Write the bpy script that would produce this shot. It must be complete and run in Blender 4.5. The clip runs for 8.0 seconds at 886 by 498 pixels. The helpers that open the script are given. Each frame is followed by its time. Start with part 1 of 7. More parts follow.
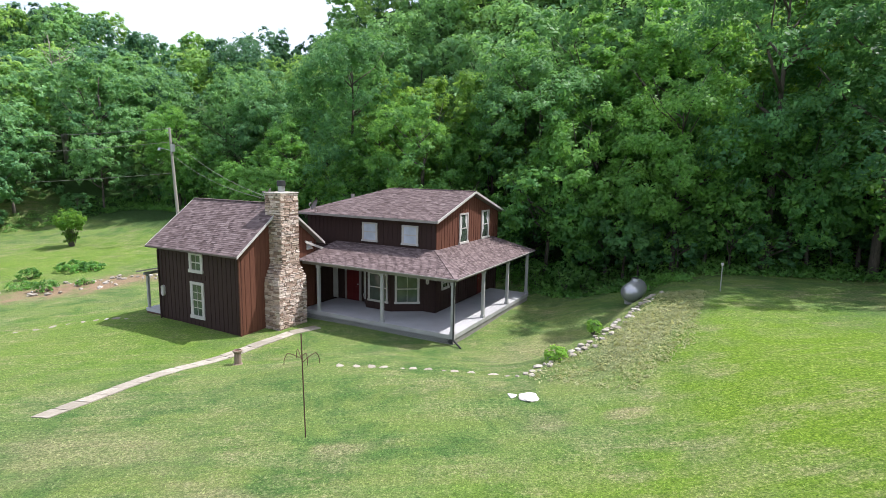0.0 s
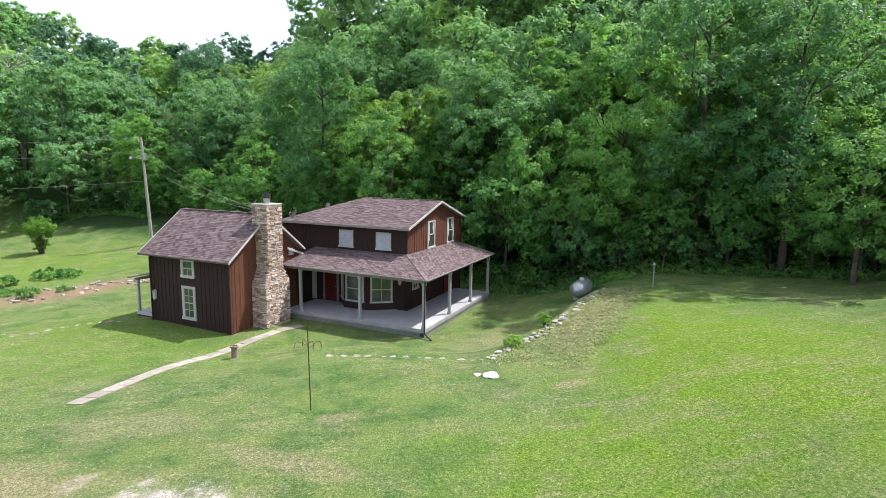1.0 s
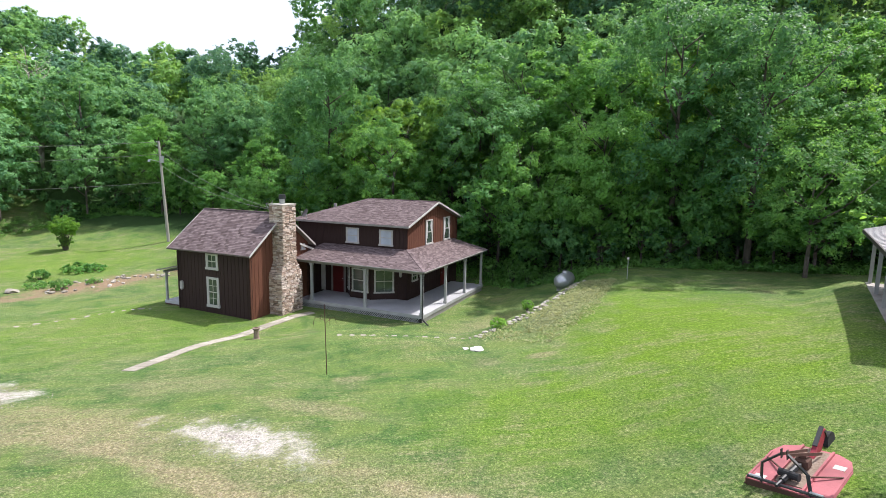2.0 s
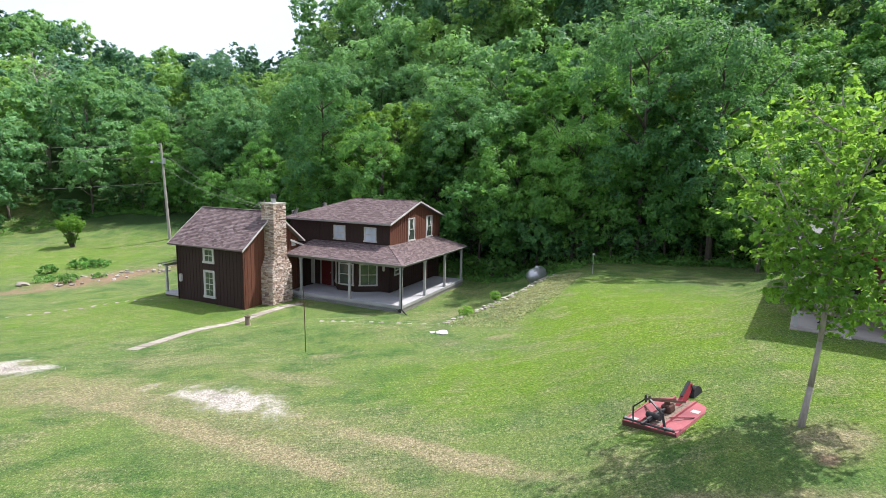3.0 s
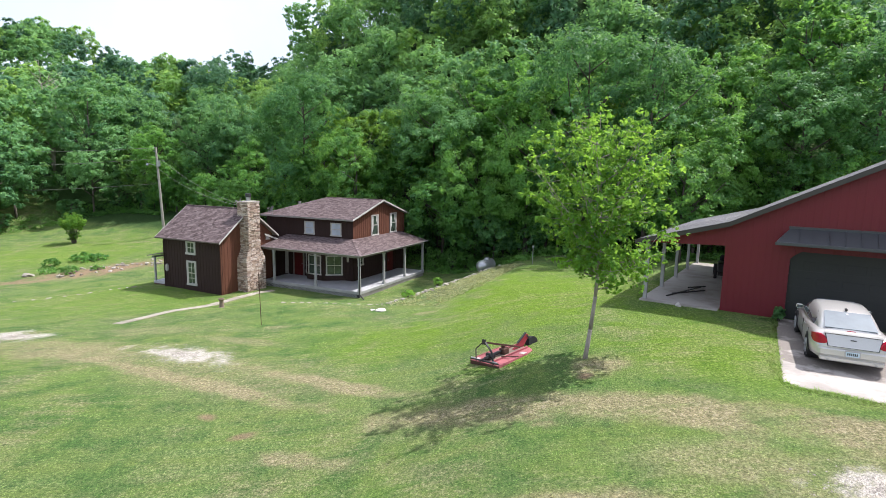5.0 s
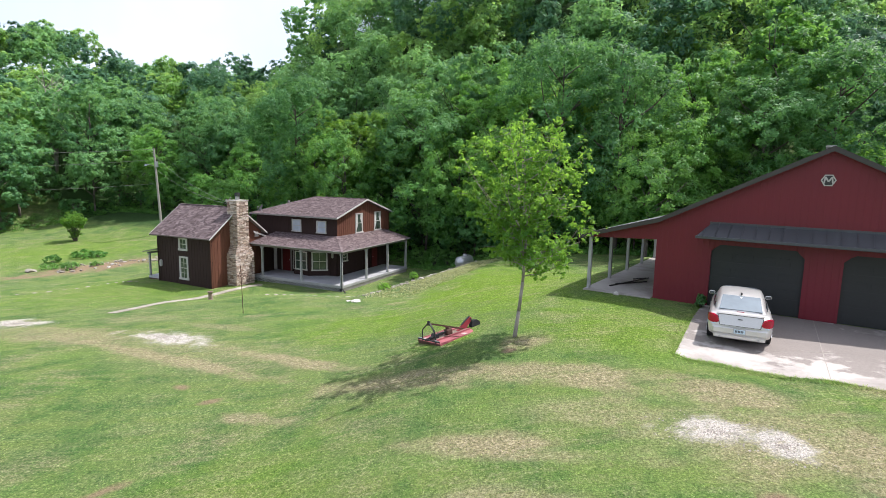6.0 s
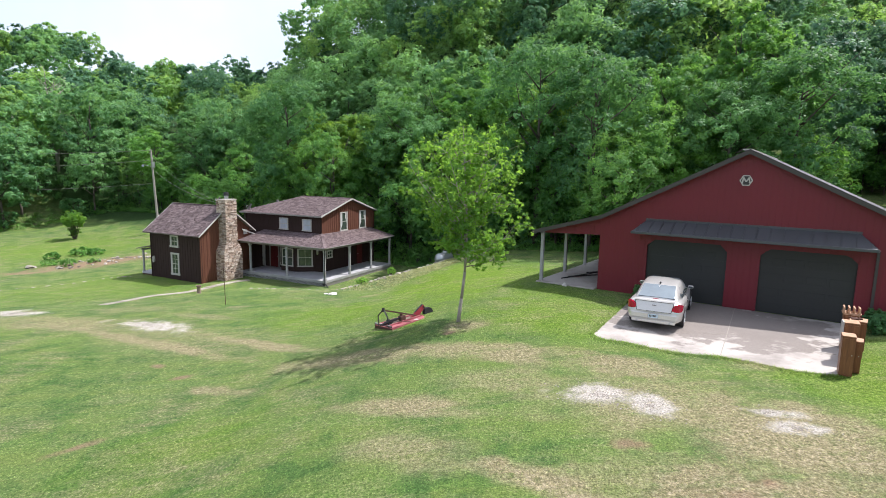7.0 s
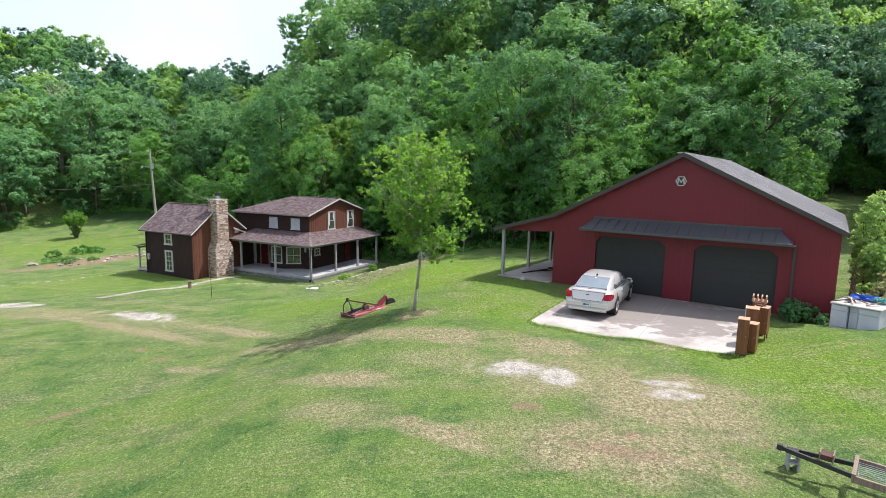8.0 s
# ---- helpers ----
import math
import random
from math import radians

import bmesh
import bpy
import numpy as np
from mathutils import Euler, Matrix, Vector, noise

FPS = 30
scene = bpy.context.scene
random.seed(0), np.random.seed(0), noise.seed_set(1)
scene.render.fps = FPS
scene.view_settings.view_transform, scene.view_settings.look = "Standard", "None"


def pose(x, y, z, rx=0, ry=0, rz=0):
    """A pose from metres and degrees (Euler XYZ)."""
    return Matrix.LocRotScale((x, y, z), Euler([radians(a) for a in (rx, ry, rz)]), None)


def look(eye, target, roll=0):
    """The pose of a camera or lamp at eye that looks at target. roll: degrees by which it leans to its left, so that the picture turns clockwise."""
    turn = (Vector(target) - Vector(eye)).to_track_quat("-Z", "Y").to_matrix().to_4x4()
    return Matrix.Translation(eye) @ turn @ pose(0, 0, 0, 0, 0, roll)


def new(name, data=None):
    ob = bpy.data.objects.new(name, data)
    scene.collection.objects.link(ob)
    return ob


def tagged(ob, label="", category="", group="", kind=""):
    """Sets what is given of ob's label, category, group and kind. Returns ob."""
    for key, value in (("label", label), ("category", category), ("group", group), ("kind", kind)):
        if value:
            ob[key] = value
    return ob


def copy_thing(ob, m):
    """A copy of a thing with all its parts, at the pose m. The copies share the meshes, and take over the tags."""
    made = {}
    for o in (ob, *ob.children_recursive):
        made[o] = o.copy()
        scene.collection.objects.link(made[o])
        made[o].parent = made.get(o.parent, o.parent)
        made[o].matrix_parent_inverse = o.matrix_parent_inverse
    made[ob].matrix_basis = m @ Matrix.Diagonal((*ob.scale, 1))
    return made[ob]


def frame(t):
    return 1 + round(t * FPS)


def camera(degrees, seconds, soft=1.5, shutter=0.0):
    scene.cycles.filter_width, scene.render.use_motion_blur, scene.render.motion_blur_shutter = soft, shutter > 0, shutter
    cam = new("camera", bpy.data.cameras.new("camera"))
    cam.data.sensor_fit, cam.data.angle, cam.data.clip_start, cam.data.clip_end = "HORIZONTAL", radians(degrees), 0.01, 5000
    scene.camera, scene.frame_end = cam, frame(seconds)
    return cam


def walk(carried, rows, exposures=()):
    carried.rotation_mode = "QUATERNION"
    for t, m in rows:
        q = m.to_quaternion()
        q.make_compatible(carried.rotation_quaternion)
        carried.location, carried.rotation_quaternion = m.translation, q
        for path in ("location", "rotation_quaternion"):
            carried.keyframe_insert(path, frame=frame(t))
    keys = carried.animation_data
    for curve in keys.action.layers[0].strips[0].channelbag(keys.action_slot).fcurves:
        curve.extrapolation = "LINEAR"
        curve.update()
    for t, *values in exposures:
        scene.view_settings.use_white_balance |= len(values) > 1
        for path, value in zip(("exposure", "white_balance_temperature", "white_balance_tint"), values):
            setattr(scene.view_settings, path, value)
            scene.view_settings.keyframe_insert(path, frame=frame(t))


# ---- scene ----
cam = camera(79.0, 8.0, 0.6)
PATH = [
    (0, (-0.013, -0.023, 8.101), (-0.014, 1.954, 7.802), 1.0),
    (0.5, (-0.288, -1.606, 8.487), (-0.158, 0.368, 8.194), 1.1),
    (1, (-0.549, -3.315, 8.748), (-0.406, -1.341, 8.457), 1.0),
    (2.3, (-0.406, -7.852, 9.016), (-0.271, -5.877, 8.727), 1.1),
    (2.5, (-0.148, -8.433, 9.034), (-0.015, -6.458, 8.747), 1.1),
    (3, (0.903, -9.709, 9.104), (1.032, -7.734, 8.816), 1.2),
    (3.5, (1.946, -10.885, 9.162), (2.071, -8.91, 8.876), 1.2),
    (4, (2.683, -12.106, 9.212), (2.805, -10.131, 8.926), 1.2),
    (4.5, (3.454, -13.256, 9.217), (3.571, -11.28, 8.931), 1.1),
    (6, (6.106, -16.74, 9.277), (6.206, -14.762, 8.993), 1.1),
    (6.5, (7.045, -17.794, 9.299), (7.139, -15.817, 9.014), 1.0),
    (7, (7.984, -18.838, 9.347), (8.073, -16.86, 9.063), 1.1),
    (7.5, (8.902, -19.833, 9.388), (8.985, -17.855, 9.104), 1.1),
    (8, (9.843, -20.824, 9.404), (9.916, -18.845, 9.123), 1.1),
]
walk(cam, [(t, look(eye, target, roll)) for t, eye, target, roll in PATH],
     exposures=((0.0, 0.94), (1.0, 0.94), (3.0, 0.89), (5.0, 0.84), (8.0, 0.77)))

# ---- light ----
SUN_TO = Vector((0.58, 0.22, 1.0)).normalized()
world = bpy.data.worlds.new("sky")
scene.world = world
world.use_nodes = True
wn = world.node_tree
sky = wn.nodes.new("ShaderNodeTexSky")
sky.sky_type = "NISHITA"
sky.sun_disc = False
sky.sun_elevation = math.asin(SUN_TO.z)
sky.sun_rotation = math.atan2(SUN_TO.x, SUN_TO.y)
sky.air_density, sky.dust_density, sky.ozone_density = 1.0, 3.0, 1.0
wn.nodes["Background"].inputs[1].default_value = 0.15
haze = wn.nodes.new("ShaderNodeMix")
haze.data_type = "RGBA"
cloud = wn.nodes.new("ShaderNodeTexNoise")
cloud.inputs["Scale"].default_value, cloud.inputs["Detail"].default_value = 2.2, 5.0
thin = wn.nodes.new("ShaderNodeMapRange")
thin.inputs["From Min"].default_value, thin.inputs["From Max"].default_value = 0.35, 0.65
thin.inputs["To Min"].default_value, thin.inputs["To Max"].default_value = 0.32, 0.75
wn.links.new(cloud.outputs["Fac"], thin.inputs[0])
wn.links.new(thin.outputs[0], haze.inputs[0])
haze.inputs[7].default_value = (4.8, 5.05, 5.5, 1)
wn.links.new(sky.outputs[0], haze.inputs[6])
wn.links.new(haze.outputs[2], wn.nodes["Background"].inputs[0])
sun = new("sun", bpy.data.lights.new("sun", "SUN"))
sun.data.energy, sun.data.angle, sun.data.color = 3.8, radians(0.6), (1.0, 0.965, 0.91)
sun.matrix_world = look(SUN_TO * 100, (0, 0, 0))
scene.view_settings.use_white_balance = True
scene.view_settings.white_balance_temperature, scene.view_settings.white_balance_tint = 6250, 15

# ---- materials ----


class Nodes:
    """A small wrapper for node materials."""

    def __init__(self, name, rough=0.8, metal=0.0, spec=0.3):
        self.m = bpy.data.materials.new(name)
        self.m.use_nodes = True
        self.t = self.m.node_tree
        self.b = self.t.nodes["Principled BSDF"]
        self.b.inputs["Roughness"].default_value = rough
        self.b.inputs["Metallic"].default_value = metal
        self.b.inputs["Specular IOR Level"].default_value = spec

    def add(self, kind, **vals):
        n = self.t.nodes.new("ShaderNode" + kind)
        for k, v in vals.items():
            n.inputs[k.replace("_", " ")].default_value = v
        return n

    def link(self, a, b):
        self.t.links.new(a, b)

    def coords(self, scale=(1, 1, 1), rot=(0, 0, 0), which="Object"):
        c = self.add("TexCoord")
        mp = self.add("Mapping")
        mp.inputs["Scale"].default_value = scale
        mp.inputs["Rotation"].default_value = rot
        self.link(c.outputs[which], mp.inputs[0])
        return mp.outputs[0]

    def noise(self, co, scale, detail=4.0, rough=0.6, dist=0.0):
        n = self.add("TexNoise", Scale=scale, Detail=detail, Roughness=rough, Distortion=dist)
        self.link(co, n.inputs["Vector"])
        return n.outputs["Fac"]

    def ramp(self, fac, stops):
        r = self.add("ValToRGB")
        e = r.color_ramp.elements
        while len(e) < len(stops):
            e.new(0.5)
        for k, (p, c) in zip(e, stops):
            k.position = p
            k.color = (*c, 1) if len(c) == 3 else c
        self.link(fac, r.inputs[0])
        return r.outputs[0]

    def mix(self, fac, a, b, mode="MIX"):
        n = self.t.nodes.new("ShaderNodeMix")
        n.data_type, n.blend_type = "RGBA", mode
        for v, k in ((fac, 0), (a, 6), (b, 7)):
            if isinstance(v, (int, float)):
                n.inputs[k].default_value = v
            elif isinstance(v, tuple):
                n.inputs[k].default_value = (*v, 1)
            else:
                self.link(v, n.inputs[k])
        return n.outputs[2]

    def math(self, op, a, b=0.0):
        n = self.t.nodes.new("ShaderNodeMath")
        n.operation = op
        for v, k in ((a, 0), (b, 1)):
            if isinstance(v, (int, float)):
                n.inputs[k].default_value = v
            else:
                self.link(v, n.inputs[k])
        return n.outputs[0]

    def colour(self, c):
        if isinstance(c, tuple):
            self.b.inputs["Base Color"].default_value = (*c, 1)
        else:
            self.link(c, self.b.inputs["Base Color"])
        return self

    def bump(self, h, strength=0.4, dist=0.02):
        n = self.add("Bump", Strength=strength, Distance=dist)
        self.link(h, n.inputs["Height"])
        self.link(n.outputs[0], self.b.inputs["Normal"])
        return self


def plain(name, c, rough=0.7, metal=0.0, vary=0.15, scale=6.0, bump=0.15, spec=0.3):
    """A surface of one colour with stains at two scales and fine relief."""
    n = Nodes(name, rough, metal, spec)
    co = n.coords()
    big = n.noise(co, scale * 0.25, 3)
    fine = n.noise(co, scale * 6, 4)
    lo = tuple(v * (1 - vary) for v in c)
    hi = tuple(min(1, v * (1 + vary)) for v in c)
    col = n.ramp(big, [(0.3, lo), (0.7, hi)])
    col = n.mix(n.math("MULTIPLY", fine, vary * 2), col, tuple(v * 0.7 for v in c))
    n.colour(col).bump(fine, bump, 0.01)
    return n.m


def siding_material(name, dark, mid, light):
    """Stained vertical boards: streaks along the grain, faded patches."""
    n = Nodes(name, 0.75, 0, 0.25)
    streak = n.noise(n.coords((9, 9, 0.5)), 3.0, 6, 0.65)
    patch = n.noise(n.coords(), 0.7, 3)
    col = n.ramp(streak, [(0.3, dark), (0.55, mid), (0.8, light)])
    col = n.mix(n.math("MULTIPLY", patch, 0.5), col, mid)
    oi = n.add("NewGeometry")
    col = n.mix(n.math("MULTIPLY", oi.outputs["Random Per Island"], 0.3), col, dark)
    n.colour(col).bump(streak, 0.35, 0.01)
    return n.m


def shingle_material():
    n = Nodes("shingles", 0.9, 0, 0.2)
    geo = n.add("NewGeometry")
    col = n.ramp(geo.outputs["Random Per Island"], [(0.0, (0.058, 0.041, 0.041)), (0.35, (0.115, 0.085, 0.085)), (0.7, (0.16, 0.122, 0.122)), (1.0, (0.215, 0.17, 0.17))])
    grit = n.noise(n.coords(), 90, 3)
    patch = n.noise(n.coords(), 0.6, 4)
    col = n.mix(n.ramp(patch, [(0.35, (0, 0, 0)), (0.75, (0.3, 0.3, 0.3))]), col, (0.17, 0.132, 0.13))
    col = n.mix(n.math("MULTIPLY", grit, 0.35), col, (0.09, 0.065, 0.06))
    n.colour(col).bump(grit, 0.3, 0.006)
    return n.m


def stone_material(name, stops, scale=14):
    n = Nodes(name, 0.85, 0, 0.25)
    oi = n.add("ObjectInfo")
    geo = n.add("NewGeometry")
    rnd = n.math("FRACT", n.math("ADD", oi.outputs["Random"], geo.outputs["Random Per Island"]))
    col = n.ramp(rnd, stops)
    co = n.coords()
    g = n.noise(co, scale, 6, 0.65)
    col = n.mix(n.ramp(g, [(0.35, (0.55, 0.55, 0.55)), (0.7, (0, 0, 0))]), col, (0.16, 0.13, 0.10))
    n.colour(col).bump(g, 0.6, 0.02)
    return n.m


def leaf_material(name, dark, mid, light, trans=0.35, rough=0.5):
    """Leaves: colour by tree and by leaf, shaded gaps and lit sprays painted by noise, some light passing through."""
    n = Nodes(name, rough, 0, 0.15)
    oi = n.add("ObjectInfo")
    geo = n.add("NewGeometry")
    tree = n.ramp(oi.outputs["Random"], [(0.0, dark), (0.5, mid), (1.0, light)])
    leaf = n.ramp(geo.outputs["Random Per Island"], [(0.0, dark), (0.6, mid), (1.0, light)])
    clump = n.noise(n.coords(), 0.35, 3)
    col = n.mix(0.35, tree, leaf)
    kind = n.noise(n.coords(), 0.085, 2, 0.4)
    col = n.mix(n.ramp(kind, [(0.38, (0.8, 0.8, 0.8)), (0.52, (0, 0, 0))]), col, n.mix(0.35, tuple(v * 0.8 for v in dark), leaf))
    col = n.mix(n.ramp(kind, [(0.52, (0, 0, 0)), (0.66, (0.7, 0.7, 0.7))]), col, light)
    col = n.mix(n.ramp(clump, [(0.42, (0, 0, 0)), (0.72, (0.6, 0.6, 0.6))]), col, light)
    # dark specks painted in for the shaded gaps between leaves
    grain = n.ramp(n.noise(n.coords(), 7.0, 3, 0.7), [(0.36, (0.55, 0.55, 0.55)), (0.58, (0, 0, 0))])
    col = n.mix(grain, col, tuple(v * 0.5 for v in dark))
    # tuft-sized dark hollows and light sprays: shade and light in the colour
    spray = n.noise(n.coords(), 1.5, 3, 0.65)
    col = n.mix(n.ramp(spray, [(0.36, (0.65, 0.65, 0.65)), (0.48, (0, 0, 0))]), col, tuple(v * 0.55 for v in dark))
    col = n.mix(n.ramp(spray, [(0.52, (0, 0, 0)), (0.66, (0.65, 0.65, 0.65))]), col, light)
    n.colour(col)
    tr = n.add("BsdfTranslucent")
    tcol = n.mix(0.5, col, (light[0] * 1.6, light[1] * 1.5, light[2] * 0.85))
    n.link(tcol, tr.inputs[0])
    ms = n.add("MixShader", Fac=trans)
    n.link(n.b.outputs[0], ms.inputs[1])
    n.link(tr.outputs[0], ms.inputs[2])
    n.link(ms.outputs[0], n.t.nodes["Material Output"].inputs[0])
    return n.m


def glass_material(name, tint=(0.02, 0.03, 0.035), rough=0.05):
    n = Nodes(name, rough, 0, 0.8)
    co = n.coords((1, 1, 1))
    n.colour(n.ramp(n.noise(co, 1.5, 2), [(0.3, tint), (0.7, tuple(v * 2.2 for v in tint))]))
    return n.m


def wood_material(name, a, b, rough=0.6, axis=(8, 8, 0.7)):
    n = Nodes(name, rough, 0, 0.35)
    g = n.noise(n.coords(axis), 3, 6, 0.6, 0.6)
    n.colour(n.ramp(g, [(0.3, a), (0.7, b)])).bump(g, 0.2, 0.006)
    return n.m


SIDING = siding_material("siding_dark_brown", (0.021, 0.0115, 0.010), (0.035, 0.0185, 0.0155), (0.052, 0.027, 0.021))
# the same boards, redder and lighter: sunlight put into the colour
SUNLIT_SIDING = siding_material("siding_brown_sunlit", (0.075, 0.028, 0.017), (0.125, 0.05, 0.03), (0.17, 0.075, 0.045))
SHINGLE = shingle_material()
WHITE = plain("weathered_white_trim", (0.44, 0.42, 0.39), 0.6, vary=0.15)
GREYTRIM = plain("grey_trim", (0.22, 0.205, 0.19), 0.6)
POSTGREY = plain("grey_painted_post", (0.33, 0.33, 0.32), 0.65)
EAVETRIM = plain("brown_eave_trim", (0.095, 0.075, 0.066), 0.6, vary=0.25)
DECK = plain("grey_deck_paint", (0.42, 0.42, 0.43), 0.55, vary=0.12, scale=3)
# green light on the panes is put into this tint
GLASS = glass_material("window_glass", (0.03, 0.042, 0.032))
BLIND = plain("white_blind", (0.42, 0.46, 0.53), 0.6)
CURTAIN = plain("pale_curtain", (0.55, 0.55, 0.53), 0.9)
REDDOOR = plain("red_door_paint", (0.095, 0.010, 0.010), 0.45)
METALGREY = plain("galvanised_metal", (0.42, 0.43, 0.43), 0.4, 0.7)
DARKMETAL = plain("dark_metal", (0.05, 0.05, 0.05), 0.5, 0.5)
RUST = plain("rusty_iron", (0.11, 0.06, 0.045), 0.8, 0.3, vary=0.35)
POLEWOOD = wood_material("weathered_pole_wood", (0.24, 0.22, 0.195), (0.36, 0.335, 0.30), 0.9)
BARK = wood_material("bark", (0.05, 0.042, 0.035), (0.13, 0.11, 0.09), 0.95, (5, 5, 1.2))
PALEBARK = wood_material("pale_bark", (0.20, 0.18, 0.15), (0.32, 0.29, 0.25), 0.9, (6, 6, 1.5))
BARNRED = plain("barn_red_metal", (0.14, 0.0095, 0.018), 0.5, 0.0, vary=0.10, scale=1.2, bump=0.05, spec=0.4)
DARKTRIM = plain("dark_brown_trim_metal", (0.06, 0.054, 0.05), 0.5, 0.1, vary=0.15, scale=1.0, bump=0.05)
BARNROOF = plain("charcoal_roof_metal", (0.44, 0.42, 0.41), 0.5, 0.6, vary=0.15, scale=1.0, bump=0.05)
AWNING = plain("slate_awning_metal", (0.075, 0.08, 0.085), 0.45, 0.2, vary=0.12, scale=1.0, bump=0.05)
GDOOR = plain("dark_garage_door", (0.032, 0.034, 0.033), 0.5, 0.1, vary=0.1, scale=1.5, bump=0.05)
CHIMNEY = stone_material("ledge_stone", [(0.0, (0.25, 0.165, 0.125)), (0.3, (0.47, 0.345, 0.27)), (0.55, (0.62, 0.49, 0.40)), (0.8, (0.72, 0.62, 0.54)), (1.0, (0.45, 0.345, 0.30))])
MORTAR = plain("mortar", (0.14, 0.12, 0.10), 0.95)
ROCK = stone_material("field_stone", [(0.0, (0.24, 0.22, 0.18)), (0.5, (0.36, 0.335, 0.285)), (1.0, (0.50, 0.475, 0.42))], 8)
PEBBLE = stone_material("pale_gravel", [(0.0, (0.20, 0.18, 0.155)), (0.5, (0.32, 0.295, 0.265)), (1.0, (0.45, 0.42, 0.385))], 20)
PALESTONE = stone_material("pale_limestone", [(0.0, (0.62, 0.60, 0.55)), (1.0, (0.78, 0.76, 0.71))], 8)
SLABSTONE = stone_material("path_slabs", [(0.0, (0.27, 0.25, 0.205)), (0.5, (0.365, 0.34, 0.285)), (1.0, (0.42, 0.395, 0.335))], 7)
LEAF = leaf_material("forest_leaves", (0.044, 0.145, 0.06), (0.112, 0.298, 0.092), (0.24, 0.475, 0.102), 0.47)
# one leaf tint of several; also stands in for shade at the right
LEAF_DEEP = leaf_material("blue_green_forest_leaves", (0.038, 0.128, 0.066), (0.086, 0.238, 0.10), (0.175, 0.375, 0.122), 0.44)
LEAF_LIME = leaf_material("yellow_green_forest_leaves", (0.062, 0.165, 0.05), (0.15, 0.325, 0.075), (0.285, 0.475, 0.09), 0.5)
# bluer than the near leaves: distance haze put into the leaf colour
HAZED_FAR_LEAVES = [leaf_material("hazed_far_leaves", (0.056, 0.17, 0.096), (0.128, 0.305, 0.142), (0.25, 0.465, 0.168), 0.44),
              leaf_material("hazed_blue_green_leaves", (0.04, 0.125, 0.092), (0.08, 0.205, 0.13), (0.15, 0.31, 0.16), 0.38),
              leaf_material("hazed_yellow_green_leaves", (0.085, 0.21, 0.10), (0.18, 0.365, 0.13), (0.32, 0.52, 0.15), 0.5)]
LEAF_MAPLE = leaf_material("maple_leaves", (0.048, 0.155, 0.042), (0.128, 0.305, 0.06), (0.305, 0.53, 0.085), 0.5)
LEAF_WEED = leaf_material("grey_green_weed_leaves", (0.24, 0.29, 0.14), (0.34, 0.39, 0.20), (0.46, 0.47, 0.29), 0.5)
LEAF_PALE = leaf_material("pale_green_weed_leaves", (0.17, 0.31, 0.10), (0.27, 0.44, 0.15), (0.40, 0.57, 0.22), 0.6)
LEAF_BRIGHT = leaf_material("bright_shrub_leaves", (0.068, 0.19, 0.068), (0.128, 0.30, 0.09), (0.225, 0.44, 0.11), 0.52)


def concrete_material():
    n = Nodes("stained_concrete", 0.8, 0, 0.3)
    co = n.coords()
    big = n.noise(co, 0.62, 7, 0.62, 0.25)
    fine = n.noise(co, 25, 4)
    col = n.ramp(big, [(0.34, (0.24, 0.215, 0.19)), (0.46, (0.33, 0.30, 0.27)), (0.5, (0.38, 0.35, 0.315)), (0.70, (0.43, 0.40, 0.36))])
    mp = n.add("Mapping")
    mp.vector_type = "TEXTURE"
    mp.inputs["Location"].default_value = (5.2, -2.6, 0)
    mp.inputs["Scale"].default_value = (4.3, 3.5, 1)
    c = n.add("TexCoord")
    n.link(c.outputs["Object"], mp.inputs[0])
    ln = n.add("VectorMath")
    ln.operation = "LENGTH"
    n.link(mp.outputs[0], ln.inputs[0])
    d = n.math("ADD", ln.outputs["Value"], n.math("MULTIPLY", n.math("SUBTRACT", n.noise(co, 0.9, 5, 0.6), 0.5), 2.2))
    oil = n.ramp(d, [(0.84, (0.9, 0.9, 0.9)), (1.06, (0.0, 0.0, 0.0))])
    col = n.mix(oil, col, n.ramp(fine, [(0.3, (0.13, 0.108, 0.094)), (0.7, (0.205, 0.178, 0.156))]))
    col = n.mix(n.math("MULTIPLY", fine, 0.25), col, (0.3, 0.28, 0.26))
    n.colour(col).bump(fine, 0.15, 0.01)
    return n.m


CONCRETE = concrete_material()

# ---- terrain ----
HOUSE = pose(0.487, 23.8, 0.0, 0, 0, -28.3)
BARN = pose(16.33, 5.49, 4.06, 0, 0, -38.0)
HOUSE_IN, BARN_IN = HOUSE.inverted(), BARN.inverted()


def step(a, b, x):
    t = min(1.0, max(0.0, (x - a) / (b - a)))
    return t * t * (3 - 2 * t)


def woods_shift(u):
    """How far the woods' edge lies behind (or before) its line at u, along the house's front."""
    return 37 * step(32, 42, u) + 7 * step(15, 26, -u) - 25 * step(54, 70, -u)


def crest(v):
    """Where the stone edging runs at the top of the bank, on the house's plan."""
    return 6.65 + (0.43 if v < -1.45 else 0.12) * (v + 1.45)


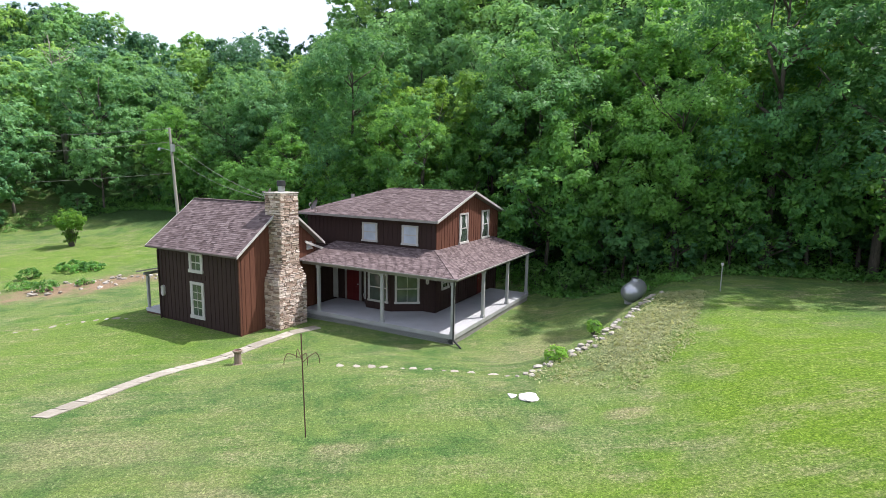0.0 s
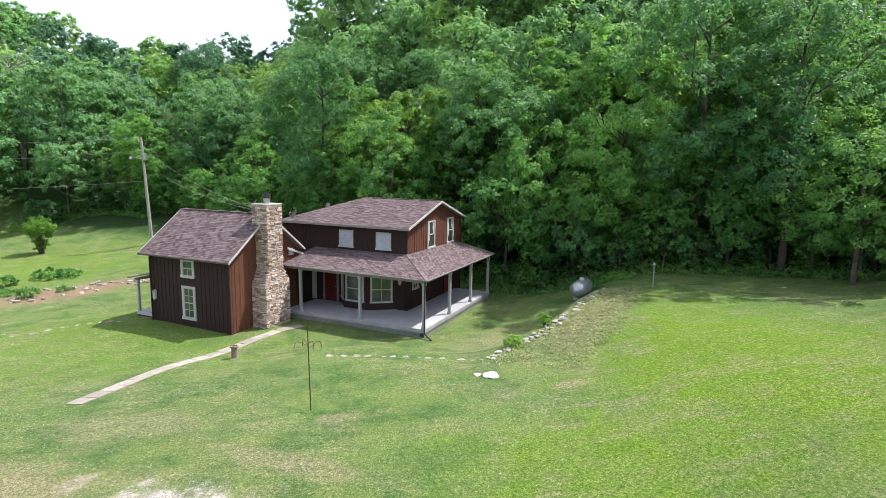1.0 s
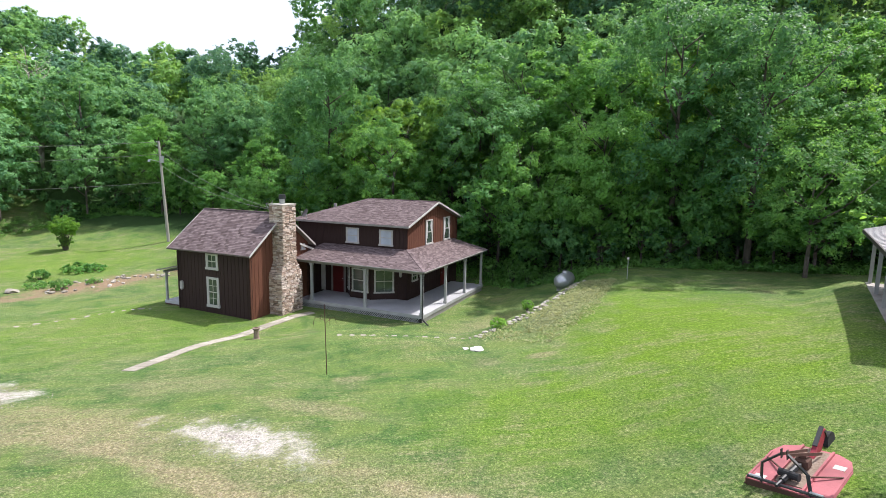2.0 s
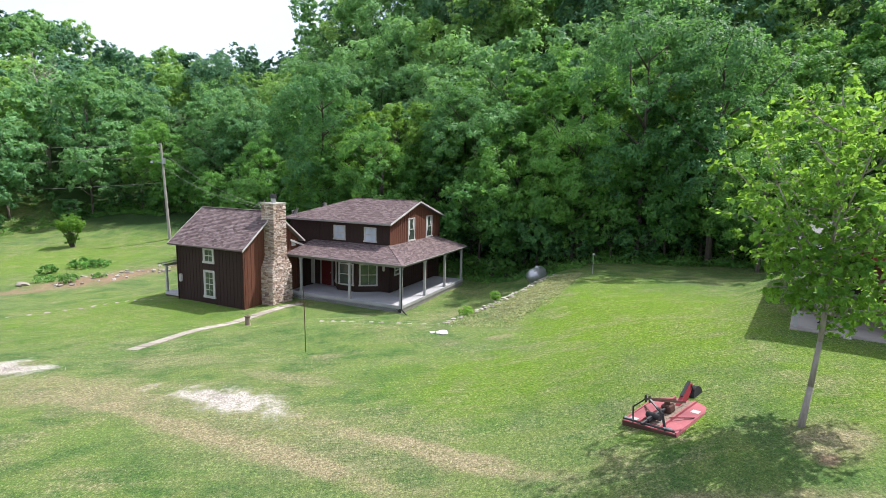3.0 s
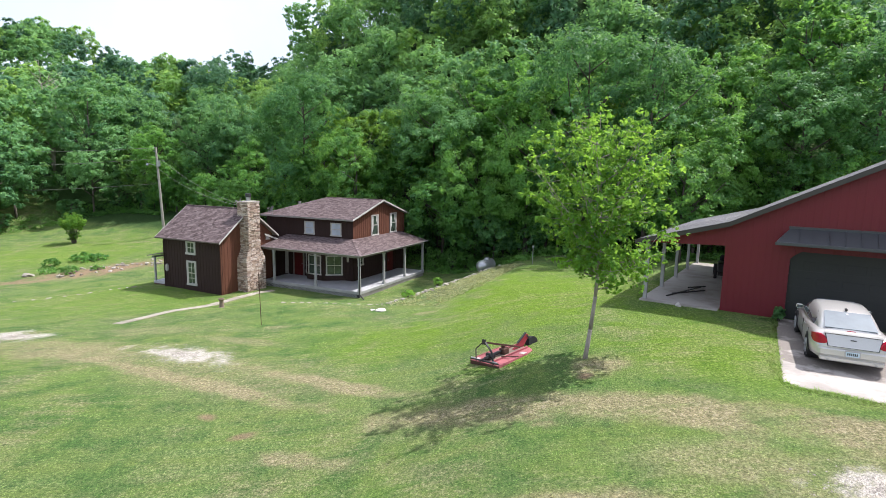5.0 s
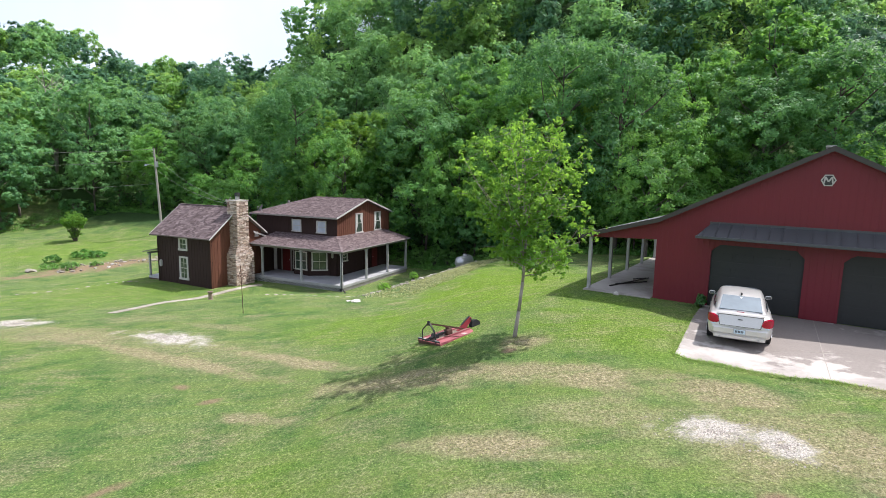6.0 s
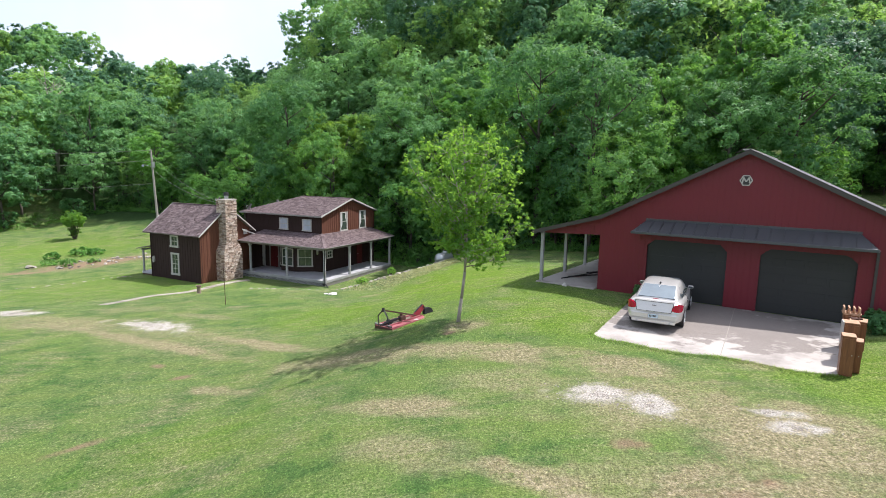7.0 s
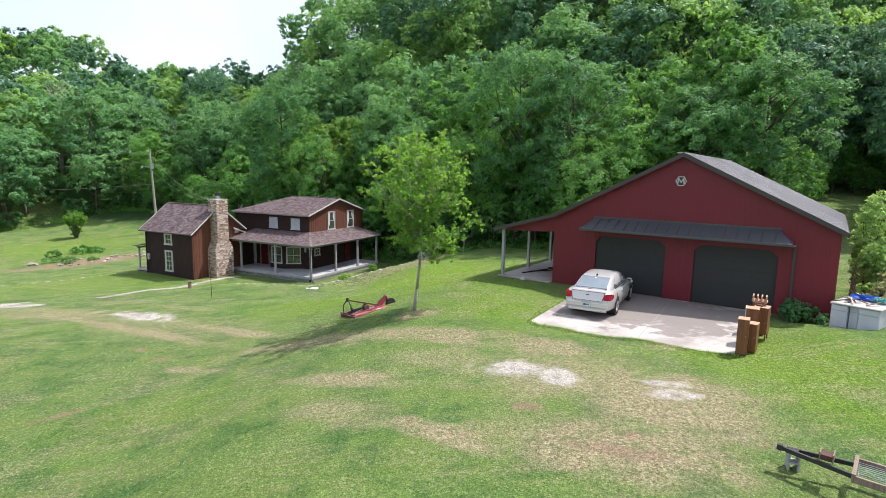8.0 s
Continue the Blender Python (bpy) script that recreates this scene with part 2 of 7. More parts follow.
def ground(x, y):
    """Height of the ground: a hollow where the house stands, a shelf with the barn, a wooded hill behind."""
    z = 0.69 + 0.763 * math.tanh(0.2813 * x - 0.0586 * y - 1.652) + 0.039 * min(x, 40) + 0.0785 * max(-60, min(y, 70)) - 2.865 * math.tanh((y - 15.38) / 16.07)
    h = HOUSE_IN @ Vector((x, y, 0))
    u, v = h.x, h.y
    # the yard is cut into the slope: narrow before the porch, wider by the annex, ending at the stone crest
    front, wide = -5.5 + 5.1 * step(-7, -1, u), 5.0 - 3.3 * step(-4, 3, v)
    near = step(-22, -16, u) * (1 - step(crest(v) - wide - 0.25, crest(v) - 0.25, u)) * step(front - 4.6, front, v) * (1 - step(11.5, 16.5, v))
    z += 0.72 * math.exp(-(min(v + 0.2, max(0.0, v - 5.5)) / 4.6) ** 2) * step(3.4, 6.6, u) * (1 - step(8, 15, u))
    z += 0.4 * math.exp(-((v + 7.2) / 2.6) ** 2) * step(-5, -1, u) * (1 - step(2, 8, u))
    z += near * (0.06 + 0.85 * step(1.5, 6.0, u) * step(0, 7, v) - z)
    b = BARN_IN @ Vector((x, y, 0))
    shed = (1 - step(0, 2.5, abs(b.x - 4.25) - 7.4)) * (1 - step(0, 2.5, abs(b.y - 5.9) - 6.4))
    apron = (1 - step(0, 2.2, abs(b.x - 5.8) - 3.95)) * (1 - step(0, 2.2, abs(b.y + 3.5) - 4.2))
    near = max(shed, apron)
    z += near * (4.06 - z)
    edge = 13.5 + woods_shift(u)
    s = max(0.0, v - edge)
    most = 62 + 55 * step(-80, -42, u)
    s = s if s < most - 15 else most - 15 + 30 * (1 - math.exp(-(s - most + 15) / 30))
    z += (0.43 - 0.175 * step(50, 70, -u) + 0.06 * step(92, 116, -u) + 0.32 * step(125, 165, -u)) * (s - 5 * (1 - math.exp(-s / 5)))
    z += 15 * step(28, 62, v - woods_shift(u)) * step(-4, 9, u + 17.5 + 0.85 * (v - 18))
    z += 3.4 * step(12, 44, v) * step(31, 41, u) + 1.5 * step(9, 22, v) * step(14, 24, -u)
    z += 0.05 * noise.noise(Vector((x * 0.25, y * 0.25, 0))) * (1 - 0.7 * near)
    return z


def lawn_material(name="lawn", blades=False):
    """Mown grass with dry and bare patches, wheel tracks and gravel, from the place's own plan."""
    n = Nodes(name, 0.95 if not blades else 0.7, 0, 0.1)
    co = n.coords()
    big = n.noise(co, 0.11, 4, 0.55, 0.4)
    mid = n.noise(co, 0.8, 5, 0.6)
    fine = n.noise(co, 11, 6, 0.75)
    tiny = n.noise(co, 45, 3, 0.6)
    mow = n.noise(n.coords((0.1, 1.5, 1), (0, 0, radians(28))), 1.0, 3)
    streak = n.noise(n.coords((0.35, 3.4, 1), (0, 0, radians(30))), 1.0, 5, 0.65, 0.3)
    green = n.ramp(fine, [(0.34, (0.044, 0.086, 0.029)), (0.5, (0.110, 0.174, 0.054)), (0.66, (0.225, 0.28, 0.105))])
    lush = n.ramp(big, [(0.42, (0, 0, 0)), (0.6, (1, 1, 1))])
    green = n.mix(n.math("MULTIPLY", lush, 0.5), green, (0.118, 0.205, 0.038))
    green = n.mix(n.ramp(mow, [(0.4, (0, 0, 0)), (0.62, (0.5, 0.5, 0.5))]), green, (0.145, 0.195, 0.048))
    clover = n.ramp(n.noise(co, 0.55, 5, 0.65, 0.5), [(0.46, (0, 0, 0)), (0.60, (0.85, 0.85, 0.85))])
    green = n.mix(clover, green, n.ramp(fine, [(0.3, (0.032, 0.085, 0.022)), (0.7, (0.085, 0.165, 0.045))]))
    dry = n.ramp(n.math("ADD", n.math("MULTIPLY", n.math("ADD", mid, streak), 0.36), n.math("MULTIPLY", fine, 0.28)), [(0.46, (0, 0, 0)), (0.60, (0.75, 0.75, 0.75))])

    def blob(x, y, rx, ry, turn, hard=3.0, wob=0.55):
        """1 inside a soft uneven oval on the ground, 0 outside."""
        mp = n.add("Mapping")
        mp.vector_type = "TEXTURE"
        mp.inputs["Location"].default_value = (x, y, 0)
        mp.inputs["Rotation"].default_value = (0, 0, radians(turn))
        mp.inputs["Scale"].default_value = (rx, ry, 1)
        c = n.add("TexCoord")
        n.link(c.outputs["Object"], mp.inputs[0])
        fl = n.add("VectorMath")
        fl.operation = "MULTIPLY"
        fl.inputs[1].default_value = (1, 1, 0)
        n.link(mp.outputs[0], fl.inputs[0])
        ln = n.add("VectorMath")
        ln.operation = "LENGTH"
        n.link(fl.outputs[0], ln.inputs[0])
        d = n.math("ADD", ln.outputs["Value"], n.math("MULTIPLY", n.math("SUBTRACT", mid, 0.5), wob * 4))
        d = n.math("ADD", d, n.math("MULTIPLY", n.math("SUBTRACT", fine, 0.5), wob * 2))
        o = n.math("MULTIPLY", n.math("SUBTRACT", 1.0, d), hard)
        cl = n.add("Clamp")
        n.link(o, cl.inputs[0])
        return cl.outputs[0]

    for x, y, rx, ry, turn, amount in LUSH_PATCHES:
        green = n.mix(n.math("MULTIPLY", blob(x, y, rx, ry, turn, 1.6, 0.25), amount), green, n.ramp(fine, [(0.34, (0.055, 0.112, 0.012)), (0.5, (0.118, 0.205, 0.019)), (0.66, (0.20, 0.295, 0.038))]))
    bx, by, brx, bry, bturn = BANK
    green = n.mix(n.math("MULTIPLY", blob(bx, by, brx, bry, bturn, 2.0, 0.3), 0.8), green, n.ramp(fine, [(0.3, (0.10, 0.115, 0.056)), (0.55, (0.175, 0.188, 0.102)), (0.75, (0.28, 0.255, 0.175))]))
    tan = n.ramp(fine, [(0.33, (0.115, 0.118, 0.054)), (0.5, (0.25, 0.22, 0.126)), (0.67, (0.445, 0.385, 0.265))])
    worn = n.ramp(n.noise(co, 0.3, 5, 0.65, 0.6), [(0.42, (0.2, 0.2, 0.2)), (0.66, (0.95, 0.95, 0.95))])
    col = n.mix(n.math("MULTIPLY", dry, worn), green, tan)
    ragged = n.ramp(n.math("ADD", n.math("MULTIPLY", streak, 0.5), n.math("MULTIPLY", n.noise(co, 2.4, 6, 0.7), 0.5)), [(0.36, (0.4, 0.4, 0.4)), (0.52, (1, 1, 1))])
    for x, y, rx, ry, turn, amount in DRY_PATCHES:
        col = n.mix(n.math("MULTIPLY", n.math("MULTIPLY", blob(x, y, rx, ry, turn, 1.9, 0.5), amount), ragged), col, tan)
    dirt = n.ramp(fine, [(0.3, (0.17, 0.115, 0.072)), (0.7, (0.30, 0.22, 0.15))])
    for x, y, rx, ry, turn in DIRT_PATCHES:
        col = n.mix(n.math("MULTIPLY", blob(x, y, rx, ry, turn, 1.4), 0.85), col, dirt)
    gx, gy, grx, gry, gturn = GARDEN
    col = n.mix(n.math("MULTIPLY", blob(gx, gy, grx, gry, gturn, 1.8, 0.45), n.ramp(n.noise(co, 0.9, 6, 0.7), [(0.34, (0.15, 0.15, 0.15)), (0.47, (1, 1, 1))])), col, dirt)
    stone = n.ramp(tiny, [(0.3, (0.30, 0.27, 0.235)), (0.52, (0.50, 0.465, 0.42)), (0.75, (0.68, 0.65, 0.61))])
    for x, y, rx, ry, turn in GRAVEL_PATCHES:
        col = n.mix(n.math("MULTIPLY", n.math("MULTIPLY", blob(x, y, rx, ry, turn, 1.8, 0.8), n.ramp(n.noise(co, 2.1, 7, 0.78), [(0.34, (0.06, 0.06, 0.06)), (0.49, (1, 1, 1))])), 0.95), col, stone)
    # leaf litter and shade plants on the wooded hill
    hv = n.add("Mapping")
    hv.vector_type = "TEXTURE"
    hv.inputs["Location"].default_value = (0.487, 23.8, 0)
    hv.inputs["Rotation"].default_value = (0, 0, radians(-28.3))
    c = n.add("TexCoord")
    n.link(c.outputs["Object"], hv.inputs[0])
    sp = n.add("SeparateXYZ")
    n.link(hv.outputs[0], sp.inputs[0])
    wood = n.add("MapRange")
    wood.inputs["From Min"].default_value, wood.inputs["From Max"].default_value = 15.0, 18.0
    n.link(n.math("ADD", sp.outputs[1], n.math("MULTIPLY", mid, 3.0)), wood.inputs[0])
    right = n.add("MapRange")
    right.inputs["From Min"].default_value, right.inputs["From Max"].default_value = 30.0, 36.0
    right.inputs["To Min"].default_value, right.inputs["To Max"].default_value = 1.0, 0.0
    n.link(sp.outputs[0], right.inputs[0])
    col = n.mix(n.math("MULTIPLY", wood.outputs[0], right.outputs[0]), col, n.ramp(fine, [(0.3, (0.02, 0.042, 0.014)), (0.7, (0.045, 0.09, 0.026))]))
    # tufts, thatch and seed heads a few centimetres across
    tuft = n.ramp(n.noise(co, 24, 3, 0.7), [(0.36, (0.5, 0.52, 0.5)), (0.5, (0.95, 0.95, 0.95)), (0.66, (1.5, 1.45, 1.35))])
    col = n.mix(0.8, col, tuft, "MULTIPLY")
    if blades:
        geo = n.add("NewGeometry")
        col = n.mix(0.28, col, n.ramp(geo.outputs["Random Per Island"], [(0.0, (0.05, 0.105, 0.022)), (0.6, (0.105, 0.175, 0.04)), (0.85, (0.18, 0.25, 0.07)), (1.0, (0.28, 0.25, 0.15))]))
        both = n.add("VectorMath")
        both.operation = "MULTIPLY"
        both.inputs[1].default_value = (1.75, 1.75, 1.75)
        n.link(col, both.inputs[0])
        col = both.outputs[0]
        n.colour(col)
        tr = n.add("BsdfTranslucent")
        n.link(col, tr.inputs[0])
        ms = n.add("MixShader", Fac=0.5)
        n.link(n.b.outputs[0], ms.inputs[1])
        n.link(tr.outputs[0], ms.inputs[2])
        n.link(ms.outputs[0], n.t.nodes["Material Output"].inputs[0])
        return n.m
    n.colour(col)
    n.bump(n.math("ADD", n.math("MULTIPLY", fine, 0.6), n.math("MULTIPLY", tiny, 0.4)), 0.9, 0.10)
    return n.m


# place, half sizes, turn, strength of sun-dried grass
DRY_PATCHES = [(1.2, 3.0, 4.8, 0.5, -35, 1.0), (-4.2, 4.3, 8.2, 0.55, -31.7, 1.0), (-4.5, 5.6, 9.0, 2.4, -32, 0.45), (-10.6, 8.6, 5.0, 1.8, -22, 0.8),
               (13.9, -7.0, 3.9, 2.3, -22, 0.8), (16.0, -8.6, 3.0, 2.2, -30, 1.0), (10.2, -5.0, 2.0, 0.9, -14, 0.6), (7.6, -6.0, 2.4, 0.7, -20, 0.95), (1.6, -2.2, 1.7, 0.45, -20, 0.9),
               (7.8, -8.2, 1.8, 0.9, -20, 0.7), (10.4, -9.7, 1.8, 0.5, -35, 1.0), (9.7, 0.2, 1.1, 0.85, 20, 0.9), (14.2, -4.8, 1.8, 0.9, -40, 0.9), (14.0, -10.5, 3.4, 1.5, -20, 1.0), (11.0, -3.6, 1.6, 0.7, -35, 0.8), (17.6, -4.6, 1.0, 0.5, 0, 0.7),
               (6.2, -1.4, 4.0, 0.9, -15, 0.9), (10.2, -2.9, 3.6, 1.0, -15, 0.85), (-2.4, 11.9, 0.9, 0.5, 10, 0.6), (-8.5, 12.2, 3.0, 1.4, -10, 0.45), (2.6, 13.0, 1.0, 0.6, 15, 0.5), (5.0, 13.4, 0.8, 0.4, 10, 0.7), (-3.5, 9.3, 3.0, 0.6, -28, 0.6), (4.0, 22.4, 2.4, 4.0, -28, 0.45)]
DIRT_PATCHES = [(-1.0, -5.3, 0.9, 0.25, 35), (-0.2, -0.6, 0.5, 0.25, 10), (-1.7, 0.8, 0.45, 0.25, -30), (9.1, -0.5, 0.28, 0.2, 20), (14.0, -10.6, 1.0, 0.4, -20), (12.4, -8.55, 0.6, 0.25, -5), (14.4, -10.0, 0.5, 0.25, 0), (-29.5, 33.0, 3.0, 1.2, 20)]
GRAVEL_PATCHES = [(-5.2, 7.3, 2.7, 0.95, -30), (-14.9, 11.8, 2.1, 1.1, -25), (12.6, -6.3, 1.3, 0.75, -15), (13.5, -7.0, 0.6, 0.8, 10), (16.2, -8.25, 0.75, 0.3, -25), (16.0, -7.5, 0.7, 0.25, -20)]
LUSH_PATCHES = [(7.3, 2.3, 1.6, 1.25, -60, 0.9), (11.0, 13.0, 7.0, 12.0, -12, 1.0), (13.5, 1.2, 4.0, 4.5, 0, 0.75), (20.5, -6.0, 4.5, 6.0, 0, 0.8), (4.0, 7.5, 5.0, 4.0, -30, 0.7), (2.0, -6.0, 3.0, 2.0, 20, 0.4), (-34.0, 46.0, 14.0, 12.0, 0, 0.6), (-16.0, 24.0, 11.0, 9.0, 0, 0.5)]
GARDEN = (-25.0, 37.4, 7.0, 2.9, 42)
BANK = (8.15, 20.4, 6.0, 1.55, 52)
LAWN = lawn_material()
BLADES = lawn_material("grass_blades", True)

# ---- building helpers ----


def part(name, bm, material, parent=None, label="", smooth=False):
    """Link a bmesh as one mesh object under a thing or a part."""
    me = bpy.data.meshes.new(name)
    bm.normal_update()
    bm.to_mesh(me)
    bm.free()
    for m in material if isinstance(material, (list, tuple)) else [material]:
        me.materials.append(m)
    if smooth:
        me.polygons.foreach_set("use_smooth", [True] * len(me.polygons))
    ob = new(name, me)
    if parent is not None:
        ob.parent = parent
    if label:
        tagged(ob, label)
    return ob


def thing(name, m, label, category, group="", kind=""):
    """An Empty at the base of a thing."""
    ob = new(name)
    ob.empty_display_size = 0.2
    ob.matrix_world = m
    return tagged(ob, label, category, group, kind)


def mesh_np(name, verts, faces, material, parent=None, label=""):
    me = bpy.data.meshes.new(name)
    verts = np.asarray(verts, dtype=np.float32)
    faces = np.asarray(faces, dtype=np.int32)
    k = faces.shape[1]
    me.vertices.add(len(verts))
    me.vertices.foreach_set("co", verts.ravel())
    me.loops.add(faces.size)
    me.loops.foreach_set("vertex_index", faces.ravel())
    me.polygons.add(len(faces))
    me.polygons.foreach_set("loop_start", np.arange(0, faces.size, k, dtype=np.int32))
    me.polygons.foreach_set("loop_total", np.full(len(faces), k, dtype=np.int32))
    me.update(calc_edges=True)
    me.materials.append(material)
    ob = new(name, me)
    if parent is not None:
        ob.parent = parent
    return tagged(ob, label) if label else ob


def box(bm, x0, x1, y0, y1, z0, z1, m=None, bevel=0.0):
    r = bmesh.ops.create_cube(bm, size=1.0)
    vs = r["verts"]
    for v in vs:
        v.co = Vector(((x0 + x1) / 2 + v.co.x * (x1 - x0), (y0 + y1) / 2 + v.co.y * (y1 - y0), (z0 + z1) / 2 + v.co.z * (z1 - z0)))
    if bevel:
        es = list({e for v in vs for e in v.link_edges})
        r2 = bmesh.ops.bevel(bm, geom=es, offset=bevel, segments=1, affect="EDGES")
        vs = list({v for f in r2["faces"] for v in f.verts} | {v for v in vs if v.is_valid})
    if m is not None:
        bmesh.ops.transform(bm, matrix=m, verts=vs)
    return bm


def boxed(*a, **k):
    return box(bmesh.new(), *a, **k)


def rod(bm, p, q, r0, r1=None, n=8):
    """A tapered round bar from p to q."""
    p, q = Vector(p), Vector(q)
    r1 = r0 if r1 is None else r1
    d = q - p
    m = Matrix.Translation((p + q) / 2) @ d.to_track_quat("Z", "Y").to_matrix().to_4x4()
    bmesh.ops.create_cone(bm, cap_ends=True, segments=n, radius1=r0, radius2=r1, depth=d.length, matrix=m)
    return bm


def tube(bm, pts, r, n=6):
    """One round tube through all the points."""
    pts = [Vector(p) for p in pts]
    rings = []
    for i, p in enumerate(pts):
        d = (pts[min(i + 1, len(pts) - 1)] - pts[max(i - 1, 0)]).normalized()
        q = d.to_track_quat("Z", "Y").to_matrix()
        rings.append([bm.verts.new(p + q @ Vector((r * math.cos(2 * math.pi * k / n), r * math.sin(2 * math.pi * k / n), 0))) for k in range(n)])
    for a, b in zip(rings, rings[1:]):
        for k in range(n):
            j = (k + 1) % n
            bm.faces.new((a[k], a[j], b[j], b[k]))
    bm.faces.new(list(reversed(rings[0])))
    bm.faces.new(rings[-1])
    return bm


def beam(bm, p, q, w, h):
    """A rectangular bar from p to q."""
    p, q = Vector(p), Vector(q)
    d = q - p
    m = Matrix.Translation((p + q) / 2) @ d.to_track_quat("Y", "Z").to_matrix().to_4x4()
    return box(bm, -w / 2, w / 2, -d.length / 2, d.length / 2, -h / 2, h / 2, m)


def prism(bm, pts, d):
    """A flat polygon given a thickness along the vector d."""
    vs = [bm.verts.new(p) for p in pts]
    ws = [bm.verts.new(Vector(p) + Vector(d)) for p in pts]
    bm.faces.new(vs)
    bm.faces.new(list(reversed(ws)))
    for i in range(len(vs)):
        j = (i + 1) % len(vs)
        bm.faces.new((vs[j], vs[i], ws[i], ws[j]))
    return bm


def shingled(bm, a, b, c, d, seed=0, course=0.13, tab=0.22, lift=0.014):
    """Rows of lapped shingle tabs over the slope a (low left), b (low right), c (high right), d (high left)."""
    rng = random.Random(seed)
    a, b, c, d = map(Vector, (a, b, c, d))
    nrm = (b - a).cross(d - a).normalized()
    rows = max(1, round(((d + c) / 2 - (a + b) / 2).length / course))
    for i in range(rows):
        f0, f1 = i / rows, (i + 1) / rows
        l0, r0, l1, r1 = a.lerp(d, f0), b.lerp(c, f0), a.lerp(d, f1), b.lerp(c, f1)
        w = max(1e-3, (r0 - l0).length)
        t = 0.0
        cut = rng.random() * tab
        while t < w:
            e = min(w, max(t + 0.05, cut))
            s0, s1 = t / w, e / w
            up = nrm * (lift * rng.uniform(0.7, 1.3))
            lo = nrm * 0.002
            q = [l0.lerp(r0, s0) + up, l0.lerp(r0, s1) + up, l1.lerp(r1, s1) + lo, l1.lerp(r1, s0) + lo]
            vs = [bm.verts.new(p) for p in q] + [bm.verts.new(l0.lerp(r0, s0) - lo), bm.verts.new(l0.lerp(r0, s1) - lo)]
            bm.faces.new(vs[:4])
            bm.faces.new((vs[4], vs[5], vs[1], vs[0]))
            t = e
            cut = e + tab * rng.uniform(0.6, 1.4)
    return bm


def roof_slope(name, parent, a, b, c, d, seed, thick=0.10, label="brown-grey asphalt shingles"):
    a, b, c, d = map(Vector, (a, b, c, d))
    nrm = (b - a).cross(d - a).normalized()
    bm = bmesh.new()
    prism(bm, [a, b, c, d], -nrm * thick)
    deck = part(name, bm, GREYTRIM, parent)
    bm = bmesh.new()
    shingled(bm, a + nrm * 0.003, b + nrm * 0.003, c + nrm * 0.003, d + nrm * 0.003, seed)
    sh = part("shingles", bm, SHINGLE, deck, label)
    tagged(sh, kind="stuff")
    return deck


def batten_wall(name, parent, p, q, z0, top, board=0.30, mat=None, bmat=None, thick=0.12, seed=1, skip=()):
    """Board-and-batten wall from p to q (plan), out to the right of p->q; top is a height or a function of the way along."""
    p, q = Vector((*p, 0)), Vector((*q, 0))
    d = (q - p).normalized()
    out = Vector((d.y, -d.x, 0))
    L = (q - p).length
    f = top if callable(top) else (lambda s: top)
    n = max(1, round(L / board))
    bm = bmesh.new()
    knots = sorted({0.0, L, *[k for k in (L * i / 16 for i in range(17))]})
    pts = [p + Vector((0, 0, z0)), q + Vector((0, 0, z0))] + [p + d * s + Vector((0, 0, f(s))) for s in reversed(knots)]
    prism(bm, pts, -out * thick)
    wall = part(name, bm, mat or SIDING, parent)
    for i in range(n + 1):
        s = min(L - 0.03, max(0.03, L * i / n))
        spans = [(z0 + 0.01, f(s) - 0.02)]
        for s0, s1, h0, h1 in skip:
            if s0 - 0.02 < s < s1 + 0.02:
                spans = [r for lo, hi in spans for r in ((lo, min(hi, h0)), (max(lo, h1), hi)) if r[1] - r[0] > 0.05]
        for lo, hi in spans:
            o = p + d * s
            m = Matrix.Translation(o) @ Matrix(((d.x, out.x, 0, 0), (d.y, out.y, 0, 0), (0, 0, 1, 0), (0, 0, 0, 1)))
            part("batten", boxed(-0.022, 0.022, 0.001, 0.016, lo, hi, m), bmat or mat or SIDING, wall)
    return wall


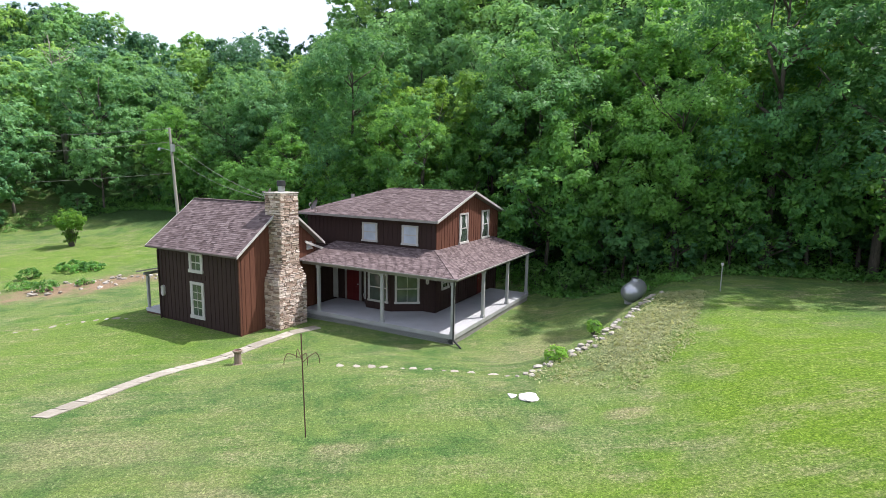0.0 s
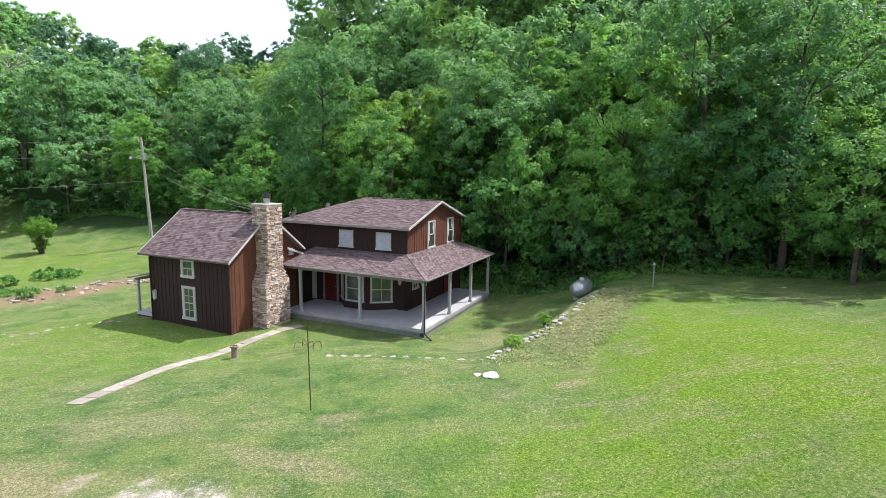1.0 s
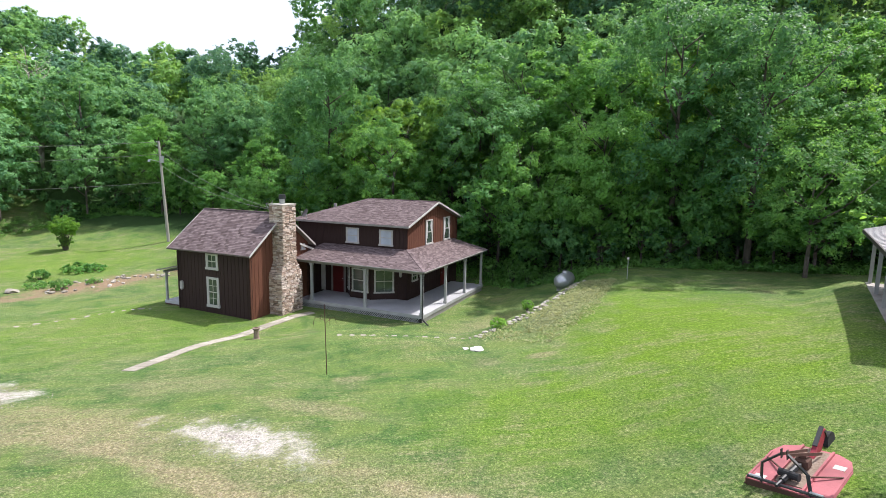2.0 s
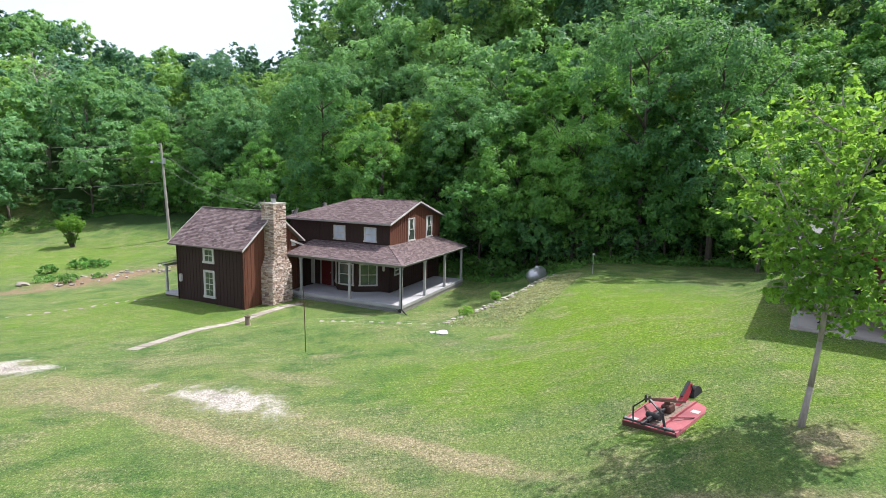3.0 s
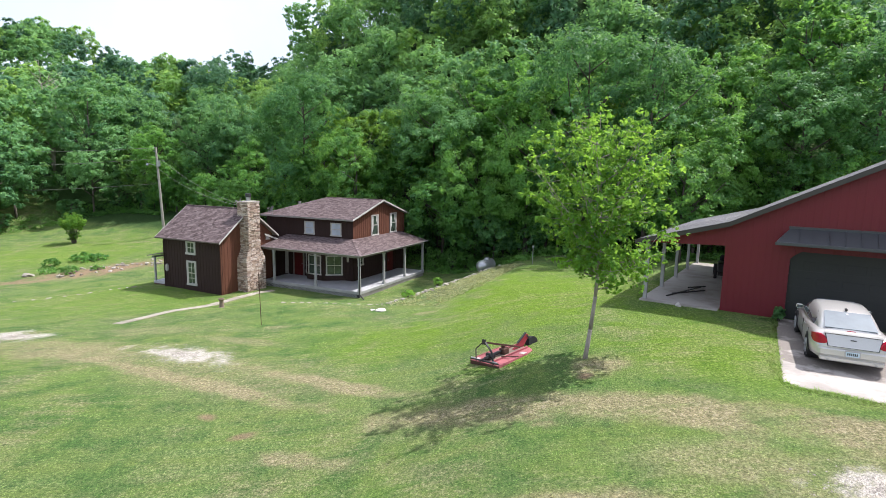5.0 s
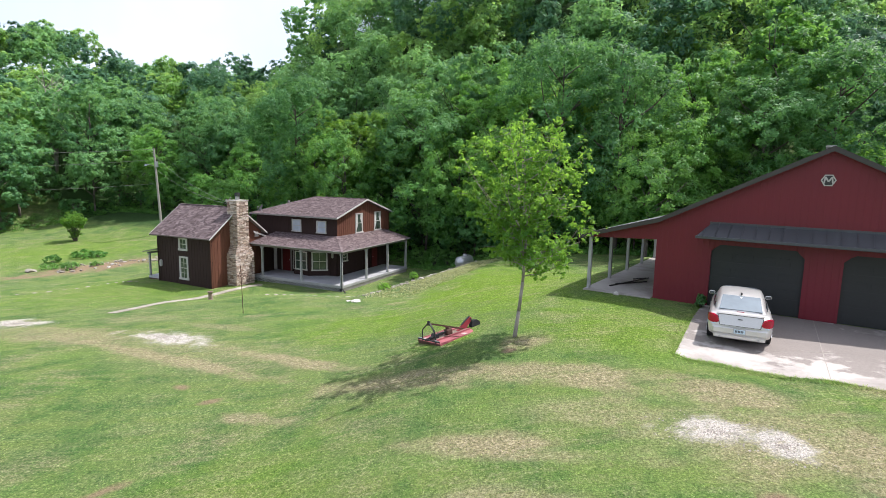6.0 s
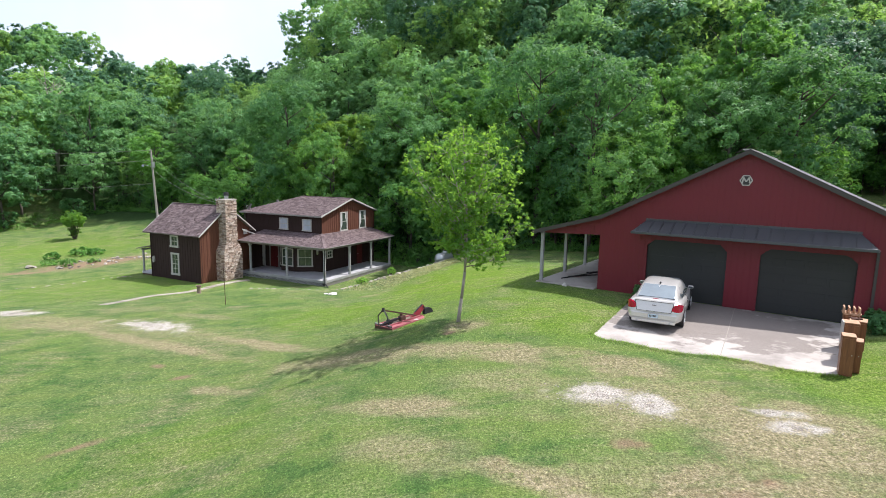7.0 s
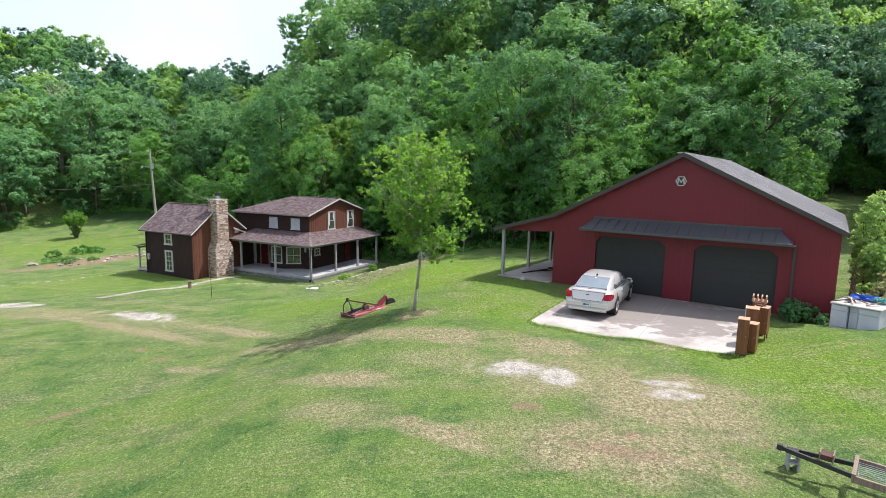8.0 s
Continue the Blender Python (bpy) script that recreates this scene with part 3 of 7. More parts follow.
def window(parent, p, d, w, z0, z1, grid=(1, 2), back=BLIND, trim=0.10, label="", lower=0.5):
    """A sash window on a wall: p is the middle of its foot on the wall's face, d the way along the wall."""
    d = Vector((*d, 0)).normalized()
    out = Vector((d.y, -d.x, 0))
    m = Matrix.Translation(Vector((p[0], p[1], 0))) @ Matrix(((d.x, out.x, 0, 0), (d.y, out.y, 0, 0), (0, 0, 1, 0), (0, 0, 0, 1)))
    h = w / 2
    bm = bmesh.new()
    box(bm, -h - trim, -h, 0.002, 0.055, z0 - trim, z1 + trim, m)
    box(bm, h, h + trim, 0.002, 0.055, z0 - trim, z1 + trim, m)
    box(bm, -h, h, 0.002, 0.055, z1, z1 + trim, m)
    win = part("window", bm, WHITE, parent, label or "white-trimmed sash window")
    part("sill", boxed(-h - trim - 0.03, h + trim + 0.03, 0.003, 0.09, z0 - trim - 0.02, z0, m), WHITE, win)
    part("pane", boxed(-h, h, 0.012, 0.02, z0, z1, m), GLASS if back is None else back, win, "" if back is None else "pane with a pale blind behind")
    zm = z0 + (z1 - z0) * lower
    part("meeting_rail", boxed(-h, h, 0.021, 0.05, zm - 0.025, zm + 0.025, m), WHITE, win)
    for sx in (-h + 0.02, h - 0.02):
        part("sash_stile", boxed(sx - 0.02, sx + 0.02, 0.021, 0.042, z0, z1, m), WHITE, win)
    cols, rows = grid
    for i in range(1, cols):
        x = -h + w * i / cols
        part("muntin", boxed(x - 0.012, x + 0.012, 0.021, 0.036, z0, z1, m), WHITE, win)
    for j in range(1, rows):
        z = z0 + (z1 - z0) * j / rows
        if abs(z - zm) > 0.04:
            part("muntin", boxed(-h, h, 0.0215, 0.035, z - 0.012, z + 0.012, m), WHITE, win)
    return win


# ---- ground sheet ----


def ground_sheet():
    def axis(lo, hi, fine, mid):
        xs = list(np.arange(lo, hi + 0.01, fine))
        stepw = fine
        a, b = lo, hi
        while b < 1800:
            stepw *= 1.22
            a, b = a - stepw, b + stepw
            xs = [a] + xs + [b]
        return xs
    xs, ys = axis(-34, 38, 0.8, 30), axis(-24, 56, 0.8, 30)
    verts = [(x, y, ground(x, y)) for y in ys for x in xs]
    w = len(xs)
    faces = [(j * w + i, j * w + i + 1, (j + 1) * w + i + 1, (j + 1) * w + i) for j in range(len(ys) - 1) for i in range(w - 1)]
    ob = mesh_np("ground", verts, faces, LAWN)
    ob.data.polygons.foreach_set("use_smooth", [True] * len(faces))
    return tagged(ob, "rolling mown lawn with dry patches, tracks and gravel", "lawn", kind="structure")


ground_sheet()

# ---- the farmhouse ----
house = thing("farmhouse", HOUSE, "dark brown board-and-batten farmhouse with wraparound porch and stone chimney", "house")
FLOOR, EAVE = 0.52, 3.20


def main_block():
    # lower walls behind the porch
    low = 3.9
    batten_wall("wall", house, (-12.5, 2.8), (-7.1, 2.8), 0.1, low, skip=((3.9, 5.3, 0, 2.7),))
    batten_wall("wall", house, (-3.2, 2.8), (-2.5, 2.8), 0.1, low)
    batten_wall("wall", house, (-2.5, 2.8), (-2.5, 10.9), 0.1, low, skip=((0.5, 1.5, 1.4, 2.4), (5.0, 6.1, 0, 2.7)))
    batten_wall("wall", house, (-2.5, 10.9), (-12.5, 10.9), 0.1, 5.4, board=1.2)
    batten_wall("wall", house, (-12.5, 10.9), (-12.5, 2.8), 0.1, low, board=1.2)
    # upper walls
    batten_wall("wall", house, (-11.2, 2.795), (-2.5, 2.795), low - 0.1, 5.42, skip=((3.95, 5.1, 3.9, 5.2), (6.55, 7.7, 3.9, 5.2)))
    # gable side in the boards' sunlit colour
    batten_wall("wall", house, (-2.495, 2.8), (-2.495, 10.9), low - 0.1, lambda s: 6.62 - abs(s - 4.05) * 0.3, bmat=SUNLIT_SIDING, mat=SUNLIT_SIDING,
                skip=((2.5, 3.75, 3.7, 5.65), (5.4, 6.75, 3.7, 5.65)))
    batten_wall("wall", house, (-11.2, 10.9), (-11.2, 2.8), low - 0.1, 5.4, board=1.0)
    for u in (-6.68, -4.07):
        window(house, (u, 2.79), (1, 0), 0.86, 4.10, 4.98, (1, 2), BLIND, 0.08)
    for v in (5.92, 8.88):
        w = window(house, (-2.49, v), (0, 1), 0.92, 3.98, 5.50, (1, 2), None, 0.09, "white-trimmed sash window with a tied pale curtain")
        for sg in (-1, 1):
            bm = bmesh.new()
            for k in range(5):
                x = sg * (0.44 - 0.05 * k)
                z0 = 4.05 + 0.1 * k if sg < 0 else 4.55 + 0.12 * k
                box(bm, -2.476, -2.468, v + x - 0.03, v + x + 0.03, z0, 5.48)
            part("curtain", bm, CURTAIN, w)
    # bay
    corners = [(-7.1, 2.8), (-6.25, 1.85), (-4.65, 1.80), (-3.2, 2.8)]
    for p, q in zip(corners, corners[1:]):
        batten_wall("bay_wall", house, p, q, 0.53, 3.4, board=0.6)
    bm = bmesh.new()
    prism(bm, [(*c, 3.4) for c in corners] , (0, 0, 0.04))
    part("bay_top", bm, SIDING, house)
    window(house, (-5.45, 1.82), (1.6, -0.05), 1.15, 1.05, 2.45, (1, 1), None, 0.075, "large white-trimmed picture window")
    window(house, (-3.93, 2.30), (1.45, 1.0), 1.15, 1.05, 2.45, (2, 2), None, 0.075, "white-trimmed bay window")
    window(house, (-6.66, 2.33), (0.85, -0.95), 0.6, 1.05, 2.45, (1, 2), None, 0.10)
    window(house, (-2.49, 3.8), (0, 1), 0.6, 1.75, 2.25, (2, 1), None, 0.09)
    # red door
    door = part("door", boxed(-8.28, -7.40, 2.742, 2.79, FLOOR + 0.02, 2.55), REDDOOR, house, "red panelled front door")
    bm = bmesh.new()
    for x0, x1 in ((-8.42, -8.28), (-7.40, -7.26)):
        box(bm, x0, x1, 2.73, 2.79, FLOOR, 2.68)
    box(bm, -8.28, -7.40, 2.73, 2.79, 2.55, 2.68)
    part("door_frame", bm, GREYTRIM, door)
    for x0 in (-8.2, -7.8):
        for z0, z1 in ((0.75, 1.35), (1.5, 2.4)):
            part("door_panel", boxed(x0, x0 + 0.32, 2.733, 2.741, z0, z1), REDDOOR, door)
    part("door_handle", rod(bmesh.new(), (-7.47, 2.68, 1.5), (-7.47, 2.742, 1.5), 0.03), METALGREY, door)
    d2 = part("door", boxed(-2.49, -2.44, 7.95, 8.8, FLOOR + 0.02, 2.55), REDDOOR, house, "dark red side door")
    part("door_handle", rod(bmesh.new(), (-2.44, 8.05, 1.5), (-2.39, 8.05, 1.5), 0.03), METALGREY, d2)
    d3 = part("door", boxed(-9.6, -8.95, 2.75, 2.79, FLOOR + 0.02, 2.55), WHITE, house, "pale storm door in the porch corner")
    part("door_handle", rod(bmesh.new(), (-9.05, 2.69, 1.5), (-9.05, 2.75, 1.5), 0.03), METALGREY, d3)
    part("ornament", boxed(-3.03, -2.87, 2.745, 2.775, 2.02, 2.46, bevel=0.07), WHITE, house, "white long oval wall ornament")
    # roof: gable towards the side yard, hip at the other end
    r0, r1 = (-8.0, 6.85, 6.8), (-2.2, 6.85, 6.8)
    zl = 5.42
    roof_slope("roof", house, (-11.6, 2.38, zl), (-2.2, 2.38, zl), r1, r0, 3)
    roof_slope("roof", house, (-2.2, 11.32, zl), (-11.6, 11.32, zl), r0, r1, 4)
    roof_slope("roof", house, (-11.6, 11.32, zl), (-11.6, 2.38, zl), r0, (-8.0, 6.851, 6.8), 5)
    part("fascia", boxed(-11.6, -2.2, 2.33, 2.375, zl - 0.12, zl - 0.005), GREYTRIM, house, "weathered grey gutter board")
    for v0 in (2.36, 11.34):
        bm = bmesh.new()
        s = 1 if v0 < 6 else -1
        prism(bm, [(-2.195, v0, zl - 0.11), (-2.195, 6.85, 6.8 - 0.12), (-2.195, 6.85, 6.81), (-2.195, v0, zl + 0.02)], (0.04, 0, 0))
        part("rake_board", bm, WHITE, house, "white rake board")
    bm = bmesh.new()
    for k in range(20):
        x = -7.9 + k * 0.288
        box(bm, x, x + 0.27, 6.75, 6.95, 6.795, 6.825)
    part("ridge_cap", bm, SHINGLE, house)
    # vent pipe
    part("vent_pipe", rod(bmesh.new(), (-10.6, 6.3, 5.6), (-10.6, 6.3, 6.35), 0.12, n=10), GREYTRIM, house)


def porch():
    ev, eu = -0.35, 0.32
    wall_z = 3.86
    fl = part("porch_floor", boxed(-9.0, 0.06, -0.06, 2.78, FLOOR - 0.12, FLOOR), DECK, house, "grey painted porch floor")
    part("porch_floor", boxed(-2.48, 0.06, 2.78, 9.95, FLOOR - 0.12, FLOOR), DECK, house, "grey painted porch floor")
    # floorboard joints show as thin raised laps
    for k in range(30):
        v = 0.0 + k * 0.0925
        part("floorboard", boxed(-8.99, 0.05, v, v + 0.088, FLOOR + 0.001, FLOOR + 0.006), DECK, fl)
    for k in range(78):
        v = 2.79 + k * 0.0918
        part("floorboard", boxed(-2.47, 0.05, v, v + 0.087, FLOOR + 0.001, FLOOR + 0.006), DECK, fl)
    part("rim_board", boxed(-9.0, 0.09, -0.10, -0.063, FLOOR - 0.20, FLOOR - 0.005), POSTGREY, house)
    part("rim_board", boxed(0.063, 0.10, -0.10, 9.98, FLOOR - 0.20, FLOOR - 0.005), POSTGREY, house)
    # posts, beams
    spots = [(-0.02, 0.0), (-3.92, 0.0), (-7.95, 0.0), (-0.02, 3.36), (-0.02, 6.65), (-0.02, 9.85)]
    for u, v in spots:
        p = part("post", boxed(u - 0.075, u + 0.075, v - 0.075, v + 0.075, FLOOR, 2.96, bevel=0.008), POSTGREY, house, "grey painted square porch post")
        part("post_base", boxed(u - 0.10, u + 0.10, v - 0.10, v + 0.10, FLOOR + 0.001, FLOOR + 0.14), POSTGREY, p)
        part("post_cap", boxed(u - 0.10, u + 0.10, v - 0.10, v + 0.10, 2.83, 2.955), POSTGREY, p)
    part("porch_beam", boxed(-9.0, 0.07, -0.08, 0.08, 2.96, 3.14), GREYTRIM, house)
    part("porch_beam", boxed(-0.09, 0.07, 0.08, 9.95, 2.961, 3.139), GREYTRIM, house)
    part("porch_ceiling", boxed(-9.0, 0.0, 0.0, 2.78, 3.142, 3.16), SIDING, house)
    part("porch_ceiling", boxed(-2.48, 0.0, 2.78, 9.95, 3.142, 3.16), SIDING, house)
    # roof with a hip at the corner
    hipc, hipw = (eu, ev, EAVE), (-2.5, 2.8, wall_z)
    roof_slope("porch_roof", house, (-9.05, ev, EAVE), hipc, hipw, (-9.05, 2.8, wall_z), 11, 0.06)
    roof_slope("porch_roof", house, hipc, (eu, 10.15, EAVE), (-2.5, 10.15, wall_z), hipw, 12, 0.06)
    part("gutter", boxed(-9.05, eu + 0.02, ev - 0.06, ev - 0.004, EAVE - 0.055, EAVE + 0.005, bevel=0.012), GREYTRIM, house, "weathered pale gutter")
    part("gutter", boxed(eu + 0.004, eu + 0.07, ev - 0.06, 10.15, EAVE - 0.055, EAVE + 0.004, bevel=0.012), GREYTRIM, house, "weathered pale gutter")
    bm = bmesh.new()
    for k in range(16):
        a = Vector(hipc).lerp(Vector(hipw), k / 16)
        b = Vector(hipc).lerp(Vector(hipw), (k + 0.97) / 16)
        beam(bm, a + Vector((0, 0, 0.018)), b + Vector((0, 0, 0.024)), 0.2, 0.02)
    part("hip_cap", bm, SHINGLE, house)
    ds = part("downspout", rod(bmesh.new(), (0.10, -0.14, 3.05), (0.10, -0.14, 0.30), 0.04), DARKMETAL, house, "dark downspout")
    part("spout_elbow", rod(bmesh.new(), (0.10, -0.14, 0.32), (0.62, -0.40, 0.10), 0.045), DARKMETAL, ds)
    # lattice skirt
    sk = part("skirt_frame", boxed(-8.95, 0.0, -0.055, -0.04, 0.02, 0.07), POSTGREY, house)
    for k in range(64):
        u = -8.95 + k * 0.14
        for sg in (-1, 1):
            bm = bmesh.new()
            e = u + sg * 0.30
            if e < -8.98 or e > 0.02:
                bm.free()
                continue
            beam(bm, (u, -0.075 - 0.008 * sg, 0.04), (e, -0.075 - 0.008 * sg, 0.345), 0.007, 0.032)
            part("lattice_slat", bm, POSTGREY, sk)
    part("skirt_back", boxed(-8.95, 0.02, -0.02, 0.0, 0.0, FLOOR - 0.13), DARKMETAL, house)
    part("side_skirt", boxed(0.02, 0.055, -0.05, 9.9, -0.1, FLOOR - 0.125), GREYTRIM, house, "weathered grey skirt board")


def annex():
    zr, ze, vr = 6.20, 3.93, -1.5
    slope = (zr - ze) / (vr + 4.5)
    top = lambda v: zr - 0.14 - abs(v - vr) * slope
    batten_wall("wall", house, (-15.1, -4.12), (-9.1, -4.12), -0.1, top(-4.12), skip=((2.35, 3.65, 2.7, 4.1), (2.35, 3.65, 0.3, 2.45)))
    # annex end wall, sunlight painted into its boards as well
    batten_wall("wall", house, (-9.1, -4.12), (-9.1, 1.1), -0.1, lambda s: top(s - 4.12), bmat=SUNLIT_SIDING, mat=SUNLIT_SIDING, board=0.33)
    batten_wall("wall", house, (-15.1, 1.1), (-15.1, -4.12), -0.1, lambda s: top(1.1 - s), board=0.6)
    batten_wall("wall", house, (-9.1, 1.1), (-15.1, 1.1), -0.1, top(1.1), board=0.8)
    part("corner_board", boxed(-9.11, -9.05, -4.18, -4.125, -0.1, top(-4.12)), SUNLIT_SIDING, house)
    a, b = -15.45, -8.78
    roof_slope("roof", house, (a, -4.5, ze), (b, -4.5, ze), (b, vr, zr), (a, vr, zr), 21, 0.09)
    ve = 1.45
    roof_slope("roof", house, (b, ve, zr - (ve - vr) * slope), (a, ve, zr - (ve - vr) * slope), (a, vr, zr), (b, vr, zr), 22, 0.09)
    for u0, lab in ((b + 0.002, "white rake board"), (a - 0.04, "white rake board")):
        for v0 in (-4.52, ve + 0.02):
            z0 = zr - abs(v0 - vr) * slope
            bm = bmesh.new()
            prism(bm, [(u0, v0, z0 - 0.10), (u0, vr, zr - 0.10), (u0, vr, zr + 0.02), (u0, v0, z0 + 0.02)], (0.038, 0, 0))
            part("rake_board", bm, WHITE, house, lab)
    part("gutter", boxed(a, b, -4.57, -4.504, ze - 0.09, ze + 0.005, bevel=0.012), EAVETRIM, house, "dark brown gutter")
    bm = bmesh.new()
    for k in range(22):
        x = a + k * 0.303
        box(bm, x, x + 0.285, vr - 0.1, vr + 0.1, zr - 0.01, zr + 0.022)
    part("ridge_cap", bm, SHINGLE, house)
    window(house, (-12.1, -4.125), (1, 0), 0.72, 2.93, 3.66, (2, 2), None, 0.13, "small white-trimmed upper window")
    window(house, (-12.1, -4.125), (1, 0), 0.72, 0.62, 2.18, (2, 4), None, 0.14, "tall white-trimmed sash window")
    window(house, (-9.095, 0.55), (0, 1), 0.24, 3.72, 3.98, (1, 1), BLIND, 0.06)
    part("ornament", boxed(-14.84, -14.62, -4.19, -4.145, 1.3, 1.86, bevel=0.09), WHITE, house, "white long oval wall ornament")
    part("vent_pipe", rod(bmesh.new(), (-14.9, -4.25, 0.0), (-14.9, -4.25, 3.7), 0.04), SIDING, house)
    # link between annex and the main block
    batten_wall("wall", house, (-9.3, 1.1), (-9.3, 2.8), 0.1, 3.7, board=0.5)
    bm = bmesh.new()
    prism(bm, [(-8.94, 0.1, 4.04), (-8.94, 1.62, 3.47), (-8.94, 1.62, 3.60), (-8.94, 0.1, 4.17)], (0.04, 0, 0))
    part("rake_board", bm, WHITE, house, "white rake board")
    # small side porch
    part("porch_floor", boxed(-16.7, -15.12, -3.9, -0.8, 0.16, 0.34), DECK, house, "grey side porch floor")
    st = part("porch_foundation", boxed(-16.68, -15.12, -3.88, -0.82, -0.15, 0.155), MORTAR, house)
    for k in range(12):
        for r in range(2):
            u = -16.68 + k * 0.13 + 0.065 * r
            if u < -15.26:
                part("brick", boxed(u, u + 0.118, -3.905, -3.882, -0.10 + r * 0.125, 0.012 + r * 0.125), RUST, st)
    for v in (-3.8, -0.95):
        part("post", boxed(-16.62, -16.5, v - 0.06, v + 0.06, 0.34, 2.16), POSTGREY, house, "grey porch post")
    part("porch_beam", boxed(-16.62, -16.5, -4.0, -0.75, 2.16, 2.30), POSTGREY, house)
    roof_slope("porch_roof", house, (-16.95, -0.6, 2.34), (-16.95, -4.2, 2.34), (-15.11, -4.2, 2.72), (-15.11, -0.6, 2.72), 41, 0.05)


def chimney():
    """Ledge-stone chimney: a wide base, sloped shoulders and a shaft, faced with single stones."""
    rng = random.Random(7)
    cx = -9.11
    # plan of the shaft at a height: out to, from, to
    def plan(z):
        f = step(2.35, 3.35, z)
        return (-8.14 * (1 - f) - 8.30 * f, -2.62 * (1 - f) - 2.22 * f, -0.72 * (1 - f) - 1.02 * f)
    bm = bmesh.new()
    rings = []
    for z in (-0.1, 2.35, 2.6, 2.85, 3.1, 3.35, 6.72):
        u, v0, v1 = plan(z)
        ui = -9.11 if z < 4.5 else -9.32
        rings.append([bm.verts.new(p) for p in ((cx if z < 4.2 else -9.32, v0 + 0.04, z), (u - 0.04, v0 + 0.04, z), (u - 0.04, v1 - 0.04, z), (cx if z < 4.2 else -9.32, v1 - 0.04, z))])
    for r, s in zip(rings, rings[1:]):
        for i in range(4):
            j = (i + 1) % 4
            bm.faces.new((r[i], r[j], s[j], s[i]))
    bm.faces.new(list(reversed(rings[0])))
    bm.faces.new(rings[-1])
    ch = part("chimney", bm, MORTAR, house, "tall chimney of tan ledge stone")
    top = 6.72

    def stone(lo, hi, axis, face, z0, z1):
        d = rng.uniform(0.0, 0.035)
        g = rng.uniform(0.008, 0.016)
        bm = bmesh.new()
        if axis == "v":
            box(bm, face - 0.05, face + d, lo + g, hi - g, z0 + g, z1 - g)
        else:
            box(bm, lo + g, hi - g, face - d, face + 0.05, z0 + g, z1 - g)
        for v in bm.verts:
            v.co += Vector((rng.uniform(-1, 1), rng.uniform(-1, 1), rng.uniform(-1, 1))) * 0.016
        return bm
    rest = bmesh.new()
    made = [0]

    def lay(bm):
        """The lower stones are parts; those high up are joined."""
        made[0] += 1
        if made[0] <= 300:
            part("stone", bm, CHIMNEY, ch)
            return
        me = bpy.data.meshes.new("stone")
        bm.to_mesh(me)
        bm.free()
        rest.from_mesh(me)
        bpy.data.meshes.remove(me)
    z = 0.0
    while z < top - 0.05:
        h = rng.choice((0.08, 0.10, 0.12, 0.15))
        h = min(h, top - z)
        u, v0, v1 = plan(z + h / 2)
        ui = -9.11 if z < 4.4 else -9.32
        s = v0
        while s < v1 - 0.02:
            e = s + rng.uniform(0.14, 0.42)
            e = v1 if v1 - e < 0.15 else e
            if h > 0.13 and rng.random() < 0.5:
                m = z + h * rng.uniform(0.4, 0.6)
                lay(stone(s, e, "v", u, z, m))
                lay(stone(s, e, "v", u, m, z + h))
            else:
                lay(stone(s, e, "v", u, z, z + h))
            s = e
        s = ui
        while s < u - 0.02:
            e = s + rng.uniform(0.16, 0.40)
            e = u if u - e < 0.15 else e
            lay(stone(s, e, "u", v0, z, z + h))
            s = e
        z += h
    tagged(part("stonework", rest, CHIMNEY, ch), kind="stuff")
    u, v0, v1 = plan(top)
    part("chimney_cap", boxed(-9.36, u + 0.04, v0 - 0.03, v1 + 0.03, top, top + 0.06, bevel=0.01), ROCK, ch)
    fl = part("flue", rod(bmesh.new(), (-8.8, -1.62, top + 0.06), (-8.8, -1.62, top + 0.35), 0.17, n=14), METALGREY, ch, "galvanised flue with a dark cap")
    part("flue_cap", rod(bmesh.new(), (-8.8, -1.62, top + 0.35), (-8.8, -1.62, top + 0.62), 0.22, 0.2, n=14), DARKMETAL, fl)


def dish(p, aim, r, mount):
    """A satellite dish: shallow bowl, arm and mast."""
    p = Vector(p)
    t = thing("satellite_dish", HOUSE @ Matrix.Translation(p), "grey satellite dish on a bent mast", "satellite dish")
    q = Vector(aim).to_track_quat("Z", "Y").to_matrix().to_4x4()
    bm = bmesh.new()
    n, rows = 20, 4
    prev = None
    for j in range(rows + 1):
        f = j / rows
        ring = [bm.verts.new((math.cos(2 * math.pi * i / n) * r * f * 0.92, math.sin(2 * math.pi * i / n) * r * f, 0.22 * r * f * f)) for i in range(n)] if j else [bm.verts.new((0, 0, 0))]
        if j == 1:
            for i in range(n):
                bm.faces.new((prev[0], ring[i], ring[(i + 1) % n]))
        elif j > 1:
            for i in range(n):
                bm.faces.new((prev[i], ring[i], ring[(i + 1) % n], prev[(i + 1) % n]))
        prev = ring
    bmesh.ops.solidify(bm, geom=bm.faces[:], thickness=0.015)
    bmesh.ops.transform(bm, matrix=q, verts=bm.verts)
    part("reflector", bm, GREYTRIM, t, smooth=True)
    a = q @ Vector((0, -r * 0.95, 0.1))
    b = q @ Vector((0, -r * 0.3, r * 1.1))
    part("feed_arm", rod(bmesh.new(), a, b, 0.018), METALGREY, t)
    part("feed_horn", rod(bmesh.new(), b, b + (q @ Vector((0, 0.1, -0.1)) - q @ Vector((0, 0, 0))), 0.04), GREYTRIM, t)
    part("mast", rod(bmesh.new(), q @ Vector((0, 0, -0.02)), mount, 0.025), METALGREY, t)


main_block()
porch()
annex()
chimney()
dish((-9.75, -1.5, 6.66), (-0.75, -0.5, 0.45), 0.30, (0, 0, -0.42))
dish((-10.3, 2.45, 5.85), (-0.35, -0.8, 0.5), 0.33, (0, 0.1, -0.4))

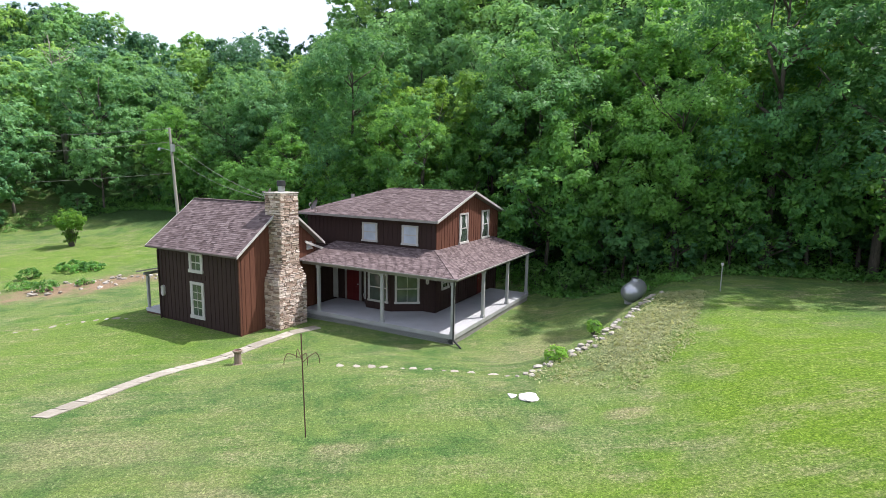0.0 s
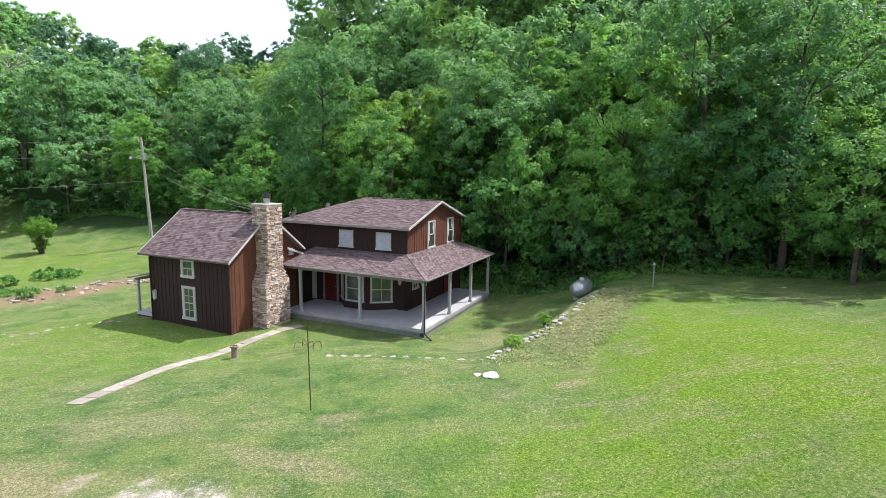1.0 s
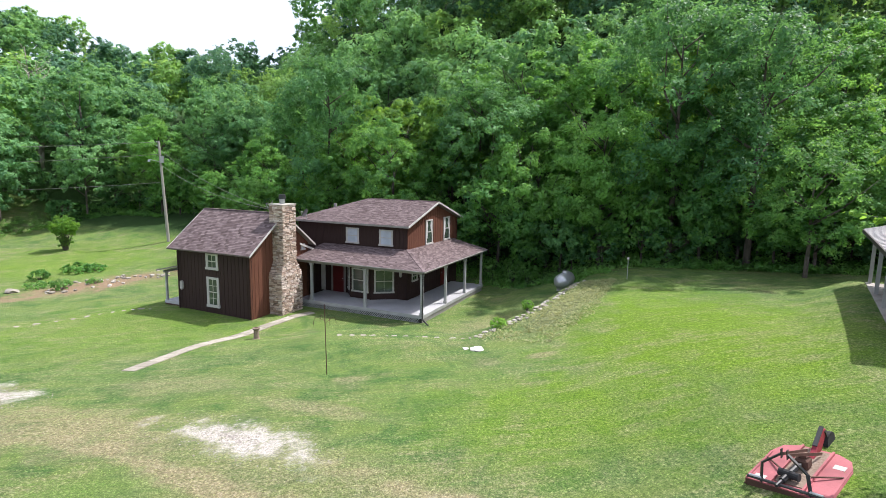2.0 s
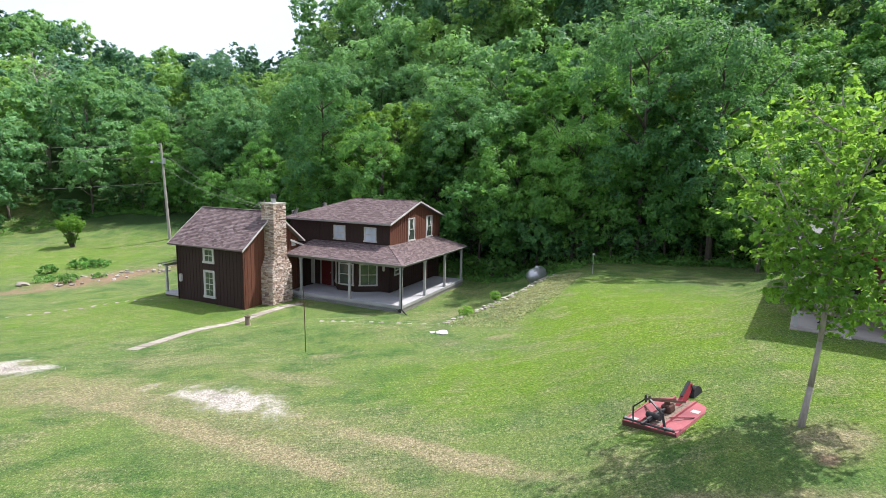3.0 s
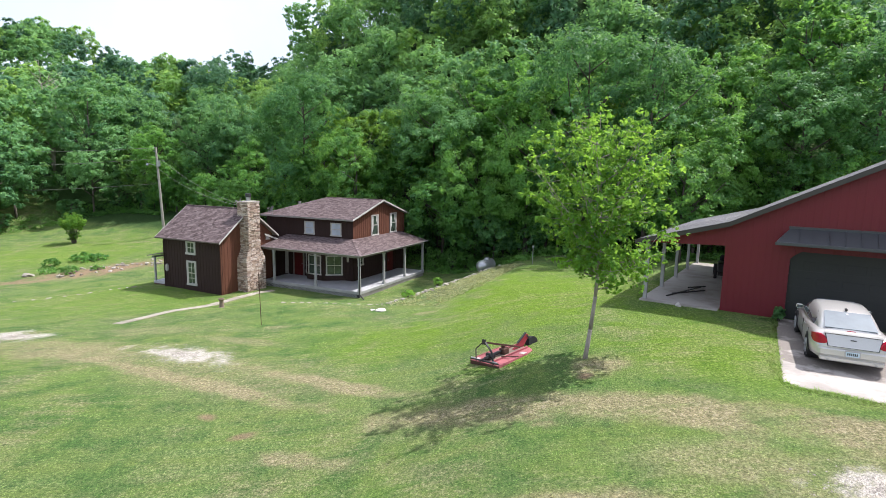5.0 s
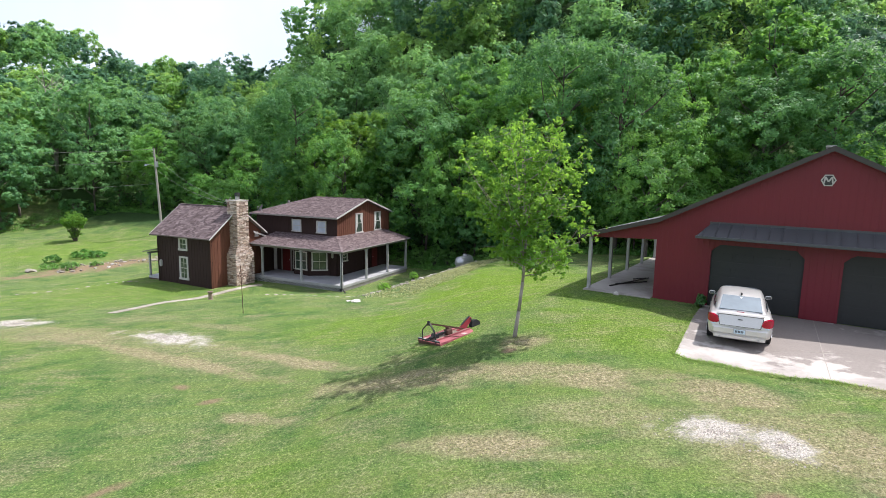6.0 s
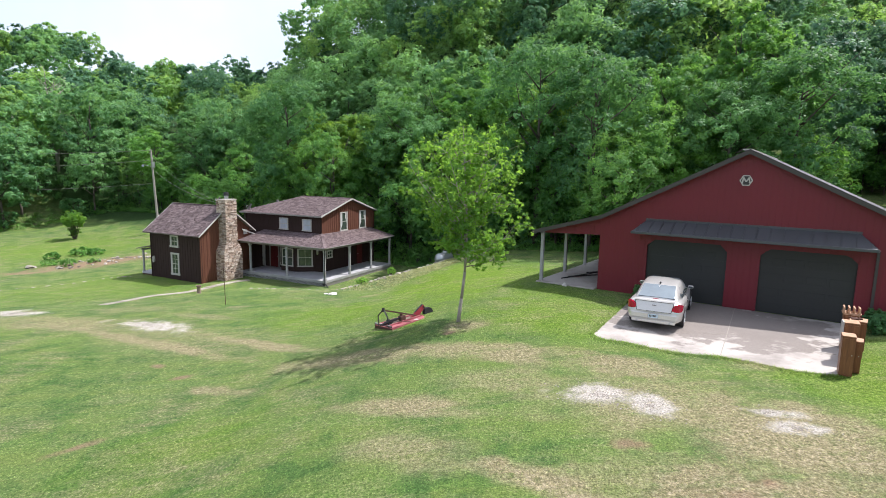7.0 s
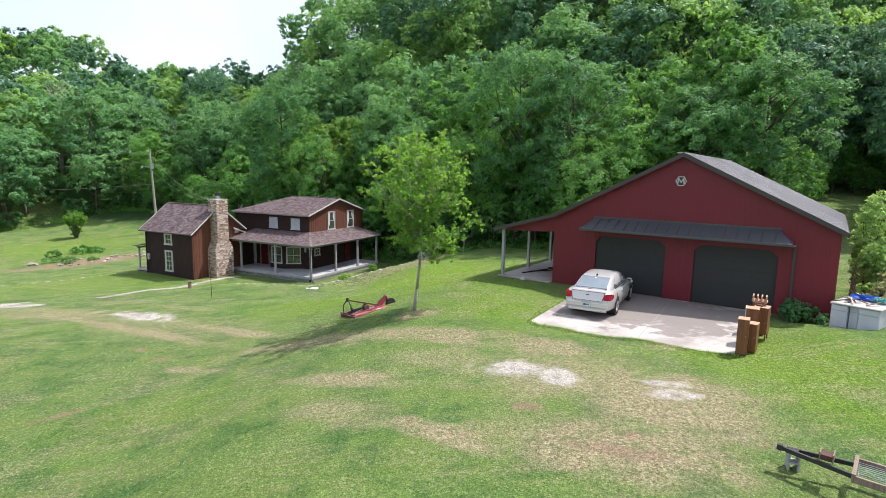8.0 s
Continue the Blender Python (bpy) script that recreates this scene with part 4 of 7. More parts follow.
# ---- the barn ----
barn = thing("barn", BARN, "red metal barn with two dark garage doors and a lean-to", "barn")
DEPTH, PEAK, RIGHT, KINK, LEAN_A, LEAN_Z = 12.0, 6.36, 3.44, 3.47, -3.28, 2.52


def barn_top(a):
    """Underside of the roof above a."""
    if a < 0.1:
        return KINK + (a - 0.1) * (KINK - LEAN_Z) / 3.3 - 0.12
    if a < 5.78:
        return KINK + (PEAK - KINK) * (a - 0.1) / 5.68 - 0.12
    return PEAK + (RIGHT - PEAK) * (a - 5.78) / 5.84 - 0.12


def ribbed(bm, p, d, out, s0, s1, zb, zt, pitch=0.2286):
    """Ribbed metal sheet along d from s0 to s1, between the heights zb(s) and zt(s)."""
    p, d, out = Vector(p), Vector(d), Vector(out)
    prof = [(0.0, 0.0), (0.17, 0.0), (0.182, 0.005), (0.212, 0.005), (0.2244, 0.0)]
    pts = []
    k = math.floor(s0 / pitch)
    while k * pitch < s1:
        for x, o in prof:
            s = k * pitch + x
            if s0 <= s <= s1:
                pts.append((s, o))
        k += 1
    pts = [(s0, 0.0)] + pts + [(s1, 0.0)]
    prev = None
    for s, o in pts:
        lo = bm.verts.new(p + d * s + out * o + Vector((0, 0, zb(s))))
        hi = bm.verts.new(p + d * s + out * o + Vector((0, 0, zt(s))))
        if prev and s - prev[2] > 1e-5:
            bm.faces.new((prev[0], lo, hi, prev[1]))
        prev = (lo, hi, s)
    return bm


D1, D2, DTOP = (2.13, 5.28), (6.45, 9.52), 2.55


def door_head(s):
    """Head of the openings, with cut corners."""
    for a, b in (D1, D2):
        if a <= s <= b:
            return min(DTOP, DTOP - 0.28 + min(s - a, b - s))
    return 0.0


def build_barn():
    A, Bk = (1, 0, 0), (0, 1, 0)
    bm = bmesh.new()
    cuts = [0.0, D1[0], D1[1], D2[0], D2[1], 11.45]
    for i, (s0, s1) in enumerate(zip(cuts, cuts[1:])):
        ribbed(bm, (0, 0, 0), A, (0, -1, 0), s0, s1, (door_head if i % 2 else lambda s: 0.0), barn_top)
    part("front_wall", bm, BARNRED, barn, "deep red ribbed metal siding")
    bm = bmesh.new()
    pts = [(0, 0.03, 0), (D1[0], 0.03, 0), (D1[0], 0.03, DTOP - 0.28), (D1[0] + 0.28, 0.03, DTOP), (D1[1] - 0.28, 0.03, DTOP), (D1[1], 0.03, DTOP - 0.28), (D1[1], 0.03, 0),
           (D2[0], 0.03, 0), (D2[0], 0.03, DTOP - 0.28), (D2[0] + 0.28, 0.03, DTOP), (D2[1] - 0.28, 0.03, DTOP), (D2[1], 0.03, DTOP - 0.28), (D2[1], 0.03, 0), (11.45, 0.03, 0),
           (11.45, 0.03, barn_top(11.45)), (5.78, 0.03, barn_top(5.78)), (0, 0.03, barn_top(0))]
    prism(bm, pts, (0, 0.14, 0))
    part("wall_core", bm, BARNRED, barn)
    bm = bmesh.new()
    ribbed(bm, (0, 0, 0), A, (0, -1, 0), LEAN_A + 0.15, 0.0, lambda s: 2.42 + (s + 3.2) * 0.04, barn_top)
    part("gable_panel", bm, BARNRED, barn)
    for a, o in ((0.0, -1), (11.45, 1)):
        bm = bmesh.new()
        ribbed(bm, (a, 0, 0), Bk, (o, 0, 0), 0.0, DEPTH, lambda s: 0.0, lambda s: barn_top(a))
        part("side_wall", bm, BARNRED, barn)
        part("wall_core", boxed(a - o * 0.17, a - o * 0.03, 0.2, DEPTH - 0.03, 0, barn_top(a) - 0.05), BARNRED, barn)
    bm = bmesh.new()
    prism(bm, [(0, DEPTH, 0), (11.45, DEPTH, 0), (11.45, DEPTH, barn_top(11.45)), (5.78, DEPTH, barn_top(5.78)), (0, DEPTH, barn_top(0))], (0, -0.15, 0))
    part("back_wall", bm, BARNRED, barn)
    # roof
    b0, b1 = -0.28, DEPTH + 0.4
    for (a0, z0), (a1, z1), lab in (((LEAN_A, LEAN_Z), (0.1, KINK), "lean-to roof"), ((0.1, KINK), (5.78, PEAK), "roof slope"), ((11.62, RIGHT), (5.78, PEAK), "roof slope")):
        lo, hi = (a0, z0), (a1, z1)
        bm = bmesh.new()
        prism(bm, [(a0, b0, z0), (a1, b0, z1), (a1, b1, z1), (a0, b1, z0)], (0, 0, -0.09))
        r = part("roof", bm, BARNROOF, barn, "charcoal ribbed metal " + lab)
        nx, nz = (z1 - z0), -(a1 - a0)
        k = b0 + 0.12
        while k < b1:
            bm = bmesh.new()
            beam(bm, (a0, k, z0 + 0.012), (a1, k, z1 + 0.012), 0.045, 0.024)
            part("roof_rib", bm, BARNROOF, r)
            k += 0.46
        bm = bmesh.new()
        prism(bm, [(a0, b0 - 0.03, z0 - 0.16), (a1, b0 - 0.03, z1 - 0.16), (a1, b0 - 0.03, z1 + 0.03), (a0, b0 - 0.03, z0 + 0.03)], (0, 0.028, 0))
        part("rake_trim", bm, DARKTRIM, r)
    part("ridge_cap", boxed(5.52, 5.82, b0, b1, PEAK - 0.01, PEAK + 0.04), BARNROOF, barn)
    part("eave_trim", boxed(11.60, 11.66, b0, b1, RIGHT - 0.17, RIGHT + 0.0), DARKTRIM, barn)
    part("eave_trim", boxed(LEAN_A - 0.05, LEAN_A - 0.002, b0, b1, LEAN_Z - 0.16, LEAN_Z + 0.0), DARKTRIM, barn)
    # lean-to posts and beam
    for b in (0.0, 2.95, 5.9, 8.85, 11.8):
        part("post", boxed(-2.92, -2.78, b - 0.07, b + 0.07, 0.02, 2.42), POSTGREY, barn, "grey lean-to post")
    part("beam", boxed(-2.95, -2.75, -0.02, DEPTH, 2.42, 2.55), GREYTRIM, barn)
    # doors
    for s0, s1 in (D1, D2):
        bm = bmesh.new()
        prism(bm, [(s0, 0.10, 0.02), (s1, 0.10, 0.02), (s1, 0.10, DTOP - 0.28), (s1 - 0.28, 0.10, DTOP), (s0 + 0.28, 0.10, DTOP), (s0, 0.10, DTOP - 0.28)], (0, 0.05, 0))
        d = part("garage_door", bm, GDOOR, barn, "dark grey sectional garage door")
        for r in range(4):
            for c in range(4):
                x0 = s0 + 0.12 + c * (s1 - s0 - 0.15) / 4
                z0 = 0.12 + r * 0.6
                if r == 3 and c in (0, 3):
                    x0 += 0.3 if c == 0 else 0.0
                part("door_panel", boxed(x0, x0 + (0.62 if r < 3 or c in (1, 2) else 0.35), 0.088, 0.099, z0, z0 + 0.28, bevel=0.004), GDOOR, d)
        bm = bmesh.new()
        for z in (0.6, 1.2, 1.8):
            box(bm, s0 + 0.02, s1 - 0.02, 0.096, 0.0995, z - 0.008 + 0.06, z + 0.008 + 0.06)
        part("section_joint", bm, DARKMETAL, d)
    part("front_wall", boxed(5.0, 6.5, 0.18, 0.3, 0, 2.6), BARNRED, barn)
    # awning
    bm = bmesh.new()
    l0, r0, zb, zt, out = 1.70, 9.97, 2.94, 3.38, -0.98
    prism(bm, [(l0, out, zb), (r0, out, zb), (r0 - 0.5, -0.02, zt), (l0 + 0.35, -0.02, zt)], (0, 0.01, -0.05))
    bm.faces.new([bm.verts.new(p) for p in ((l0, out, zb), (l0 + 0.35, -0.02, zt), (l0, -0.02, zb))])
    bm.faces.new([bm.verts.new(p) for p in ((r0, out, zb), (r0, -0.02, zb), (r0 - 0.5, -0.02, zt))])
    aw = part("awning", bm, AWNING, barn, "slate-grey standing-seam awning")
    k = l0 + 0.2
    while k < r0:
        f = min(1, max(0.02, (k - l0) / 0.35, 0)) if k < l0 + 0.35 else (min(1, (r0 - k) / 0.5) if k > r0 - 0.5 else 1)
        bm = bmesh.new()
        beam(bm, (k, out, zb + 0.016), (k, out + (0.96) * f, zb + (zt - zb) * f + 0.016), 0.022, 0.035)
        part("seam", bm, AWNING, aw)
        k += 0.44
    part("awning_gutter", boxed(l0 - 0.03, r0 + 0.03, out - 0.07, out - 0.003, zb - 0.10, zb + 0.012, bevel=0.012), AWNING, aw)
    part("awning_soffit", boxed(l0 + 0.02, r0 - 0.02, out + 0.01, -0.03, zb - 0.08, zb - 0.06), AWNING, aw)
    part("awning_flashing", boxed(l0 + 0.3, r0 - 0.45, -0.045, -0.022, zt - 0.02, zt + 0.07), AWNING, aw)
    ds = part("downspout", boxed(10.0, 10.09, -0.09, -0.02, 0.1, 2.8), DARKTRIM, barn, "dark downspout")
    part("spout_elbow", beam(bmesh.new(), (10.04, -0.06, 2.8), (9.88, -0.95, 2.88), 0.07, 0.07), BARNROOF, ds)
    # sign in the gable: white hexagon with a dark zigzag
    def hexa(r, y, flat=1.0):
        return [(5.71 + r * math.cos(math.pi / 3 * i), y, 5.18 + r * math.sin(math.pi / 3 * i)) for i in range(6)]
    bm = bmesh.new()
    prism(bm, hexa(0.235, -0.05), (0, 0.03, 0))
    sg = part("sign", bm, WHITE, barn, "white hexagonal sign with a dark emblem")
    bm = bmesh.new()
    prism(bm, hexa(0.19, -0.056), (0, 0.005, 0))
    part("sign_field", bm, DARKMETAL, sg)
    zz = [(-0.13, -0.11), (-0.10, 0.12), (0.0, -0.05), (0.10, 0.12), (0.13, -0.11)]
    bm = bmesh.new()
    for (x0, y0), (x1, y1) in zip(zz, zz[1:]):
        beam(bm, (5.71 + x0, -0.06, 5.18 + y0), (5.71 + x1, -0.06, 5.18 + y1), 0.008, 0.05)
    part("emblem", bm, WHITE, sg)


build_barn()


def slab(name, corners, z, label, parts):
    bm = bmesh.new()
    prism(bm, [(*c, z) for c in corners], (0, 0, -0.22))
    ob = part(name, bm, CONCRETE)
    ob.matrix_world = BARN
    return tagged(ob, label, "pavement", kind="structure")


slab("pavement", [(2.48, -7.3), (2.85, -7.57), (3.6, -7.44), (4.6, -7.5), (5.5, -7.34), (6.26, -6.95), (6.95, -6.93), (8.14, -7.0), (9.15, -6.65), (9.47, -1.7), (9.5, -0.03), (1.98, -0.03), (2.05, -2.2)], 0.025, "stained pale concrete apron before the garage doors", 0)
slab("pavement", [(-3.0, -0.3), (-0.05, -0.3), (-0.05, 11.9), (-3.0, 11.9)], 0.045, "grey concrete floor of the lean-to", 0)

for nm, p, q in (("joint", (6.24, -6.85), (5.75, -0.1)), ("scratch", (4.75, -5.2), (5.5, -4.55)), ("scratch", (5.5, -4.55), (6.15, -4.4)), ("scratch", (5.3, -4.85), (6.3, -4.15)), ("scratch", (5.65, -4.75), (5.95, -4.1)), ("scratch", (4.3, -5.75), (4.55, -5.5))):
    ob = part("concrete_" + nm, beam(bmesh.new(), (*p, 0.0255), (*q, 0.0255), 0.022, 0.003), PEBBLE)
    ob.matrix_world = BARN
    tagged(ob, "thin pale " + nm + " in the concrete apron", nm, kind="structure")

# ---- trees ----
def leaves(rng, centres, radii, count, size, up=0.35, squash=0.75, droop=0.0, simple=False):
    """Vertices and quads of many single leaves gathered in clumps; each leaf is a pointed, bent blade."""
    k = rng.integers(0, len(centres), count)
    d = rng.normal(size=(count, 3))
    d /= np.linalg.norm(d, axis=1)[:, None] + 1e-9
    r = radii[k] * rng.random(count) ** 0.45
    p = centres[k] + d * r[:, None] * np.array([1, 1, squash])
    nrm = d * 0.6 + rng.normal(size=(count, 3)) * 0.45 + np.array([0, 0, up])
    nrm /= np.linalg.norm(nrm, axis=1)[:, None]
    t = np.cross(nrm, rng.normal(size=(count, 3)))
    t /= np.linalg.norm(t, axis=1)[:, None] + 1e-9
    t[:, 2] -= droop
    b = np.cross(nrm, t)
    s = size * rng.uniform(0.6, 1.35, count)[:, None]
    if simple:
        v = np.stack([p - t * s * 0.55 + b * s * 0.25, p - t * s * 0.55 - b * s * 0.25, p + t * s * 0.72], axis=1).reshape(-1, 3)
        return v, np.arange(count * 3).reshape(-1, 3)
    v = np.stack([p - t * s * 0.55, p + b * s * 0.36 + nrm * s * 0.08, p + t * s * 0.62 - nrm * s * 0.12, p - b * s * 0.36 + nrm * s * 0.08], axis=1).reshape(-1, 3)
    f = np.arange(count * 4).reshape(-1, 4)
    return v, f


def limbs(bm, rng, top, r, w, z0, n=7, lean=0.0):
    """Tapered trunk in bent lengths, with limbs forking into the crown."""
    pts = [Vector((0, 0, -0.3))]
    for k in range(1, 6):
        f = k / 5
        pts.append(Vector((lean * f + rng.normal() * 0.10 * f, rng.normal() * 0.10 * f, top * f)))
    for k in range(5):
        rod(bm, pts[k], pts[k + 1], r * (1 - 0.17 * k), r * (1 - 0.17 * (k + 1)), 7)
    for i in range(n):
        f = rng.uniform(0.3, 0.95)
        k = min(4, int(f * 5))
        a = pts[k].lerp(pts[k + 1], f * 5 - k)
        an = rng.uniform(0, 6.28)
        L = w * rng.uniform(0.5, 0.9)
        m = a + Vector((math.cos(an) * L * 0.5, math.sin(an) * L * 0.5, L * 0.35))
        e = m + Vector((math.cos(an + 0.4) * L * 0.4, math.sin(an + 0.4) * L * 0.4, L * 0.45))
        rr = r * (1 - 0.8 * f) * 0.6 + 0.02
        rod(bm, a, m, rr, rr * 0.65, 6)
        rod(bm, m, e, rr * 0.65, rr * 0.25, 5)
    return bm


def billow_crown(rng, w, h, z0, count, size, billows=26, tufts=13, wide=1.0):
    """Leaves of a broad crown: rounded billows set round it with gaps between, each of many small tufts."""
    mid = np.array([0, 0, z0 + h * 0.5])
    axes = np.array([w, w, h * 0.5])
    cs, rs, ds = [], [], []
    for k in range(billows):
        z = 1 - 1.75 * (k + 0.5) / billows + rng.normal() * 0.06
        a = k * 2.399 + rng.normal() * 0.35
        q = math.sqrt(max(0.0, 1 - min(1, z * z)))
        d = np.array([math.cos(a) * q, math.sin(a) * q, max(-1, min(1, z))])
        c = mid + d * axes * rng.uniform(0.42, 0.72)
        r = w * rng.uniform(0.22, 0.42)
        n = max(3, int(tufts * rng.uniform(0.6, 1.4) * (r / (0.32 * w)) ** 2))
        t = rng.normal(size=(n, 3)) * 0.75 + d * np.array([0.8, 0.8, 0.4]) + np.array([0, 0, 0.35])
        t /= np.linalg.norm(t, axis=1)[:, None]
        cs.append(c + t * r * rng.uniform(0.68, 1.15, n)[:, None] * np.array([1, 1, 0.85]))
        rs.append(np.full(n, r * 0.27) * rng.uniform(0.6, 1.5, n))
        ds.append(t)
    cs, rs, ds = np.concatenate(cs), np.concatenate(rs), np.concatenate(ds)
    share = rs ** 1.6
    k = rng.choice(len(cs), count, p=share / share.sum())
    e = rng.normal(size=(count, 3))
    e /= np.linalg.norm(e, axis=1)[:, None]
    p = cs[k] + e * (rs[k] * rng.random(count) ** 0.4)[:, None] * np.array([1, 1, 0.7])
    nrm = e * 0.4 + ds[k] * 0.55 + rng.normal(size=(count, 3)) * 0.36 + np.array([0, 0, 0.35])
    nrm /= np.linalg.norm(nrm, axis=1)[:, None]
    t = np.cross(nrm, rng.normal(size=(count, 3)))
    t /= np.linalg.norm(t, axis=1)[:, None] + 1e-9
    b = np.cross(nrm, t)
    s = size * rng.uniform(0.6, 1.35, count)[:, None]
    v = np.stack([p - t * s * 0.5 + b * s * 0.36 * wide, p - t * s * 0.5 - b * s * 0.36 * wide, p + t * s * 0.66], axis=1).reshape(-1, 3)
    return v, np.arange(count * 3).reshape(-1, 3)


def forest_tree(seed, w, h, z0, count, size, leaf, name="tree", bark=None, n=26, label="tall leafy broadleaf tree at the edge of the woods", category="tree"):
    rng = np.random.default_rng(seed)
    t = thing(name, Matrix(), label, category, "trees at the edge of the woods")
    part("trunk", limbs(bmesh.new(), rng, z0 + h * 0.72, 0.011 * (z0 + h) + 0.04, w, z0, 9), bark or BARK, t, smooth=True)
    v, f = billow_crown(rng, w, h, z0, count, size, n)
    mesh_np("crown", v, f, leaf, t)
    return t


KINDS, FAR_KINDS = [], []
for seed, w, h, z0 in ((1, 4.4, 15.0, 1.0), (2, 5.2, 16.5, 1.5), (3, 4.0, 13.0, 0.4), (4, 5.6, 18.0, 1.6), (5, 4.8, 14.0, 0.6), (6, 3.7, 16.0, 1.0), (7, 5.2, 12.5, 0.2)):
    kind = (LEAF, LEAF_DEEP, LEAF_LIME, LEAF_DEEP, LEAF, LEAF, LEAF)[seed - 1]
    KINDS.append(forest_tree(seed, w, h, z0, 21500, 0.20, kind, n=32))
    FAR_KINDS.append(forest_tree(seed + 20, w, h, z0, 8200, 0.32, HAZED_FAR_LEAVES[(0, 1, 2, 1, 0, 0, 0)[seed - 1]], n=28))
UNDER = [forest_tree(11, 2.3, 4.2, 0.0, 2800, 0.2, LEAF_DEEP, "undergrowth_tree", n=16, label="low leafy sapling below the woods' edge"),
         forest_tree(12, 3.0, 5.6, 0.2, 3400, 0.22, LEAF, "undergrowth_tree", n=18, label="low leafy sapling below the woods' edge"),
         forest_tree(13, 3.4, 8.0, 0.0, 5200, 0.22, LEAF, "undergrowth_tree", n=24, label="leafy young tree filling the woods' edge")]


def on_house_plan(u, v):
    p = HOUSE @ Vector((u, v, 0))
    return p.x, p.y


def forest_edge():
    rng = random.Random(5)
    first = {}
    def put(kind, x, y, s, turn):
        m = pose(x, y, ground(x, y) - 0.1, 0, 0, turn) @ Matrix.Diagonal((s, s, s * rng.uniform(0.9, 1.12), 1))
        if kind not in first:
            first[kind] = 1
            kind.matrix_world = m
        else:
            c = copy_thing(kind, m)
            c.matrix_world = m
    for row, (v, gap) in enumerate(((16.0, 5.0), (21.5, 5.4), (27.5, 6.2))):
        u = -112.0 + row * 2
        while u < 62:
            g = gap * (1.0 if u > -60 else 1.2) * rng.uniform(0.75, 1.25)
            u += g
            edge = woods_shift(u)
            x, y = on_house_plan(u, v + edge + rng.uniform(-1.6, 1.6) + (1.5 if -8 < u < 6 and row == 0 else 3.0 if -48 < u < -20 and row == 0 else 0))
            close = -50 < u < 34 if row == 0 else -32 < u < 34 and row == 1
            kinds = KINDS if close else FAR_KINDS
            # lighter leaf kinds behind: light on the upper woods put into the colour
            if row and u < 20:
                kinds = [kinds[k] for k in (0, 2, 4, 6, 2, 5)]
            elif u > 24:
                # darker leaf kinds at this end: shade on the trees put into colour
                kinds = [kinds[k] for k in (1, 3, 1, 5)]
            put(rng.choice(kinds), x, y, rng.uniform(0.85, 1.18) * ((0.97 if u < 5 else 0.9) if row == 0 else 1.08) * (0.8 if -62 < u < -20 else 1.0), rng.uniform(0, 360))
    # trees added mostly out of view, to shade the meadow behind the barn
    for k in range(8):
        D = 60 + 6.0 * k
        put(FAR_KINDS[(1, 3, 5)[k % 3]], 9.8 + 0.713 * D, -20.8 + 0.701 * D, 1.25, 40 * k)
    u = -100.0
    while u < 60:
        u += rng.uniform(1.5, 2.9) * (1.1 if u < -50 else 0.9 if u < 2 else 0.5)
        x, y = on_house_plan(u, 14.7 + woods_shift(u) + rng.uniform(-0.8, 2.2))
        put(rng.choice(UNDER), x, y, rng.uniform(0.75, 1.3), rng.uniform(0, 360))


forest_edge()


def deep_woods():
    """The wooded hill behind the edge: one mass of crowns."""
    rng = np.random.default_rng(77)
    vs, fs, kinds, n = [], [], [], 0
    base, fine = [], []
    for k in range(5):
        w, h = rng.uniform(4.2, 6.0), rng.uniform(11, 15)
        base.append(billow_crown(rng, w, h, 2.5, 2300, 0.60, 24, 8))
        fine.append(billow_crown(rng, w, h, 2.5, 5200, 0.38, 28, 12))
    v = 34.0
    while v < 142:
        gap = 7.0 + (v - 34) * 0.045
        u = -225.0 + rng.uniform(0, 4)
        while u < 75:
            u += gap * rng.uniform(0.75, 1.25)
            edge = woods_shift(u)
            x, y = on_house_plan(u, v + edge + rng.uniform(-2, 2))
            if v > (100 if u < -130 else 140 if u + 17.5 + 0.85 * (v - 18) < 0 else 92 if u < 0 else 118):
                continue
            bv, bf = (fine if v < 66 and -70 < u < 48 else base)[rng.integers(0, 5)]
            an = rng.uniform(0, 6.28)
            s = rng.uniform(0.85, 1.2) * (0.85 if u + 17.5 + 0.85 * (v - 18) < 0 and u > -72 else 1.0)
            ca, sa = math.cos(an) * s, math.sin(an) * s
            q = np.empty_like(bv)
            q[:, 0] = bv[:, 0] * ca - bv[:, 1] * sa + x
            q[:, 1] = bv[:, 0] * sa + bv[:, 1] * ca + y
            q[:, 2] = bv[:, 2] * s + ground(x, y)
            vs.append(q)
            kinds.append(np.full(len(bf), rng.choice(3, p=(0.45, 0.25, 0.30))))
            fs.append(bf + n)
            n += len(q)
        v += gap * 0.95
    ob = mesh_np("woods", np.concatenate(vs), np.concatenate(fs), HAZED_FAR_LEAVES[0])
    for leaf in HAZED_FAR_LEAVES[1:]:
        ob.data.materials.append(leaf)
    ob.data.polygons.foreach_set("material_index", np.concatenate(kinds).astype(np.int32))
    tagged(ob, "dense broadleaf woods covering the hillside", "woods", kind="stuff")


deep_woods()


